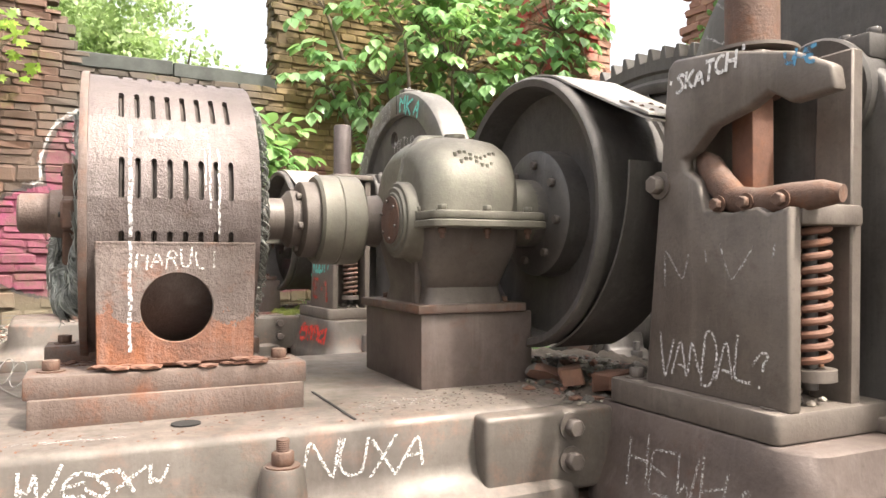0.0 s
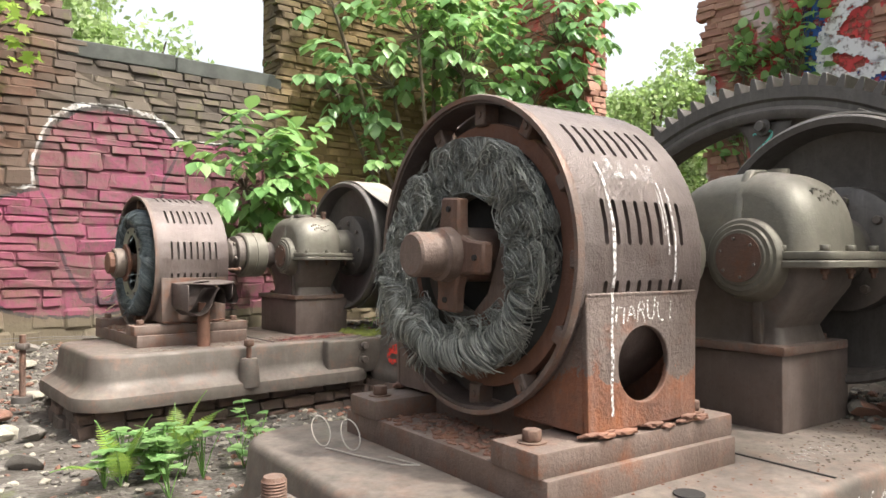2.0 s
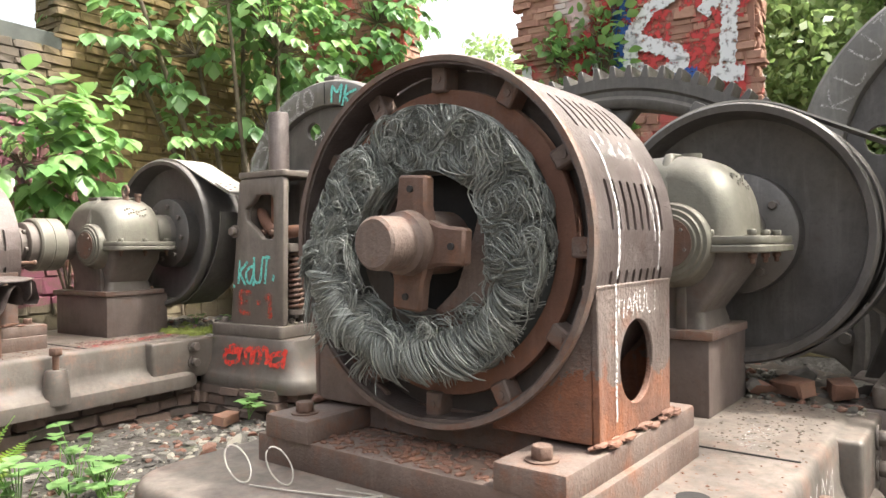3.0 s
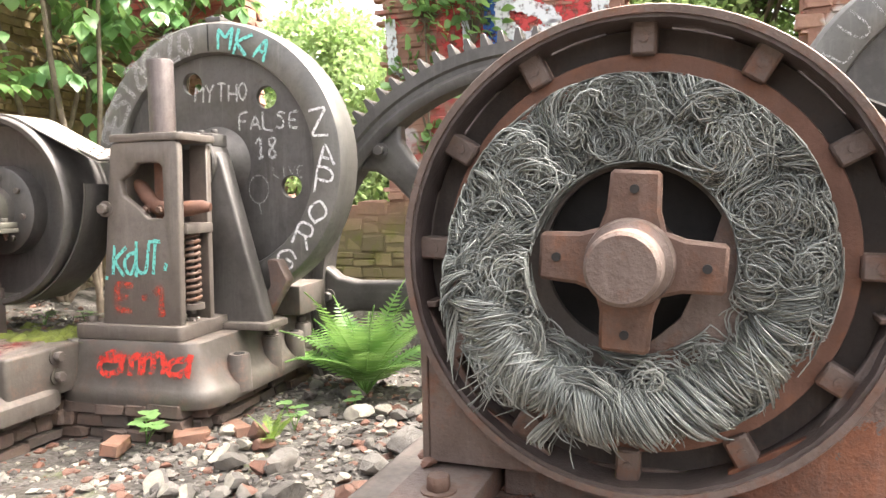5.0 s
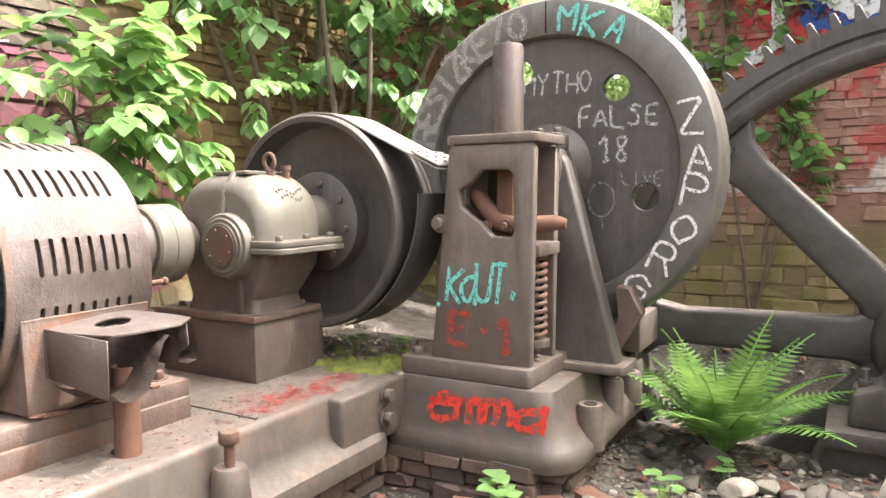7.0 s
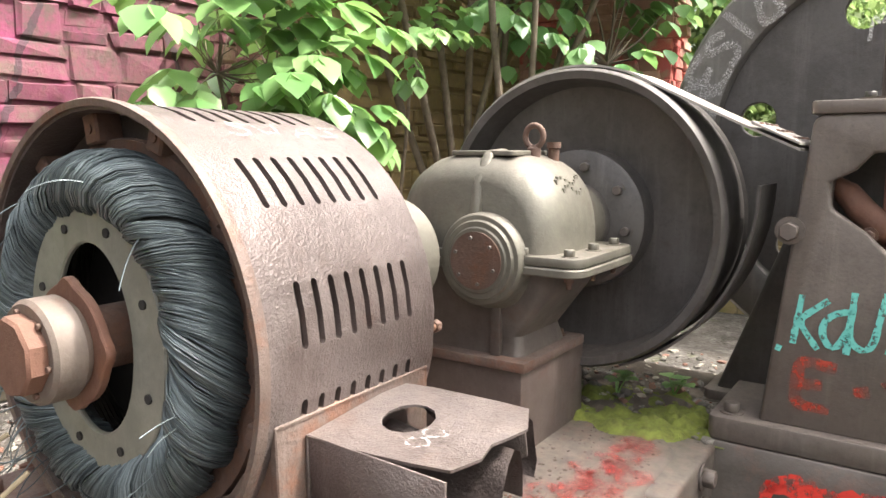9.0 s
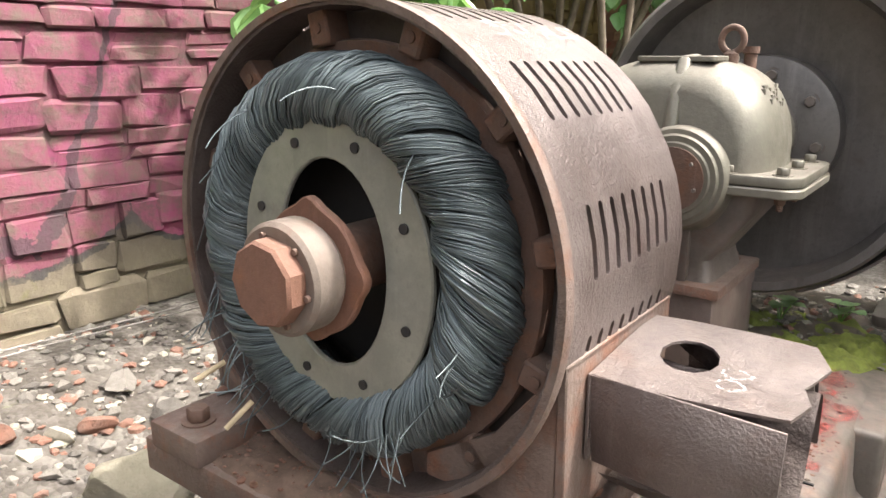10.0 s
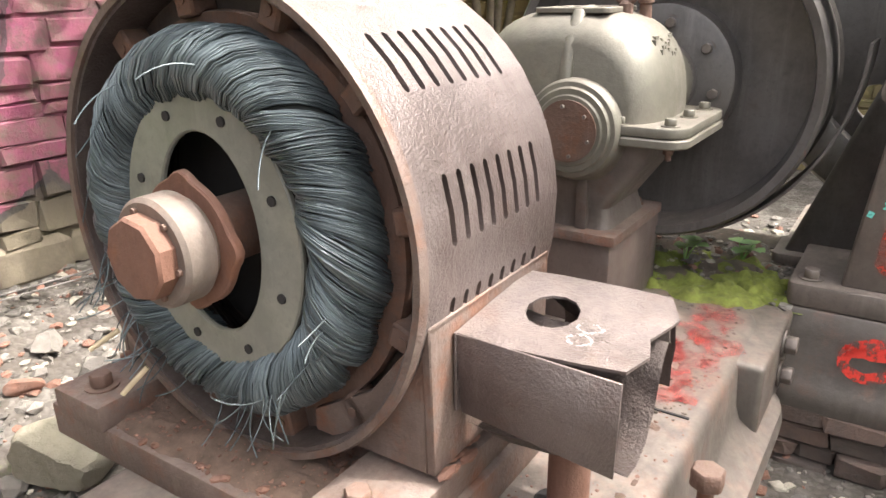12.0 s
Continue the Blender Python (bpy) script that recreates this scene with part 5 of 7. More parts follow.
def gear_wheel():
    ob = thing("gear_wheel", TB, (GU, GVV, GZ), "huge dark cast-iron gear wheel with eight spokes, half sunk", "gear wheel")
    rim = [(1.74, GU - 0.13), (1.77, GU - 0.15), (1.81, GU - 0.15), (1.84, GU - 0.12), (1.88, GU - 0.12), (1.90, GU - 0.14), (1.985, GU - 0.14), (1.985, GU + 0.14), (1.88, GU + 0.14), (1.80, GU + 0.14), (1.74, GU + 0.12)]
    part("rim", lathe(rim, (GVV, GZ), "x", 128), M_DARK, ob, "", 35)
    tooth = finish(prism([[(-0.034, 1.975), (-0.030, 2.01), (-0.016, GR), (0.016, GR), (0.030, 2.01), (0.034, 1.975)]], "x", GU - 0.138, GU + 0.138, 0.004, 1), "tooth", M_DARK)
    for k in range(TEETH):
        part_mesh("tooth", tooth, Matrix.Translation((0, GVV, GZ)) @ Matrix.Rotation(2 * math.pi * (k + 0.5) / TEETH, 4, "X"), ob)
    spoke_bm = prism([[(-0.21, 0.30), (-0.14, 0.45), (-0.125, 1.45), (-0.16, 1.62), (-0.27, 1.75), (0.27, 1.75), (0.16, 1.62), (0.125, 1.45), (0.14, 0.45), (0.21, 0.30)]], "x", GU - 0.085, GU + 0.085, 0.035, 3)
    spoke = finish(spoke_bm, "spoke", M_DARK)
    for k in range(8):
        part_mesh("spoke", spoke, Matrix.Translation((0, GVV, GZ)) @ Matrix.Rotation(2 * math.pi * k / 8, 4, "X"), ob)
    for k in range(8):
        a = 2 * math.pi * k / 8
        bolt(ob, (GU - 0.125, GVV - 1.69 * math.sin(a), GZ + 1.69 * math.cos(a)), "-x", 0.045, M_DARK)
    part("hub", lathe([(0.0005, GU - 0.24), (0.24, GU - 0.24), (0.30, GU - 0.20), (0.34, GU - 0.08), (0.34, GU + 0.2), (0.0005, GU + 0.2)], (GVV, GZ), "x", 48, False), M_DARK, ob, "heavy hub")
    for a in (22.5, 67.5, 112.5):
        r = radians(a)
        cl = box(GU - 0.20, GU + 0.05, -0.06, 0.06, 0.30, 0.44, 0.012, 2)
        bmesh.ops.rotate(cl, verts=cl.verts, cent=(0, 0, 0), matrix=Matrix.Rotation(r, 3, "X"))
        bmesh.ops.translate(cl, verts=cl.verts, vec=(0, GVV, GZ))
        part("hub_clamp", cl, M_DARK, ob)
    # bolted joint across the rim
    for s in (-1, 1):
        jb = box(GU - 0.20, GU - 0.08, -0.05 + s * 0.065, 0.05 + s * 0.065, 1.70, 1.86, 0.02, 2)
        bmesh.ops.rotate(jb, verts=jb.verts, cent=(0, 0, 0), matrix=Matrix.Rotation(radians(26), 3, "X"))
        bmesh.ops.translate(jb, verts=jb.verts, vec=(0, GVV, GZ))
        part("rim_joint", jb, M_DARK, ob, "bolted joint of the split rim")
    part("shaft", lathe([(0.0005, 3.30), (0.20, 3.30), (0.20, 4.9), (0.0005, 4.9)], (GVV, GZ), "x", 36, False), M_DARK, ob)
    def on_spoke(k):
        a = 2 * math.pi * k / 8
        return lambda s, t: Vector((GU - 0.089, GVV - (s * math.cos(a) + t * math.sin(a)) , GZ + t * math.cos(a) - s * math.sin(a)))
    graffiti("spray_name", ob, stack_text("2eBO", on_spoke(0), -0.085, 1.50, 0.15, 0.19, 0.018, 4), M_TEAL, "teal letters sprayed down a spoke")
    graffiti("spray_name", ob, lettering("18", on_spoke(0), -0.075, 0.62, 0.07, 0.13, 0.015, 5), M_TEAL, "teal number on a spoke")
    sp = on_spoke(1)
    graffiti("spray_name", ob, lettering("IKAUT", lambda s, t: sp(t, -s), -1.50, -0.05, 0.075, 0.13, 0.012, 6), M_TEAL, "teal name along a spoke")

    # plummer block in front of the hub
    pb = thing("shaft_bearing", TB, (3.45, GVV, 0.4), "dark cast-iron plummer block with round end cap and heavy bolts", "shaft bearing")
    part("housing", lathe([(0.0005, 3.22), (0.16, 3.22), (0.165, 3.235), (0.23, 3.235), (0.25, 3.25), (0.25, 3.62), (0.0005, 3.62)], (GVV, GZ), "x", 48, False), M_DARK, pb)
    part("end_cap", lathe([(0.0005, 3.205), (0.175, 3.205), (0.18, 3.21), (0.18, 3.225), (0.0005, 3.225)], (GVV, GZ), "x", 40, False), M_FOOT, pb, "round brown end cap")
    for k in range(12):
        a = radians(30 * k)
        bolt(pb, (3.234, GVV + 0.205 * math.cos(a), GZ + 0.205 * math.sin(a)), "-x", 0.012, M_DARK, False)
    part("block", prism([[(GVV - 0.44, 0.62), (GVV + 0.44, 0.62), (GVV + 0.42, 0.80), (GVV + 0.27, 0.86), (GVV + 0.22, 1.12), (GVV - 0.22, 1.12), (GVV - 0.27, 0.86), (GVV - 0.42, 0.80)]], "x", 3.26, 3.60, 0.02, 2), M_DARK, pb)
    for v in (-0.36, 0.36):
        bolt(pb, (3.43, GVV + v, 0.80), "z", 0.042, M_DARK, True, 0.06)
    part("bearing_foot", box(3.15, 3.72, GVV - 0.55, GVV + 0.55, 0.52, 0.62, 0.015, 2), M_DARK, pb)
    part("bearing_beam", prism([[(GVV - 0.75, 0.0), (GVV - 0.55, 0.52), (GVV + 0.55, 0.52), (GVV + 0.75, 0.0)]], "x", 3.22, 3.66, 0.01, 1), M_DARK, pb)


def stack_text(text, surface, s0, t0, w, h, thick, seed):
    V, F = [], []
    for i, ch in enumerate(text):
        v, f = lettering(ch, surface, s0, t0 - i * h * 1.08, w, h, thick, seed + i)
        k = len(V)
        V += v
        F += [tuple(q + k for q in g) for g in f]
    return V, F


gear_wheel()

# ---- ground ----
TW = pose(-3.545, 6.56, 0.0, 0, 0, 29.5)      # the ruin's axes: s along the long wall, q away from it
TWI = TW.inverted()


def ramp(a, lo, hi):
    q = min(1.0, max(0.0, (a - lo) / (hi - lo)))
    return q * q * (3 - 2 * q)


def ground_z(x, y):
    p = TWI @ Vector((x, y, 0))
    z = 0.40 * ramp(y, 0.2, 3.4) + 0.30 * ramp(p.y, 0.9, 2.5)
    pit = ramp(p.x, 3.55, 3.75) * (1 - ramp(p.x, 4.3, 4.5)) * ramp(p.y, -5.8, -5.6) * (1 - ramp(p.y, -1.5, -1.3))
    pit += 0.42 * ramp(p.x, 4.3, 4.5) * (1 - ramp(p.x, 6.3, 6.9)) * ramp(p.y, -5.8, -5.0) * (1 - ramp(p.y, -1.8, -0.8))
    far = ramp(math.hypot(x, y - 5), 12, 40)
    z += far * 0.1 - 1.35 * pit
    if far < 1:
        z += (1 - far) * (0.055 * noise.noise((x * 1.1, y * 1.1, 0.3)) + 0.022 * noise.noise((x * 4.3, y * 4.3, 1.7)) + 0.010 * noise.noise((x * 13, y * 13, 4.1)))
    return z


def ground_mat():
    m, n, l, b = mat_new("dirt_and_gravel")
    geo = n.new("ShaderNodeNewGeometry")
    co = geo.outputs["Position"]
    f, _ = noise_tex(n, l, co, 1.6, 8, 0.65, 0.35, 0.65)
    c = mix_col(n, l, f, (0.034, 0.028, 0.023), (0.070, 0.059, 0.048))
    v = nd(n, "ShaderNodeTexVoronoi", Scale=34.0)
    l.new(co, v.inputs["Vector"])
    sepc = n.new("ShaderNodeSeparateColor")
    l.new(v.outputs["Color"], sepc.inputs[0])
    st = mix_col(n, l, sepc.outputs[0], (0.062, 0.053, 0.046), (0.18, 0.165, 0.145))
    g, _ = noise_tex(n, l, co, 5.0, 6, 0.7, 0.42, 0.6)
    c = mix_col(n, l, math_node(n, l, "MULTIPLY", g, 0.7), c, st)
    gr, _ = noise_tex(n, l, co, 2.7, 6, 0.7, 0.60, 0.72)
    c = mix_col(n, l, math_node(n, l, "MULTIPLY", gr, 0.75), c, (0.085, 0.10, 0.03))
    l.new(c, b.inputs["Base Color"])
    b.inputs["Roughness"].default_value = 0.95
    inv = math_node(n, l, "SUBTRACT", 1.0, v.outputs["Distance"])
    bump(n, l, b, inv, 0.8, 0.012)
    return m


M_GROUND = ground_mat()


def axis_steps(c, half, fine, far):
    out = list(np.arange(-half, half + 1e-6, fine))
    d, p = fine, half
    while p < far:
        d *= 1.35
        p += d
        out = [-p] + out + [p]
    return [c + q for q in out]


xs, ys = axis_steps(-1.0, 6.5, 0.085, 600), axis_steps(5.0, 6.0, 0.085, 600)
gv = [(x, y, ground_z(x, y)) for y in ys for x in xs]
nx = len(xs)
gf = [(j * nx + i, j * nx + i + 1, (j + 1) * nx + i + 1, (j + 1) * nx + i) for j in range(len(ys) - 1) for i in range(nx - 1)]
ground = new("ground", raw_mesh("ground", gv, gf, M_GROUND))
tagged(ground, "uneven bare ground of dirt, gravel and rubble", "ground", kind="structure")

# ---- ruined walls ----
def wall_coords(n, l, origin, along):
    geo = n.new("ShaderNodeNewGeometry")
    sub = n.new("ShaderNodeVectorMath")
    sub.operation = "SUBTRACT"
    l.new(geo.outputs["Position"], sub.inputs[0])
    sub.inputs[1].default_value = origin
    dot = n.new("ShaderNodeVectorMath")
    dot.operation = "DOT_PRODUCT"
    l.new(sub.outputs[0], dot.inputs[0])
    dot.inputs[1].default_value = along
    sep = n.new("ShaderNodeSeparateXYZ")
    l.new(geo.outputs["Position"], sep.inputs[0])
    return geo.outputs["Position"], dot.outputs["Value"], sep.outputs[2]


U3 = (TW.to_3x3() @ Vector((1, 0, 0)))
V3 = (TW.to_3x3() @ Vector((0, 1, 0)))


def long_wall_mat():
    """Old masonry: red brick, grey and ochre stone, and a big pink sprayed lettering with black and white outlines."""
    m, n, l, b = mat_new("old_masonry")
    pos, s, z = wall_coords(n, l, TW.translation, U3)
    info = n.new("ShaderNodeObjectInfo")
    geo = n.new("ShaderNodeNewGeometry")
    rnd = math_node(n, l, "FRACT", math_node(n, l, "ADD", info.outputs["Random"], geo.outputs["Random Per Island"]))
    big, raw = noise_tex(n, l, pos, 1.3, 6, 0.6, 0.35, 0.65)
    fine, rawf = noise_tex(n, l, pos, 16.0, 8, 0.7, 0.35, 0.7)
    wob = math_node(n, l, "MULTIPLY", math_node(n, l, "SUBTRACT", raw, 0.5), 1.6)
    c = mix_col(n, l, rnd, (0.052, 0.042, 0.034), (0.135, 0.108, 0.082))
    redm = n.new("ShaderNodeMapRange")
    redm.inputs[1].default_value, redm.inputs[2].default_value = 0.5, -0.1
    l.new(math_node(n, l, "ADD", s, wob), redm.inputs[0])
    c = mix_col(n, l, math_node(n, l, "MULTIPLY", redm.outputs[0], math_node(n, l, "ADD", 0.3, rnd)), c, (0.115, 0.060, 0.040))
    och = n.new("ShaderNodeMapRange")
    och.inputs[1].default_value, och.inputs[2].default_value = 2.2, 3.3
    l.new(math_node(n, l, "ADD", s, wob), och.inputs[0])
    ochc = mix_col(n, l, rnd, (0.19, 0.125, 0.045), (0.27, 0.185, 0.070))
    c = mix_col(n, l, math_node(n, l, "MULTIPLY", och.outputs[0], 0.85), c, ochc)
    low = n.new("ShaderNodeMapRange")
    low.inputs[1].default_value, low.inputs[2].default_value = 1.2, 0.95
    l.new(z, low.inputs[0])
    c = mix_col(n, l, math_node(n, l, "MULTIPLY", low.outputs[0], 0.8), c, mix_col(n, l, rnd, (0.12, 0.10, 0.062), (0.185, 0.155, 0.108)))
    c = mix_col(n, l, math_node(n, l, "MULTIPLY", fine, 0.45), c, (0.075, 0.060, 0.048))
    moss, _ = noise_tex(n, l, pos, 2.6, 8, 0.72, 0.58, 0.72)
    c = mix_col(n, l, math_node(n, l, "MULTIPLY", moss, 0.6), c, (0.12, 0.125, 0.03))

    def ell(s0, z0, rs, rz, ex=2.6):
        a = math_node(n, l, "POWER", math_node(n, l, "ABSOLUTE", math_node(n, l, "DIVIDE", math_node(n, l, "SUBTRACT", s, s0), rs)), ex)
        d = math_node(n, l, "POWER", math_node(n, l, "ABSOLUTE", math_node(n, l, "DIVIDE", math_node(n, l, "SUBTRACT", z, z0), rz)), ex)
        return math_node(n, l, "SUBTRACT", 1.0, math_node(n, l, "ADD", a, d))
    shape = math_node(n, l, "MAXIMUM", ell(0.76, 2.40, 0.80, 0.92), ell(0.30, 1.72, 1.0, 0.70))
    shape = math_node(n, l, "MAXIMUM", shape, ell(2.35, 2.05, 1.20, 1.03, 7.0))
    shape = math_node(n, l, "ADD", shape, math_node(n, l, "ADD", math_node(n, l, "MULTIPLY", math_node(n, l, "SUBTRACT", rawf, 0.5), 0.35), math_node(n, l, "MULTIPLY", math_node(n, l, "SUBTRACT", raw, 0.5), 0.9)))
    band = lambda lo, hi: math_node(n, l, "MULTIPLY", math_node(n, l, "GREATER_THAN", shape, lo), math_node(n, l, "LESS_THAN", shape, hi))
    worn, _ = noise_tex(n, l, pos, 7.0, 9, 0.75, 0.36, 0.56)
    gone = n.new("ShaderNodeMapRange")
    gone.inputs[1].default_value, gone.inputs[2].default_value = 1.3, 3.4
    gone.inputs[3].default_value, gone.inputs[4].default_value = 1.0, 0.75
    l.new(s, gone.inputs[0])
    pk = mix_col(n, l, big, (0.240, 0.034, 0.108), (0.125, 0.038, 0.056))
    pk = mix_col(n, l, math_node(n, l, "MULTIPLY", fine, 0.5), pk, (0.19, 0.075, 0.07))
    cover = math_node(n, l, "MULTIPLY", math_node(n, l, "MULTIPLY", math_node(n, l, "GREATER_THAN", shape, 0.0), math_node(n, l, "ADD", 0.12, math_node(n, l, "MULTIPLY", worn, 0.74))), gone.outputs[0])
    c = mix_col(n, l, cover, c, pk)
    c = mix_col(n, l, math_node(n, l, "MULTIPLY", math_node(n, l, "MULTIPLY", band(-0.13, 0.02), math_node(n, l, "LESS_THAN", s, 2.2)), math_node(n, l, "ADD", 0.3, math_node(n, l, "MULTIPLY", worn, 0.55))), c, (0.03, 0.028, 0.03))
    upper = math_node(n, l, "GREATER_THAN", z, 2.4)
    c = mix_col(n, l, math_node(n, l, "MULTIPLY", math_node(n, l, "MULTIPLY", math_node(n, l, "MULTIPLY", band(-0.24, -0.13), upper), math_node(n, l, "MULTIPLY", worn, math_node(n, l, "LESS_THAN", s, 2.0))), 0.8), c, (0.55, 0.54, 0.53))
    # inner black strokes of the lettering
    wv = math_node(n, l, "ADD", math_node(n, l, "MULTIPLY", z, 0.9), math_node(n, l, "SINE", math_node(n, l, "MULTIPLY", s, 2.6)))
    stroke = math_node(n, l, "LESS_THAN", math_node(n, l, "ABSOLUTE", math_node(n, l, "SUBTRACT", math_node(n, l, "ADD", wv, math_node(n, l, "MULTIPLY", wob, 0.5)), 2.05)), 0.045)
    c = mix_col(n, l, math_node(n, l, "MULTIPLY", math_node(n, l, "MULTIPLY", stroke, math_node(n, l, "GREATER_THAN", shape, 0.05)), 0.75), c, (0.04, 0.03, 0.035))
    l.new(c, b.inputs["Base Color"])
    b.inputs["Roughness"].default_value = 0.9
    bump(n, l, b, rawf, 0.9, 0.012)
    return m


def side_wall_mat():
    m, n, l, b = mat_new("red_brickwork")
    pos, s, z = wall_coords(n, l, TW.translation, V3)
    info = n.new("ShaderNodeObjectInfo")
    geo = n.new("ShaderNodeNewGeometry")
    rnd = math_node(n, l, "FRACT", math_node(n, l, "ADD", info.outputs["Random"], geo.outputs["Random Per Island"]))
    big, raw = noise_tex(n, l, pos, 1.1, 6, 0.6, 0.35, 0.65)
    fine, rawf = noise_tex(n, l, pos, 18.0, 8, 0.7, 0.35, 0.7)
    c = mix_col(n, l, rnd, (0.28, 0.135, 0.098), (0.42, 0.24, 0.175))
    c = mix_col(n, l, math_node(n, l, "MULTIPLY", fine, 0.4), c, (0.13, 0.085, 0.065))
    low = n.new("ShaderNodeMapRange")
    low.inputs[1].default_value, low.inputs[2].default_value = 2.1, 1.6
    l.new(math_node(n, l, "ADD", z, math_node(n, l, "MULTIPLY", raw, 0.5)), low.inputs[0])
    stone = mix_col(n, l, rnd, (0.13, 0.105, 0.055), (0.26, 0.205, 0.10))
    moss, _ = noise_tex(n, l, pos, 3.0, 8, 0.7, 0.48, 0.62)
    stone = mix_col(n, l, math_node(n, l, "MULTIPLY", moss, 0.7), stone, (0.13, 0.135, 0.025))
    c = mix_col(n, l, low.outputs[0], c, stone)
    paint, _ = noise_tex(n, l, pos, 1.9, 5, 0.6, 0.55, 0.60)
    hi = math_node(n, l, "GREATER_THAN", z, 1.9)
    c = mix_col(n, l, math_node(n, l, "MULTIPLY", math_node(n, l, "MULTIPLY", paint, hi), 0.65), c, (0.42, 0.045, 0.05))
    wp, _ = noise_tex(n, l, pos, 1.35, 4, 0.55, 0.60, 0.64)
    c = mix_col(n, l, math_node(n, l, "MULTIPLY", math_node(n, l, "MULTIPLY", wp, hi), 0.6), c, (0.55, 0.53, 0.52))
    l.new(c, b.inputs["Base Color"])
    b.inputs["Roughness"].default_value = 0.9
    bump(n, l, b, rawf, 0.8, 0.010)
    return m


M_WALL, M_SIDE = long_wall_mat(), side_wall_mat()
M_MORTAR = plain("mortar", (0.085, 0.072, 0.058), 0.95, 0.4, 5, 0, 0.008, 25)
M_COPING = plain("slate_coping", (0.048, 0.052, 0.046), 0.85, 0.45, 4, 0, 0.006, 14)


def stone_unit(seed):
    """A unit brick with broken edges: 24 points, chamfered and uneven."""
    rnd = random.Random(seed)
    b = bmesh.new()
    bmesh.ops.create_cube(b, size=1.0)
    bmesh.ops.bevel(b, geom=b.edges[:], offset=0.09, segments=1, affect="EDGES")
    for v in b.verts:
        v.co += Vector((rnd.uniform(-0.05, 0.05), rnd.uniform(-0.07, 0.07), rnd.uniform(-0.085, 0.085)))
    return b


def unit_arrays(seed):
    b = stone_unit(seed)
    b.verts.index_update()
    vs = np.array([v.co[:] for v in b.verts])
    fs = [[v.index for v in f.verts] for f in b.faces]
    b.free()
    return vs, fs


UNITS = [unit_arrays(k) for k in range(14)]


def masonry(wall, mat, cells, near, T):
    """cells: (centre, size, tilt) of each piece in T's axes. The ones that near() picks are parts; the rest is one joined part."""
    meshes = []
    for k in range(14):
        me = raw_mesh("brick", UNITS[k][0], UNITS[k][1], mat, False)
        meshes.append(me)
    V, F, picked = [], [], 0
    for i, (c, sz, tilt) in enumerate(cells):
        if picked < 290 and near(c):
            ob = new("brick", meshes[i % 14])
            ob.parent = wall
            ob.matrix_basis = wall.matrix_world.inverted() @ T @ Matrix.Translation(c) @ Matrix.Rotation(tilt, 4, "Y") @ Matrix.Diagonal((*sz, 1))
            picked += 1
            continue
        vs, fs = UNITS[i % 14]
        k = len(V)
        ct, stt = math.cos(tilt), math.sin(tilt)
        p = vs * np.array(sz)
        p = np.stack([p[:, 0] * ct + p[:, 2] * stt, p[:, 1], -p[:, 0] * stt + p[:, 2] * ct], 1) + np.array(c)
        V += [T @ Vector(q) for q in p]
        F += [[j + k for j in f] for f in fs]
    me = raw_mesh("masonry", [wall.matrix_world.inverted() @ v for v in V], F, mat, False)
    rest = new("masonry", me)
    rest.parent = wall
    tagged(rest, "further courses of the same masonry", kind="stuff")


def courses(s0, s1, z0, top, rnd, sizes, face, swap=False, depth=0.16, proud=0.02):
    """Rows of pieces over a face; top(s) is the ragged upper edge; sizes(z) gives height and mean length."""
    out = []
    z = z0
    while z < 8.0:
        h, ln = sizes(z)
        h *= rnd.uniform(0.85, 1.15) * rnd.choice((0.75, 1.0, 1.0, 1.0, 1.35))
        s = s0 - rnd.uniform(0, ln)
        any_in = False
        while s < s1:
            w = ln * rnd.uniform(0.6, 1.4)
            a, e = max(s, s0), min(s + w, s1)
            if e - a > 0.05 and z + h * 0.5 < top((a + e) / 2):
                any_in = True
                d = face - depth / 2 + 0.0 + rnd.uniform(-proud, proud * 0.6)
                if rnd.random() < 0.05:
                    d += 0.05
                hh = h * rnd.uniform(0.80, 1.10)
                size = (e - a - 0.005, depth, hh - 0.004)
                c = ((a + e) / 2, d + depth * 0.42, z + h / 2 + 0.045 * noise.noise(((a + e) * 0.45, z * 0.8, 2.2)))
                if swap:
                    c, size = (c[1], c[0], c[2]), (size[1], size[0], size[2])
                if h > 0.16 and rnd.random() < 0.30:
                    cut = rnd.uniform(0.35, 0.65)
                    for f0, f1 in ((0, cut), (cut, 1)):
                        cc, ss = list(c), list(size)
                        cc[2] = c[2] + h * ((f0 + f1) / 2 - 0.5)
                        ss[2] = size[2] * (f1 - f0) - 0.004
                        ss[1 if swap else 0] = size[1 if swap else 0] * rnd.uniform(0.86, 1.0)
                        out.append((tuple(cc), tuple(ss), rnd.uniform(-0.04, 0.04)))
                else:
                    out.append((c, size, rnd.uniform(-0.032, 0.032)))
            s += w
        if not any_in:
            break
        z += h
    return out


rw = random.Random(8)
WALL_Q = 2.65
prof_top = lambda s: (5.9 if s < 0.0 else 4.55 - 1.0 * s if s < 0.35 else 3.92) if s < 2.82 else 6.4


def wall_core(name, outline, axis, d0, d1, label, mat=None):
    b = prism([outline], axis, d0, d1)
    ob = new(name, finish(b, name, mat or M_MORTAR, 0))
    ob.matrix_world = TW
    return tagged(ob, label, "wall", kind="structure")


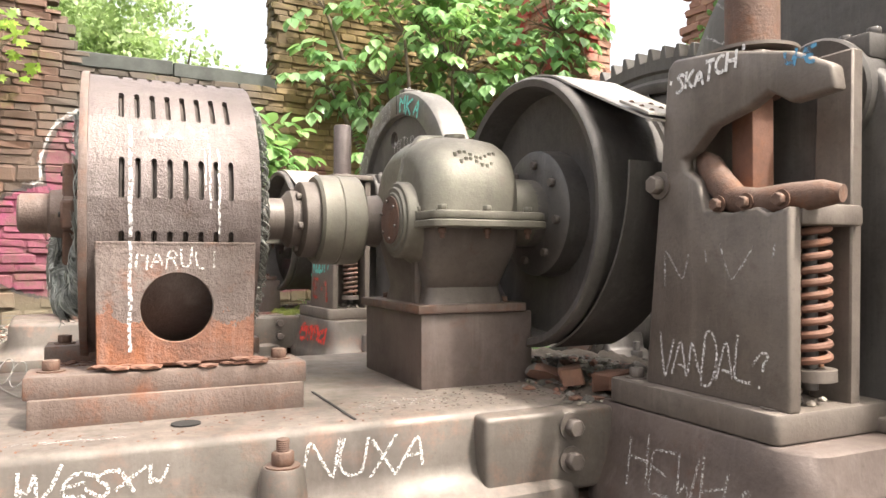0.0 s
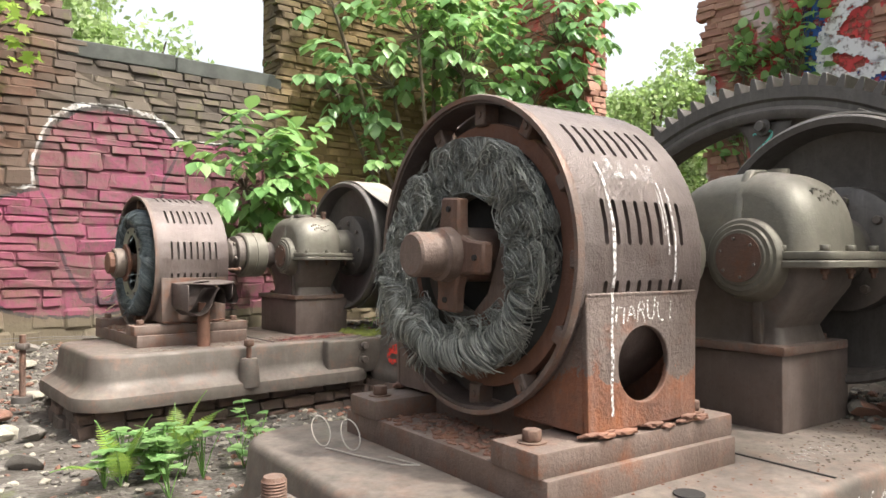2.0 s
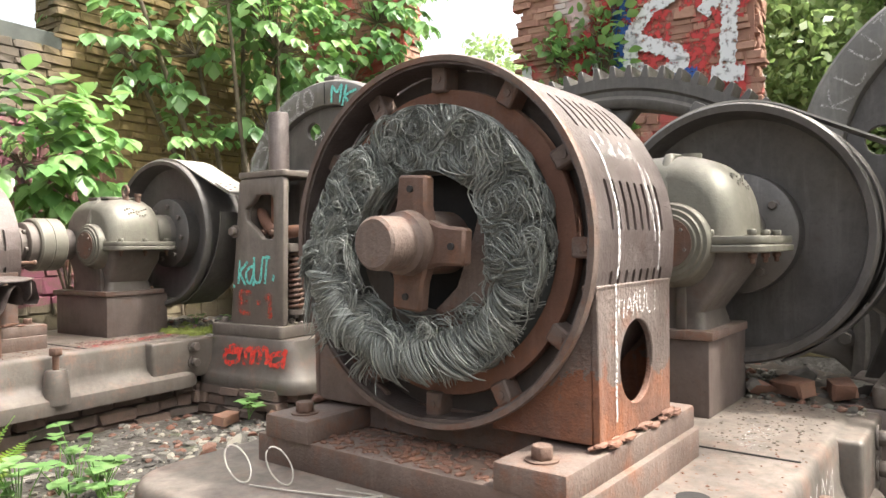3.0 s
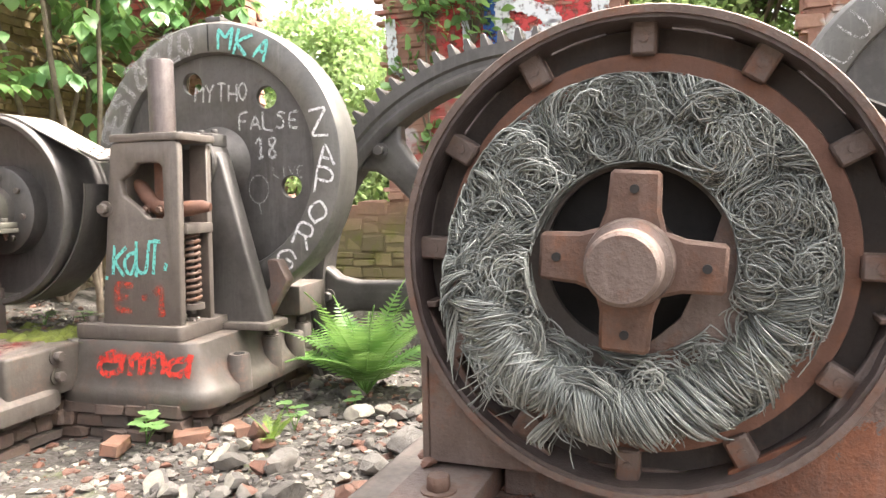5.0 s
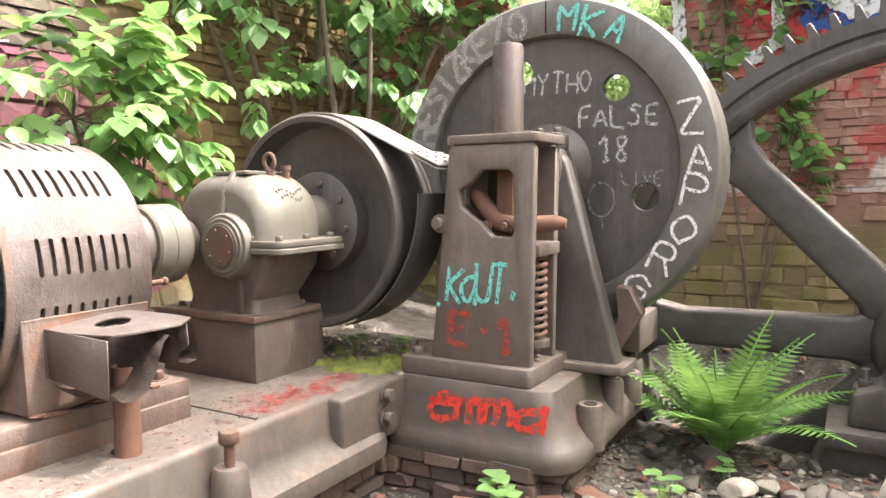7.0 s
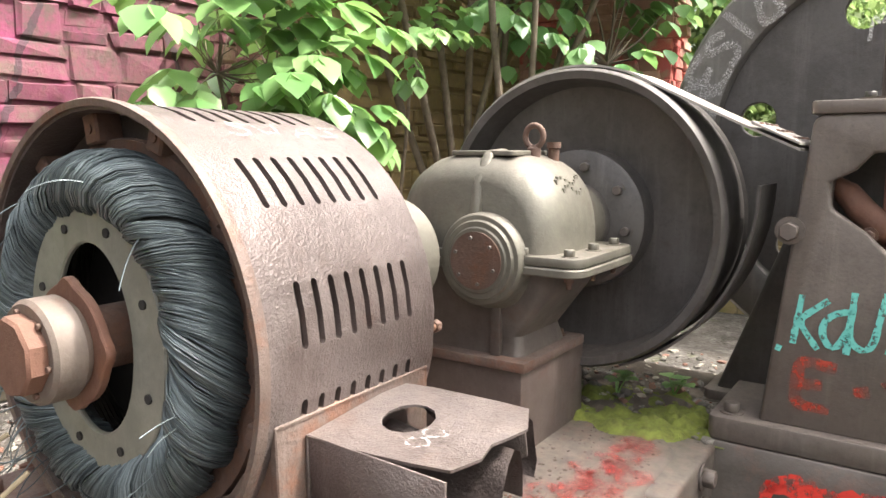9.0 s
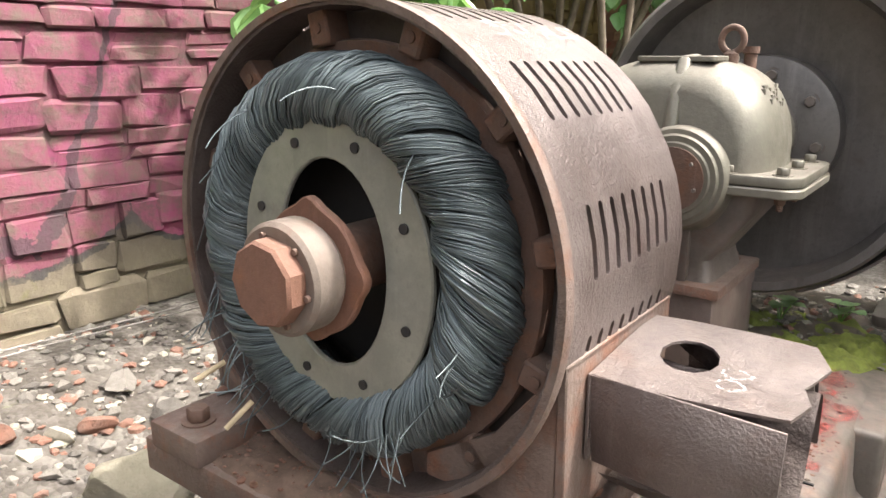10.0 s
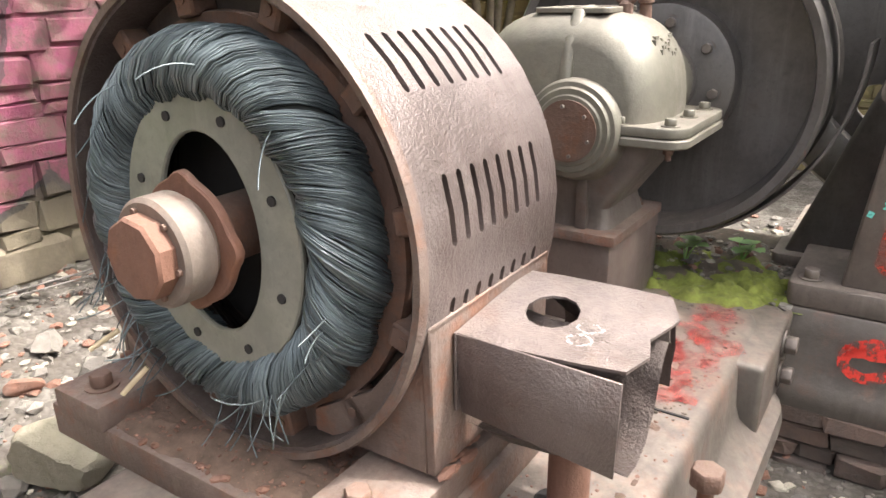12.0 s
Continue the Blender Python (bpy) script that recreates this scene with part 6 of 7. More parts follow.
wall_n = wall_core("wall_north", [(-6.0, -0.4), (6.98, -0.4), (6.98, 6.35), (2.84, 6.35), (2.84, 3.90), (0.30, 3.90), (-0.05, 4.4), (-0.10, 5.85), (-6.0, 5.85)], "y", WALL_Q - 0.071, WALL_Q + 0.50, "ruined masonry wall of brick and stone with pink graffiti", M_WALL)
sz_n = lambda z: (0.20, 0.34) if z < 1.3 else (0.145, 0.33) if z < 2.7 else (0.095, 0.29)
cells = courses(-6.0, 6.95, 0.3, prof_top, rw, sz_n, WALL_Q)
cells += courses(WALL_Q - 0.05, WALL_Q + 0.48, 4.08, lambda s: 6.3, rw, sz_n, 2.905, True, 0.14, 0.015)
cells.sort(key=lambda q: abs(q[0][0] - 1.2) + 0.5 * abs(q[0][2] - 1.6))
masonry(wall_n, M_WALL, cells, lambda c: -0.9 < c[0] < 3.2, TW)

# slate coping in two slabs
for a, e, tilt in ((0.22, 1.42, 0.012), (1.43, 2.82, -0.006)):
    b = box(a, e, WALL_Q - 0.10, WALL_Q + 0.52, 3.91, 4.10, 0.012, 1)
    bmesh.ops.subdivide_edges(b, edges=[x for x in b.edges if x.calc_length() > 0.3], cuts=9, use_grid_fill=True)
    for v in b.verts:
        v.co += Vector((0, 0.02, 0.014)) * noise.noise(v.co * 3.1) + Vector((0, 0, tilt * (v.co.x - a)))
    cp = new("coping_slab", finish(b, "coping_slab", M_COPING, 30))
    cp.matrix_world = TW
    tagged(cp, "dark slate coping slab on the low wall", "coping", "coping slabs", "structure")

# side wall with the window gaps
SIDE_S = 7.0
side_top = lambda q: 6.6 if (-4.1 < q < -1.2) or q < -5.95 or q > 0.78 else 1.75 + 0.15 * math.sin(3 * q)
wall_e = wall_core("wall_east", [(-12.0, -0.4), (3.0, -0.4), (3.0, 6.5), (0.80, 6.5), (0.80, 1.72), (-1.22, 1.72), (-1.22, 6.5), (-4.08, 6.5), (-4.08, 1.72), (-5.97, 1.72), (-5.97, 6.5), (-12.0, 6.5)], "x", SIDE_S - 0.071, SIDE_S + 0.45, "brick pier wall with window gaps, graffiti and climbing vines", M_SIDE)
sz_e = lambda z: (0.20, 0.33) if z < 1.7 else (0.088, 0.24)
cells = courses(-9.0, 2.6, 0.2, side_top, rw, sz_e, SIDE_S, True, 0.14, 0.022)
cells += courses(6.96, 7.43, 1.74, lambda s: 6.4, rw, sz_e, 0.85, False, 0.14, 0.03)
cells += courses(6.96, 7.43, 1.74, lambda s: 6.4, rw, sz_e, -4.03, False, 0.14, 0.03)
cells.sort(key=lambda q: abs(q[0][1] + 2.8) + abs(q[0][2] - 3.0))
masonry(wall_e, M_SIDE, cells, lambda c: -4.1 < c[1] < -1.2, TW)

# painted number and colour fields on the brick pier
OFF[wall_e.name] = Vector((0, 0, 0))
pier = lambda s, t: Vector((SIDE_S - 0.112, -s, t))
M_BLUEW = chalk("blue_wall_paint", (0.03, 0.09, 0.30), 0.60, 12)
M_REDW = chalk("red_wall_paint", (0.45, 0.05, 0.05), 0.56, 9)
M_WHITEW = chalk("white_wall_paint", (0.62, 0.62, 0.64), 0.62, 14)
graffiti("red_field", wall_e, lettering("OZ", lambda s, t: pier(s, t) + Vector((0.012, 0, 0)), 2.2, 3.5, 0.8, 1.1, 0.42, 3, 0, 0.1, 1.25), M_REDW, "red sprayed field")
graffiti("blue_field", wall_e, lettering("L", lambda s, t: pier(s, t) + Vector((0.006, 0, 0)), 2.62, 3.60, 0.85, 1.2, 0.24, 4), M_BLUEW, "blue sprayed shadow of the number")
graffiti("white_number", wall_e, lettering("61", pier, 2.66, 3.58, 0.66, 1.0, 0.18, 5, 0.1, 0.04, 1.22), M_WHITEW, "white sprayed number")
graffiti("white_swirl", wall_e, lettering("U", pier, 1.28, 3.25, 0.95, 0.75, 0.13, 6, 0.0, 0.05), M_WHITEW, "white sprayed curve")

# closing walls far behind the camera and to the sides
for name, outline, axis, d0, d1 in (("wall_west", [(-7.5, -0.4), (3.1, -0.4), (3.1, 3.2), (-7.5, 3.2)], "x", -6.4, -6.0),):
    wc = wall_core(name, outline, axis, d0, d1, "plain low ruined wall closing the yard")

# ---- masonry footings under the beds ----
def footing(T, tag_):
    back = 0.72 if tag_ == "A" else 0.26
    ft = new("footing", finish(box(-0.30, 3.5, -0.78, back, -0.35, 0.598, 0.01, 1), "footing", M_MORTAR, 0))
    ft.matrix_world = T
    tagged(ft, "dark brick and stone footing under the machine bed", "footing", "footings", "structure")
    merge_b = box(2.02, 3.5, -1.72, -0.70, -0.35, 0.583, 0.01, 1)
    f2 = new("footing_pier", finish(merge_b, "footing_pier", M_MORTAR, 0))
    f2.parent = ft
    cells = []
    r = random.Random(4)
    for s0, s1, face in ((-0.3, 2.0, -0.80), (2.0, 3.5, -1.74)):
        cells += courses(s0, s1, 0.1, lambda s: 0.585, r, lambda z: (0.085, 0.22), face, False, 0.14, 0.03)
    cells += courses(-0.8, back - 0.02, 0.1, lambda s: 0.585, r, lambda z: (0.085, 0.22), -0.32, True, 0.14, 0.03)
    cells += courses(-1.75, -0.8, 0.1, lambda s: 0.575, r, lambda z: (0.085, 0.22), 2.0, True, 0.14, 0.04)
    masonry(ft, M_FOOTING, cells, lambda c: True, T)


def brick_mat(name, a, b_, dark, odd=None):
    m, n, l, b = mat_new(name)
    geo = n.new("ShaderNodeNewGeometry")
    info = n.new("ShaderNodeObjectInfo")
    rnd = math_node(n, l, "FRACT", math_node(n, l, "ADD", info.outputs["Random"], geo.outputs["Random Per Island"]))
    c = mix_col(n, l, rnd, a, b_)
    if odd:
        pick = math_node(n, l, "FRACT", math_node(n, l, "MULTIPLY", rnd, 7.13))
        c = mix_col(n, l, math_node(n, l, "GREATER_THAN", pick, 0.80), c, odd[0])
        c = mix_col(n, l, math_node(n, l, "LESS_THAN", pick, 0.16), c, odd[1])
    fine, rawf = noise_tex(n, l, geo.outputs["Position"], 14.0, 8, 0.7, 0.35, 0.7)
    c = mix_col(n, l, math_node(n, l, "MULTIPLY", fine, 0.6), c, dark)
    l.new(c, b.inputs["Base Color"])
    b.inputs["Roughness"].default_value = 0.92
    bump(n, l, b, rawf, 1.0, 0.018)
    return m


M_FOOTING = brick_mat("footing_brick", (0.085, 0.066, 0.055), (0.15, 0.095, 0.072), (0.06, 0.055, 0.05))
M_STONE = brick_mat("loose_stone", (0.072, 0.065, 0.058), (0.225, 0.205, 0.18), (0.09, 0.076, 0.063), ((0.20, 0.095, 0.065), (0.36, 0.33, 0.27)))
M_BRICKRED = brick_mat("loose_brick", (0.20, 0.095, 0.062), (0.26, 0.13, 0.085), (0.10, 0.075, 0.058))
M_PALE = brick_mat("pale_stone", (0.40, 0.37, 0.31), (0.44, 0.41, 0.34), (0.27, 0.235, 0.185))
M_DIRT = plain("dirt", (0.085, 0.067, 0.052), 0.95, 0.45, 12, 0, 0.01, 70)
M_MOSS = plain("moss", (0.125, 0.145, 0.026), 0.95, 0.5, 22, 0, 0.012, 120)
footing(TA, "A")
footing(TB, "B")


# ---- loose stones and rubble ----
def rock(seed, subdiv=2):
    rnd = random.Random(seed)
    b = bmesh.new()
    bmesh.ops.create_icosphere(b, subdivisions=subdiv, radius=1.0)
    planes = [(Vector((rnd.gauss(0, 1), rnd.gauss(0, 1), rnd.gauss(0, 1))).normalized(), rnd.uniform(0.42, 0.75)) for _ in range(10)]
    for v in b.verts:
        for nrm, d in planes:
            k = v.co.dot(nrm) - d
            if k > 0:
                v.co -= nrm * k
        v.co *= 1 + 0.07 * noise.noise(v.co * 3 + Vector((seed, 0, 0))) + 0.035 * noise.noise(v.co * 9 + Vector((0, seed, 0)))
    return b


ROCKS = [finish(rock(k, 3), "stone", M_STONE, 28) for k in range(6)]
ROCKPALE = finish(rock(11, 4), "stone", M_PALE, 30)
ROCKOLIVE = finish(rock(17, 4), "stone", brick_mat("olive_stone", (0.175, 0.16, 0.115), (0.215, 0.195, 0.148), (0.12, 0.105, 0.07)), 30)
BRICKMESH = finish(stone_unit(3), "brick", M_BRICKRED, 30)


def stone(x, y, size, seed, me=None, label="rough grey-brown stone lying on the ground", sink=0.25, cat="stone", T=None, z=None, name="stone"):
    rnd = random.Random(seed)
    if T is not None:
        p = T @ Vector((x, y, 0))
        x, y = p.x, p.y
    ob = new(name, me or ROCKS[seed % 6])
    ob.matrix_world = Matrix.Translation((x, y, (ground_z(x, y) if z is None else z) + size[2] * (1 - sink))) @ Matrix.Rotation(rnd.uniform(0, 6.28), 4, "Z") @ Matrix.Rotation(rnd.uniform(-0.2, 0.2), 4, "X") @ Matrix.Diagonal((*size, 1))
    return tagged(ob, label, cat, "loose stones" if cat == "stone" else "loose bricks")


stone(0.26, 4.95, (0.27, 0.21, 0.25), 2, ROCKPALE, "large pale cream stone block on the rubble", 0.2)
stone(-0.28, 4.86, (0.20, 0.16, 0.09), 3, None, "flat brownish stone slab in the rubble", 0.2)
stone(-3.84, 7.72, (0.21, 0.17, 0.17), 5, ROCKOLIVE, "big olive-grey stone beside the motor", 0.25)
stone(0.20, 5.95, (0.14, 0.10, 0.07), 8)
stone(-0.02, 5.62, (0.11, 0.09, 0.06), 9)
rs = random.Random(77)
for k in range(70):
    x, y = rs.uniform(-1.6, 1.4), rs.uniform(4.3, 6.3)
    p = TB.inverted() @ Vector((x, y, 0))
    if p.y > -1.95 and p.x > -0.6 or (p.x > 3.4 and p.y > -4.6):
        continue
    s = rs.uniform(0.035, 0.10)
    stone(x, y, (s, s * 0.8, s * 0.55), k)
for k in range(60):
    p = TW @ Vector((rs.uniform(-2.6, 0.9), rs.uniform(0.9, 2.45), 0))
    s = rs.uniform(0.04, 0.12)
    stone(p.x, p.y, (s, s * 0.8, s * 0.5), k + 100)
for k in range(30):
    p = TW @ Vector((rs.uniform(-2.8, -0.6), rs.uniform(-1.8, 0.9), 0))
    s = rs.uniform(0.06, 0.17)
    stone(p.x, p.y, (s, s * 0.8, s * 0.45), k + 200)
for k in range(34):
    p = TW @ Vector((rs.uniform(0.7, 3.2), rs.uniform(-3.0, -1.95), 0))
    s = rs.uniform(0.05, 0.13)
    stone(p.x, p.y, (s, s * 0.75, s * 0.5), k + 300)
for x, y, s in ((-1.36, 6.10, 1), (-1.00, 5.93, 2), (-0.75, 5.85, 3)):
    stone(x, y, (0.19, 0.11, 0.065), s, BRICKMESH, "loose red-brown brick on the footing ledge", 0.4, "brick", None, 0.42, "brick")
for u, v, s in ((2.05, -0.62, 4), (2.12, -0.80, 5)):
    stone(u, v, (0.16, 0.10, 0.07), s, BRICKMESH, "broken orange brick beside the drum", 0.4, "brick", TA, 0.97, "brick")
for k, (u, v) in enumerate(((2.0, -0.5), (2.25, -0.85), (2.4, -0.6))):
    stone(u, v, (0.09, 0.07, 0.05), k + 40, None, "rough grey stone beside the brake drum", 0.3, "stone", TA, 0.97)


def pebbles(name, label, n, place, lo, hi, seed, mat=None):
    rnd = random.Random(seed)
    V, F = [], []
    shapes = []
    for k in range(5):
        b = rock(k + 30, 1)
        b.verts.index_update()
        shapes.append((np.array([v.co[:] for v in b.verts]), [[v.index for v in f.verts] for f in b.faces]))
        b.free()
    for i in range(n):
        x, y, z = place(rnd)
        s = lo + (hi - lo) * rnd.random() ** 2.5
        vs, fs = shapes[i % 5]
        a = rnd.uniform(0, 6.28)
        sc = vs * np.array([s, s * rnd.uniform(0.6, 1), s * rnd.uniform(0.35, 0.7)])
        p = np.stack([sc[:, 0] * math.cos(a) - sc[:, 1] * math.sin(a), sc[:, 0] * math.sin(a) + sc[:, 1] * math.cos(a), sc[:, 2]], 1) + np.array([x, y, z + s * 0.12])
        k = len(V)
        V += p.tolist()
        F += [[j + k for j in f] for f in fs]
    ob = new(name, raw_mesh(name, V, F, mat or M_STONE, False))
    return tagged(ob, label, "gravel", kind="stuff")


def on_ground(T, s0, s1, q0, q1):
    def f(rnd):
        p = T @ Vector((rnd.uniform(s0, s1), rnd.uniform(q0, q1), 0))
        return p.x, p.y, ground_z(p.x, p.y)
    return f


def on_deck(T, u0, u1, v0, v1, z, hump=0.05):
    def f(rnd):
        a, c = rnd.random(), rnd.random()
        p = T @ Vector((u0 + (u1 - u0) * a, v0 + (v1 - v0) * c, z))
        return p.x, p.y, p.z + hump * math.sin(a * 3.1) * math.sin(c * 3.1)
    return f


pebbles("gravel", "pale limestone and brick gravel behind the motor", 3600, on_ground(TW, -2.8, 1.2, 0.75, 2.55), 0.012, 0.06, 1)
pebbles("gravel", "mixed grey rubble and gravel round the fern", 2600, on_ground(TW, 0.9, 3.5, -4.4, -1.6), 0.012, 0.06, 2)
pebbles("gravel", "grey and brown rubble before the pedestal", 2200, on_ground(TW, 0.2, 2.6, -3.4, -0.9), 0.010, 0.055, 12)
pebbles("gravel", "dusty rubble in the hollow behind the gear wheel", 1500, on_ground(TW, 4.4, 6.8, -4.6, -0.9), 0.012, 0.07, 13)
pebbles("gravel", "dusty rubble behind the brake drum", 1800, on_ground(TW, 1.9, 5.2, -0.8, 2.4), 0.010, 0.06, 14)
pebbles("gravel", "mixed rubble beside the beds", 1700, on_ground(TW, -2.6, 0.6, -2.6, 0.9), 0.012, 0.05, 3)
pebbles("gravel", "small stones and dirt on the bed by the drum", 700, on_deck(TB, 1.95, 2.75, -0.95, 0.3, 0.955), 0.008, 0.04, 4)
pebbles("gravel", "small stones and dirt on the bed by the drum", 800, on_deck(TA, 1.85, 2.75, -0.92, 0.3, 0.955), 0.008, 0.04, 5)

pebbles("rust_debris", "red-brown crumbs of rust and dirt on the bed", 900, on_deck(TB, 0.0, 1.35, -0.86, -0.50, BED_TOP - 0.002, 0.0), 0.002, 0.011, 6, M_RUSTRED)
pebbles("rust_debris", "red-brown crumbs of rust and dirt on the bed", 420, on_deck(TA, 0.0, 1.45, -0.86, -0.57, BED_TOP - 0.002, 0.0), 0.002, 0.010, 7, M_RUSTRED)
pebbles("rust_debris", "red-brown crumbs of rust on the motor's base plate", 900, on_deck(TB, 0.06, 0.5, -0.33, 0.55, 1.072, 0.012), 0.002, 0.010, 8, M_RUSTRED)
pebbles("rust_debris", "red-brown crumbs of rust on the motor's base plate", 900, on_deck(TA, 0.06, 0.5, -0.33, 0.55, 1.052, 0.012), 0.002, 0.012, 9, M_RUSTRED)
pebbles("dirt_debris", "dark crumbs of dirt and leaf litter on the bed", 700, on_deck(TA, 1.1, 2.0, -0.84, -0.46, BED_TOP - 0.002, 0.0), 0.002, 0.012, 10, M_DIRT)
pebbles("dirt_debris", "dark crumbs of dirt and leaf litter on the bed", 700, on_deck(TB, 1.0, 2.0, -0.84, -0.46, BED_TOP - 0.002, 0.0), 0.002, 0.012, 11, M_DIRT)


def mound(T, u0, u1, v0, v1, z, h, mat, name, label, seed):
    b = bmesh.new()
    nu, nv = 46, 40
    grid = []
    for i in range(nu):
        row = []
        for j in range(nv):
            a, c = i / (nu - 1) * 2 - 1, j / (nv - 1) * 2 - 1
            u, v = u0 + (u1 - u0) * (a + 1) / 2, v0 + (v1 - v0) * (c + 1) / 2
            edge = max(0.0, 1 - (a * a) ** 1.5 - (c * c) ** 1.5 + 0.25 * noise.noise((a * 3, c * 3, seed)))
            lump = 0.6 + 0.5 * noise.noise((u * 9, v * 9, seed)) + 0.35 * noise.noise((u * 30, v * 30, seed))
            row.append(b.verts.new((u, v, z - 0.024 + (h + 0.012) * min(1, edge * 1.6) * lump)))
        grid.append(row)
    for i in range(nu - 1):
        for j in range(nv - 1):
            b.faces.new((grid[i][j], grid[i + 1][j], grid[i + 1][j + 1], grid[i][j + 1]))
    ob = new(name, finish(b, name, mat, 60))
    ob.matrix_world = T
    return tagged(ob, label, name, kind="stuff")


mound(TB, 1.9, 2.9, -0.95, 0.5, BED_TOP, 0.05, M_DIRT, "dirt", "dark dirt heaped on the bed under the drum", 3)
mound(TA, 1.9, 2.9, -0.95, 0.5, BED_TOP, 0.06, M_DIRT, "dirt", "dark dirt and leaf litter under the drum", 4)
mound(TB, 1.80, 2.45, -0.92, -0.30, BED_TOP, 0.055, M_MOSS, "moss", "bright green moss cushion at the bed's corner", 5)
M_RUSTDIRT = plain("rust_dirt", (0.110, 0.072, 0.053), 0.95, 0.4, 16, 0, 0.006, 110)
mound(TB, 0.28, 1.05, -0.87, -0.54, BED_TOP, 0.016, M_RUSTDIRT, "rust_dirt", "red-brown rust dirt spread on the bed", 8)
mound(TB, 0.06, 0.30, -0.34, 0.50, 1.075, 0.022, M_RUSTDIRT, "rust_dirt", "red-brown rust dirt under the open winding", 9)
mound(TA, 0.06, 0.32, -0.34, 0.50, 1.056, 0.022, M_RUSTDIRT, "rust_dirt", "red-brown rust dirt under the open winding", 10)
mound(TB, 1.98, 2.25, -1.0, -0.72, BED_TOP, 0.06, M_MOSS, "moss", "bright green moss cushion at the bed's corner", 6)

# ---- standing anchor bolts and wire scraps ----
def anchor(x, y, h, r, z0, label, nut_at):
    ob = thing("anchor_bolt", Matrix(), (x, y, z0), label, "anchor bolt", "anchor bolts")
    prof = [(0.0005, z0)]
    k = int(h / 0.008)
    for i in range(k):
        prof += [(r, z0 + i * 0.008), (r * 0.90, z0 + i * 0.008 + 0.004)]
    prof += [(r * 0.8, z0 + h), (0.0005, z0 + h)]
    part("rod", lathe(prof, (x, y), "z", 18, False), M_RUSTY, ob, "threaded rusty rod")
    nut = prism([circle((x, y), r * 2.2, 6)], "z", z0 + nut_at, z0 + nut_at + r * 1.9, r * 0.15, 1)
    part("nut", nut, M_GREYDK, ob, "big hexagon nut")
    part("washer", lathe([(0.0005, z0 - 0.03), (r * 3.2, z0 - 0.03), (r * 3.0, z0 + 0.02), (0.0005, z0 + 0.02)], (x, y), "z", 24, False), M_DARK, ob)


anchor(-2.02, 2.28, 0.26, 0.034, 0.84, "big rusty anchor bolt with hexagon nut standing beside the bed", 0.13)
anchor(-4.25, 6.75, 0.52, 0.026, 0.52, "rusty anchor bolt standing up from the rubble", 0.40)
wr = thing("bent_wire", TA, (-0.05, 0.45, BED_TOP), "bent pale wire scrap with two loops on the bed", "wire")
for k, (cu, cv) in enumerate(((-0.12, 0.48), (-0.06, 0.36))):
    part("loop", tube([(cu + 0.03 * math.sin(a), cv + 0.05 * math.cos(a), BED_TOP + 0.05 + 0.046 * math.sin(a * 1.0 + 1.2)) for a in np.linspace(0, 6.1, 26)], 0.0028, 5), M_BAND, wr)
part("strand", tube([(-0.14, 0.40, BED_TOP + 0.006), (-0.10, 0.25, BED_TOP + 0.006), (-0.03, 0.05, BED_TOP + 0.007), (0.02, 0.02, BED_TOP + 0.006), (-0.02, 0.16, BED_TOP + 0.008)], 0.0028, 5), M_BAND, wr)
cab = new("old_cable")
cab.matrix_world = TW
OFF[cab.name] = Vector((0, 0, 0))
tagged(cab, "thin grey cable lying along the foot of the wall", "cable")
for k in range(2):
    part("strand", tube([(-3 + 0.5 * i, 2.35 - 0.03 * i + 0.02 * k + 0.03 * math.sin(i + k), 0.80 + 0.02 * math.sin(i * 1.3 + k) + 0.03 * k) for i in range(10)], 0.004, 6), M_DARK, cab)

# ---- plants ----
M_LEAF = leaf_mat("shrub_leaf", (0.12, 0.26, 0.080), (0.26, 0.42, 0.16), 0.42)
M_LEAFDK = leaf_mat("climber_leaf", (0.11, 0.25, 0.090), (0.25, 0.41, 0.18), 0.46)
M_MAPLE = leaf_mat("maple_leaf", (0.15, 0.26, 0.03), (0.27, 0.38, 0.05), 0.5)
M_FERN = leaf_mat("fern_leaf", (0.10, 0.23, 0.055), (0.20, 0.36, 0.10), 0.40)
M_FAR = leaf_mat("tree_leaf", (0.20, 0.29, 0.11), (0.38, 0.47, 0.23), 0.50)
M_BARK = plain("bark", (0.135, 0.105, 0.075), 0.9, 0.4, 9, 0, 0.008, 45)
LEAF_V = np.array([1.65, 1.0, 1.6]) * np.array([(0, 0, 0), (-0.17, 0.22, 0.045), (-0.235, 0.48, 0.055), (-0.14, 0.78, 0.02), (0, 1.0, -0.06), (0.14, 0.78, 0.02), (0.235, 0.48, 0.055), (0.17, 0.22, 0.045), (0, 0.3, 0.0), (0, 0.65, -0.01)])
LEAF_F = [(0, 8, 1), (1, 8, 9, 2), (2, 9, 3), (3, 9, 4), (0, 7, 8), (7, 6, 9, 8), (6, 5, 9), (5, 4, 9)]
MAPLE_V = np.array([(0, 0, 0), (-0.35, 0.05, 0.02), (-0.22, 0.25, 0.02), (-0.55, 0.42, -0.02), (-0.25, 0.52, 0.02), (-0.30, 0.75, 0), (-0.10, 0.68, 0.02), (0, 1.0, -0.05), (0.10, 0.68, 0.02), (0.30, 0.75, 0), (0.25, 0.52, 0.02), (0.55, 0.42, -0.02), (0.22, 0.25, 0.02), (0.35, 0.05, 0.02), (0, 0.42, -0.02)])
MAPLE_F = [(14, k, k + 1) for k in range(0, 13)] + [(14, 13, 0)]
FAR_V = np.array([(0, 0, 0), (-0.3, 0.5, 0.06), (0, 1.0, -0.05), (0.3, 0.5, 0.06)])
FAR_F = [(0, 3, 2, 1)]


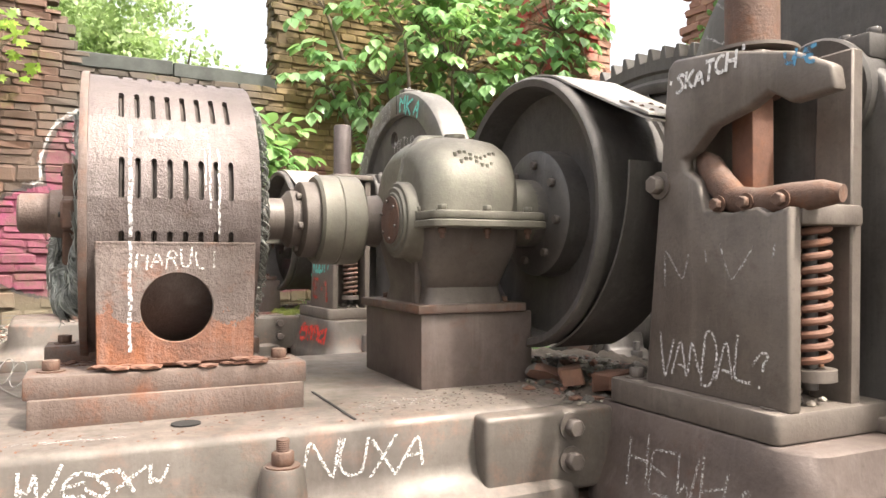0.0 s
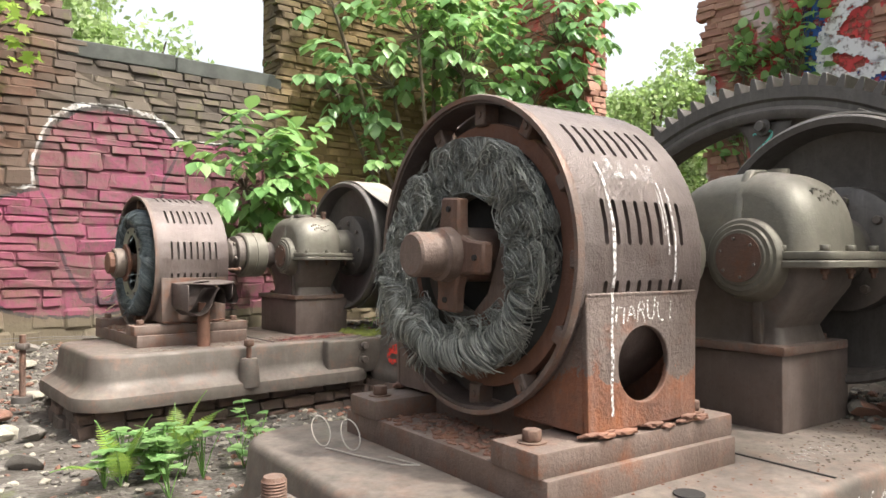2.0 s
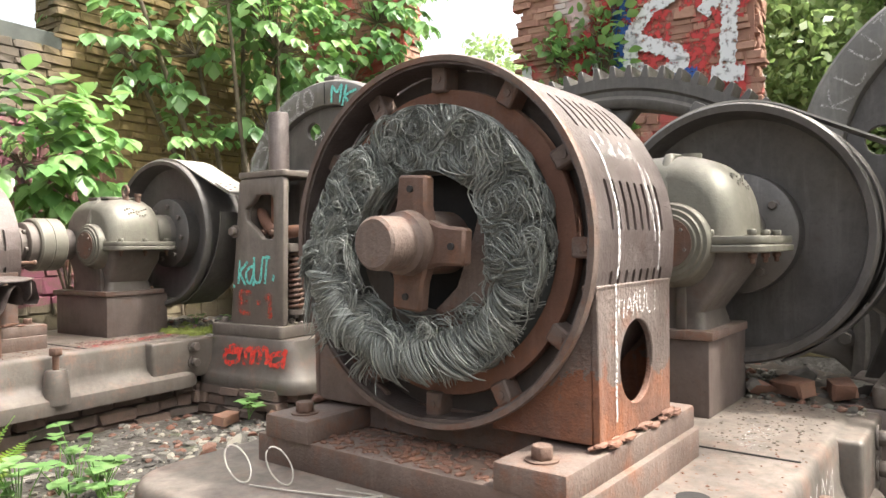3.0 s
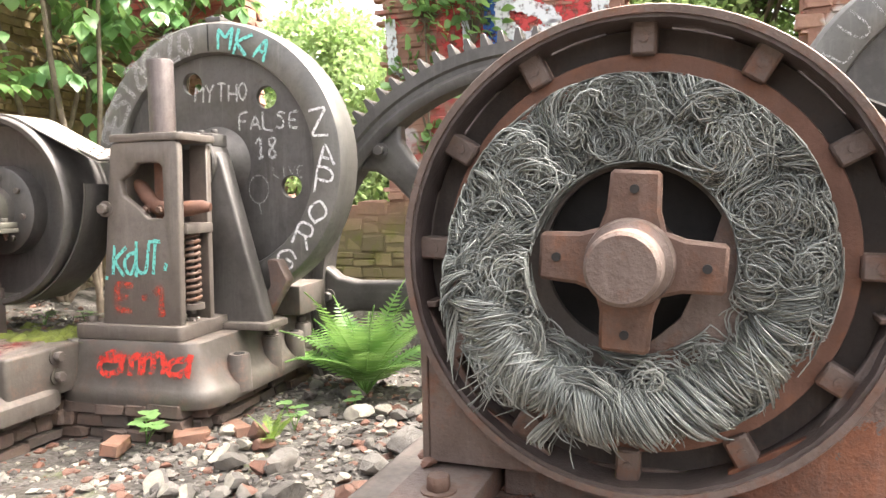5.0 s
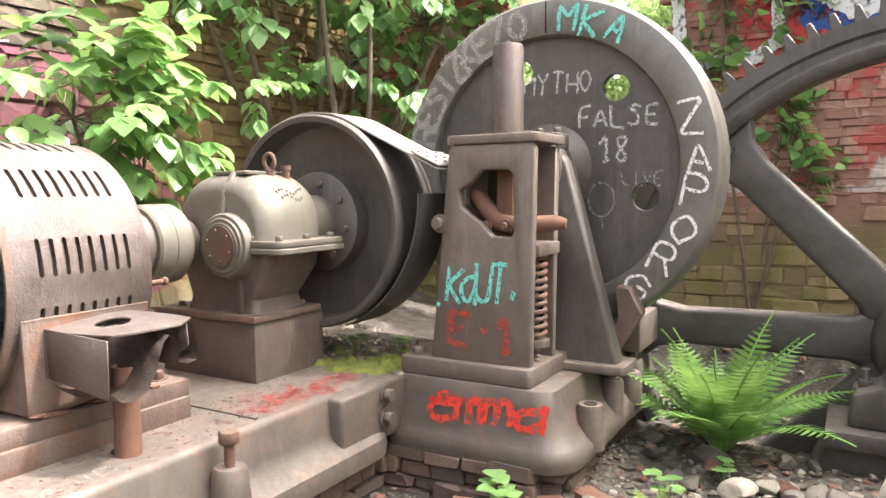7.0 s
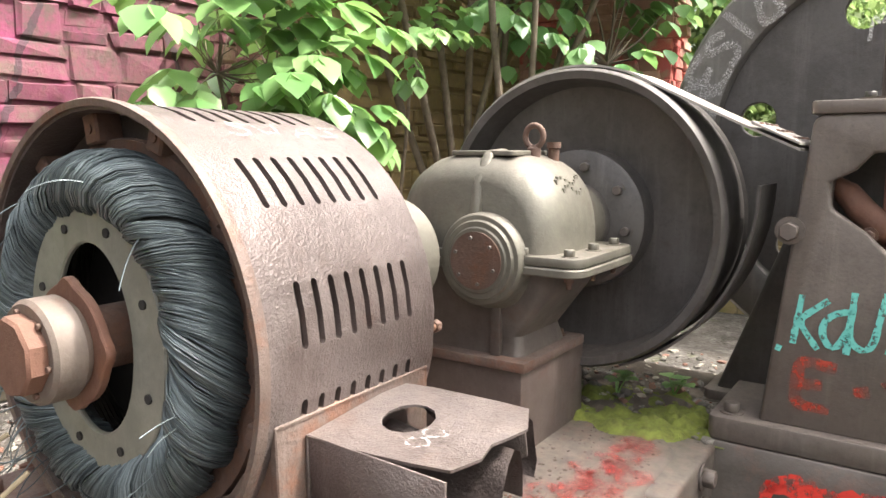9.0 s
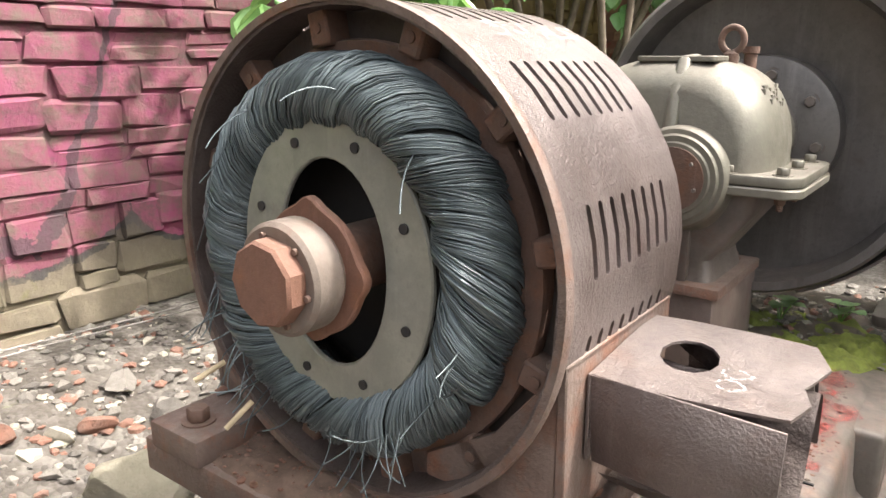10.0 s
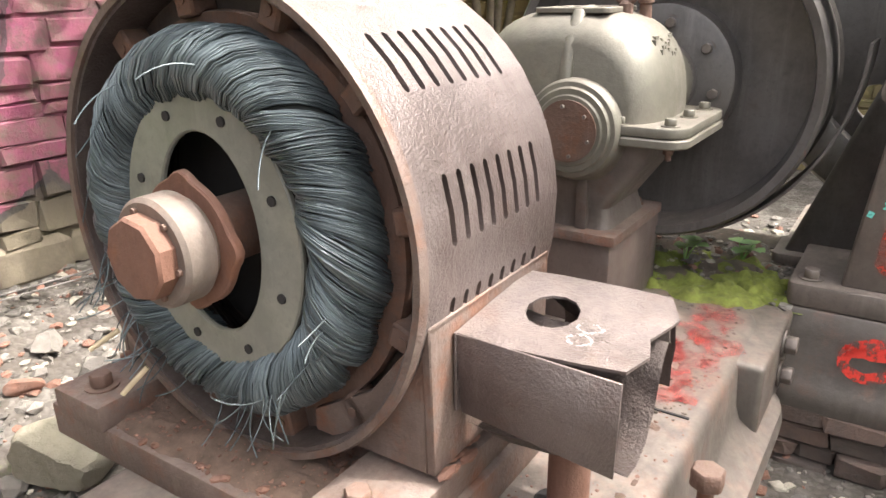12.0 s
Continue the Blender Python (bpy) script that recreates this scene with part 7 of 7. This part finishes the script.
class Leaves:
    def __init__(self, tv, tf):
        self.tv, self.tf, self.v, self.f, self.n = tv, tf, [], [], 0

    def add(self, p, d, up, size, roll=0.0):
        y = np.asarray(d, float)
        y /= np.linalg.norm(y) + 1e-9
        x = np.cross(y, up)
        x /= np.linalg.norm(x) + 1e-9
        z = np.cross(x, y)
        c, s = math.cos(roll), math.sin(roll)
        x, z = c * x + s * z, -s * x + c * z
        self.v.append((self.tv * size) @ np.stack([x, y, z]) + np.asarray(p))
        self.f += [tuple(i + self.n for i in q) for q in self.tf]
        self.n += len(self.tv)

    def mesh(self, name, mat):
        return raw_mesh(name, np.concatenate(self.v).tolist(), self.f, mat, True)


def unit3(rnd):
    v = np.array([rnd.gauss(0, 1), rnd.gauss(0, 1), rnd.gauss(0, 1)])
    return v / (np.linalg.norm(v) + 1e-9)


def compound(lv, p, d, rnd, length, pairs, size):
    """A feathered leaf: leaflets in pairs along a drooping stalk."""
    p, d = np.array(p, float), np.array(d, float)
    d /= np.linalg.norm(d)
    side = np.cross(d, (0, 0, 1.0))
    side /= np.linalg.norm(side) + 1e-9
    for k in range(pairs):
        p = p + d * length / pairs
        d = d + np.array([0, 0, -0.10])
        d /= np.linalg.norm(d)
        for s in (-1, 1):
            out = s * side * 0.8 + d * 0.45 + np.array([0, 0, -0.70 + rnd.uniform(-0.35, 0.25)])
            lv.add(p, out, (0, 0, 1), size * rnd.uniform(0.8, 1.15), s * rnd.uniform(-0.2, 0.5))
    lv.add(p, d + np.array([0, 0, -0.6]), (0, 0, 1), size * 1.15)


def shrub(name, label, cat, base, blobs, mat, seed, leaf=0.10, per=60, tv=LEAF_V, tf=LEAF_F, stem=0.016, feather=True, T=TW, trunk_to=None):
    """blobs: (centre, radii, number of sprays); stems run from the base into each blob."""
    rnd = random.Random(seed)
    ob = thing(name, T, base, label, cat)
    lv = Leaves(tv, tf)
    wood = bmesh.new()
    b0 = np.array(base)
    for c, r, nspray in blobs:
        c, r = np.array(c), np.array(r)
        hub = c - np.array([0, 0, r[2] * 0.5])
        mid = b0 * 0.4 + hub * 0.6 + np.array([rnd.uniform(-0.15, 0.15), rnd.uniform(-0.1, 0.1), 0.1])
        tube([b0 + np.array([rnd.uniform(-.03, .03), rnd.uniform(-.03, .03), 0]), b0 * 0.7 + mid * 0.3 + np.array([rnd.uniform(-.06, .06), 0, 0.05]), mid, hub], [stem * 1.3, stem * 1.1, stem, stem * 0.7], 7, wood)
        for k in range(nspray):
            q = unit3(rnd) * rnd.random() ** 0.4
            p = c + q * r
            tube([hub, (hub + p) / 2 + unit3(rnd) * 0.04, p], [stem * 0.45, stem * 0.3, stem * 0.15], 4, wood)
            d = q + np.array([0, -0.25, 0.25]) + unit3(rnd) * 0.4
            if feather:
                compound(lv, p, d, rnd, leaf * rnd.uniform(2.0, 3.0), 3, leaf)
            else:
                for _ in range(4):
                    lv.add(p + unit3(rnd) * leaf * 0.9, d + unit3(rnd) * 0.7 + np.array([0, -0.3, -0.3]), unit3(rnd) * 0.5 + np.array([0, -0.7, 0.8]), leaf * rnd.uniform(0.7, 1.2))
    part("stem", wood, M_BARK, ob, "thin branching stems", 60)
    me = lv.mesh("crown", mat)
    for v in me.vertices:
        v.co -= Vector(base)
    cr = new("crown", me)
    cr.parent = ob
    tagged(cr, kind="stuff")
    return ob


shrub("shrub", "leafy green shrub with bright feathered leaves before the wall", "shrub", (2.7, 2.2, 0.7), [((1.95, 1.75, 2.62), (0.46, 0.30, 0.28), 24), ((2.35, 1.75, 2.60), (0.45, 0.30, 0.32), 26), ((2.55, 1.8, 2.25), (0.36, 0.28, 0.30), 13), ((2.3, 1.75, 2.35), (0.35, 0.25, 0.2), 5)], M_LEAF, 5, 0.215)
shrub("shrub", "small green shoot with a few broad leaves", "shrub", (4.2, 2.3, 0.7), [((3.95, 1.9, 2.95), (0.45, 0.2, 0.16), 12)], M_LEAF, 6, 0.15)
shrub("climbing_tree", "dense green tree with crooked grey stems over the ruined pier", "tree", (5.2, 2.2, 0.6),
      [((4.3, 2.1, 4.3), (0.9, 0.35, 0.40), 15), ((5.4, 1.8, 4.5), (0.9, 0.5, 0.6), 24), ((6.2, 1.4, 4.2), (0.7, 0.6, 0.7), 28), ((5.2, 1.8, 3.5), (0.9, 0.4, 0.5), 17), ((6.2, 1.2, 3.2), (0.6, 0.6, 0.6), 22), ((5.7, 1.5, 2.5), (0.8, 0.5, 0.4), 12), ((6.5, 0.9, 5.2), (0.6, 0.5, 0.7), 44), ((3.55, 2.35, 4.05), (0.5, 0.2, 0.24), 12), ((5.0, 2.0, 5.5), (1.6, 0.4, 0.6), 24), ((3.4, 2.2, 5.3), (0.6, 0.3, 0.5), 8)], M_LEAFDK, 7, 0.21, stem=0.034)
shrub("climbing_tree", "bright young ash tree with feathered leaves beside the pier", "tree", (5.0, 1.5, 0.6), [((5.0, 1.35, 4.6), (0.7, 0.4, 0.8), 44), ((4.3, 1.5, 4.9), (0.5, 0.3, 0.5), 18)], M_LEAF, 9, 0.20, stem=0.03)
shrub("ivy", "ivy with broad leaves hanging on the brick pier", "ivy", (6.92, -2.1, 0.5), [((6.86, -1.75, 4.15), (0.07, 0.34, 0.50), 34), ((6.86, -2.35, 4.0), (0.07, 0.28, 0.75), 42), ((6.86, -1.6, 3.25), (0.06, 0.35, 0.25), 20), ((6.86, -2.45, 2.7), (0.06, 0.25, 0.40), 22), ((6.86, -2.6, 2.15), (0.06, 0.20, 0.35), 16), ((6.86, -1.75, 2.45), (0.06, 0.25, 0.2), 10)], M_LEAF, 8, 0.150, feather=False)
shrub("maple_branch", "bright yellow-green maple twigs beside the wall", "maple", (-2.4, 2.2, 0.6), [((-0.55, 2.1, 3.95), (0.55, 0.25, 0.28), 16), ((-1.35, 2.1, 4.3), (0.5, 0.3, 0.4), 14), ((-1.1, 2.1, 2.55), (0.45, 0.3, 0.25), 14), ((-1.35, 2.1, 1.75), (0.5, 0.35, 0.6), 44), ((-2.2, 2.0, 2.6), (0.6, 0.4, 1.2), 60)], M_MAPLE, 10, 0.16, tv=MAPLE_V, tf=MAPLE_F, feather=False)


def fern(x, y, size, fronds, seed, z=None, mat=None):
    rnd = random.Random(seed)
    z = ground_z(x, y) if z is None else z
    ob = thing("fern", Matrix(), (x, y, z), "green fern with arching feathered fronds in the rubble", "fern", "ferns")
    for k in range(fronds):
        a = 2 * math.pi * k / fronds + rnd.uniform(-0.3, 0.3)
        lean = 0.25 + 1.05 * ((k * 0.618) % 1.0)
        L = size * rnd.uniform(0.75, 1.1)
        lv = Leaves(np.array([(0, 0, 0), (-0.085, 0.08, 0.01), (-0.092, 0.35, 0.012), (-0.066, 0.68, 0.0), (0, 1, -0.05), (0.066, 0.68, 0), (0.092, 0.35, 0.012), (0.085, 0.08, 0.01)]), [(0, 7, 6, 1), (1, 6, 5, 2), (2, 5, 4, 3)])
        p = np.array([0.0, 0.0, 0.0])
        d = np.array([math.cos(a) * math.sin(lean * 0.55), math.sin(a) * math.sin(lean * 0.55), math.cos(lean * 0.55)])
        spine = [p]
        side = np.array([-math.sin(a), math.cos(a), 0])
        n = 26
        for i in range(n):
            p = p + d * L / n
            d = d + np.array([0, 0, -0.034 * lean]) + np.array([math.cos(a), math.sin(a), 0]) * 0.02
            d /= np.linalg.norm(d)
            spine.append(p)
            q = i / n
            if q < 0.12:
                continue
            w = L * 0.19 * math.sin(math.pi * min(1, (q + 0.10))) ** 0.8
            for s in (-1, 1):
                lv.add(p, side * s + d * 0.28 + np.array([0, 0, -0.10]), np.cross(side, d) * 1.0, w * rnd.uniform(0.85, 1.1), rnd.uniform(-0.15, 0.15))
        me = lv.mesh("frond", mat or M_FERN)
        fr = new("frond", me)
        fr.parent = ob
        OFF[fr.name] = OFF[ob.name]
        tagged(fr, kind="stuff")
        st = tube(spine, [0.006 * size] * len(spine), 5)
        bmesh.ops.translate(st, verts=st.verts, vec=OFF[ob.name])
        part("stalk", st, M_FERN, fr, "", 60)


fern(0.36, 6.02, 0.88, 22, 1)
fern(-2.75, 5.05, 0.42, 7, 2, 0.42, M_MAPLE)
fern(-2.95, 4.55, 0.46, 5, 3, 0.42, M_MAPLE)
fern(-0.70, 5.55, 0.30, 5, 4, None, M_MAPLE)


def seedling(x, y, h, n, size, seed, z=None):
    rnd = random.Random(seed)
    z = ground_z(x, y) if z is None else z
    ob = thing("seedling", Matrix(), (x, y, z), "small broad-leaved green seedling among stones", "seedling", "seedlings")
    lv = Leaves(LEAF_V * np.array([1.5, 1, 1]), LEAF_F)
    st = bmesh.new()
    for k in range(n):
        a = rnd.uniform(0, 6.28)
        p = np.array([rnd.uniform(-1, 1) * h * 0.35, rnd.uniform(-1, 1) * h * 0.35, h * rnd.uniform(0.5, 1)])
        tube([(x, y, z), (x + p[0] * 0.5, y + p[1] * 0.5, z + p[2] * 0.6), (x + p[0], y + p[1], z + p[2])], 0.003, 4, st)
        for _ in range(3):
            b = a + rnd.uniform(-2, 2)
            lv.add(p, (math.cos(b), math.sin(b), 0.1), (0, 0, 1), size * rnd.uniform(0.7, 1.1))
    part("stem", st, M_FERN, ob, "", 60, "stuff")
    cr = new("crown", lv.mesh("crown", M_LEAF))
    cr.parent = ob
    tagged(cr, kind="stuff")


for k, (x, y, h, n, s, z) in enumerate(((-1.22, 6.02, 0.16, 5, 0.10, 0.45), (-0.45, 5.70, 0.18, 6, 0.06, None), (-2.55, 4.75, 0.32, 9, 0.08, None), (-2.85, 4.75, 0.3, 8, 0.08, None), (-2.2, 4.9, 0.25, 8, 0.07, None), (-3.1, 5.2, 0.2, 6, 0.07, None), (0.05, 5.75, 0.14, 5, 0.06, None), (-2.65, 4.3, 0.25, 7, 0.07, None))):
    seedling(x, y, h, n, s, 20 + k, z)
weeds = random.Random(31)
for k in range(16):
    seedling(weeds.uniform(-3.05, -2.15), weeds.uniform(4.45, 5.35), weeds.uniform(0.14, 0.34), weeds.randint(6, 10), weeds.uniform(0.05, 0.085), 60 + k)
for k, (u, v) in enumerate(((2.35, -0.70), (2.2, -0.5), (1.0, 0.55), (1.15, 0.6))):
    p = TB @ Vector((u, v, 0))
    seedling(p.x, p.y, 0.10, 4, 0.06, 40 + k, BED_TOP + 0.03)


# ---- trees beyond the walls, and unseen trees added for shade ----
def tree(x, y, h, r, seed, mat, n=11000, leaf=0.135, low=0.22):
    rnd = random.Random(seed)
    z0 = ground_z(x, y) - 0.05
    ob = thing("tree", Matrix(), (x, y, z0), "tall leafy green tree beyond the ruined wall, some added unseen for shade", "tree", "background trees")
    trunk = bmesh.new()
    top = np.array([x + rnd.uniform(-0.4, 0.4), y + rnd.uniform(-0.4, 0.4), z0 + h * 0.85])
    tube([(x, y, z0), (x + rnd.uniform(-.15, .15), y, z0 + h * 0.3), ((x + top[0]) / 2, (y + top[1]) / 2, z0 + h * 0.6), top], [0.17, 0.13, 0.08, 0.03], 9, trunk)
    clumps = []
    for k in range(34):
        q = unit3(rnd)
        c = np.array([x, y, z0 + h * (low + (0.92 - low) * rnd.random())])
        f = 1.0 - 0.55 * max(0, (c[2] - z0) / h - 0.45)
        c = c + np.array([q[0] * r * f, q[1] * r * f, q[2] * 0.3]) * rnd.uniform(0.35, 1.0)
        clumps.append((c, rnd.uniform(0.35, 0.85)))
        if k < 14:
            tube([(x, y, z0 + (c[2] - z0) * 0.65), ((x + c[0]) / 2, (y + c[1]) / 2, z0 + (c[2] - z0) * 0.9), c], [0.05, 0.03, 0.012], 5, trunk)
    rs_ = np.random.RandomState(seed)
    idx = np.arange(n) % len(clumps)
    cc, cr = np.array([c for c, _ in clumps])[idx], np.array([q for _, q in clumps])[idx]
    nrm = lambda q: q / (np.linalg.norm(q, axis=1)[:, None] + 1e-9)
    p = cc + nrm(rs_.normal(size=(n, 3))) * (cr * rs_.rand(n) ** 0.45)[:, None] * np.array([1.15, 1.15, 0.75]) - np.array([x, y, z0])
    yy = nrm(nrm(rs_.normal(size=(n, 3))) + np.array([0, 0, -0.4]))
    xx = nrm(np.cross(yy, nrm(rs_.normal(size=(n, 3))) + np.array([0, 0, 0.8])))
    zz = np.cross(xx, yy)
    sz = leaf * rs_.uniform(0.7, 1.3, n)
    vv = p[:, None, :] + sz[:, None, None] * (FAR_V[None, :, 0:1] * xx[:, None] + FAR_V[None, :, 1:2] * yy[:, None] + FAR_V[None, :, 2:3] * zz[:, None])
    fcs = [(4 * i, 4 * i + 3, 4 * i + 2, 4 * i + 1) for i in range(n)]
    part("trunk", trunk, M_BARK, ob, "", 60)
    crn = new("crown", raw_mesh("crown", vv.reshape(-1, 3).tolist(), fcs, mat))
    crn.parent = ob
    tagged(crn, kind="stuff")


TREES = [(-2.5, 8.5, 8.5, 2.4), (0.6, 9.5, 8.0, 2.2), (-6.0, 9.0, 9.5, 2.8), (3.6, 10.0, 5.6, 1.8), (11.5, 2.6, 5.3, 2.2), (14.5, 0.0, 6.0, 2.6), (12.5, -2.5, 6.8, 2.1), (9.3, -4.5, 5.2, 1.6), (10.2, -5.9, 7.5, 2.0), (11.8, 0.9, 5.2, 1.9), (12.0, -5.2, 8.5, 2.6), (13.0, -8.5, 9.5, 2.8), (11.0, -11.0, 9.0, 2.6), (16.5, 5.5, 5.2, 2.4), (-9.5, 6.5, 8.5, 2.5), (-0.8, 6.2, 6.8, 1.9), (1.0, 7.2, 6.2, 1.8), (9.8, -4.9, 6.5, 1.8), (10.6, -7.6, 8.0, 2.2), (10.8, -0.2, 4.2, 1.7), (-3.8, 6.5, 8.0, 2.0), (2.2, 9.0, 4.9, 1.7), (12.5, 4.5, 5.0, 2.0), (9.6, -9.4, 8.5, 2.2)]
for k, (s, q, h, r) in enumerate(TREES):
    p = TW @ Vector((s, q, 0))
    tree(p.x, p.y, h, r, 60 + k, M_FAR)
for k, (s, q, h, r) in enumerate(((9.5, 1.5, 2.6, 1.3), (10.0, -0.4, 2.8, 1.4), (9.6, -5.0, 3.0, 1.4), (2.0, 5.5, 4.6, 1.5))):
    p = TW @ Vector((s, q, 0))
    tree(p.x, p.y, h, r, 80 + k, M_FAR, 3200, 0.13, 0.1)

# added trees out of view, sparse crowns that dapple the sun on the machines
for k, (x, y, h, r) in enumerate(((3.3, 2.2, 13.0, 2.2), (6.8, 2.8, 9.5, 2.6), (3.2, -2.6, 9.0, 2.7), (7.6, -1.0, 10.0, 2.8), (0.4, -4.2, 8.5, 2.5))):
    tree(x, y, h, r, 120 + k, M_FAR, (1400, 900, 1500, 1500, 1500)[k], 0.26, 0.46)
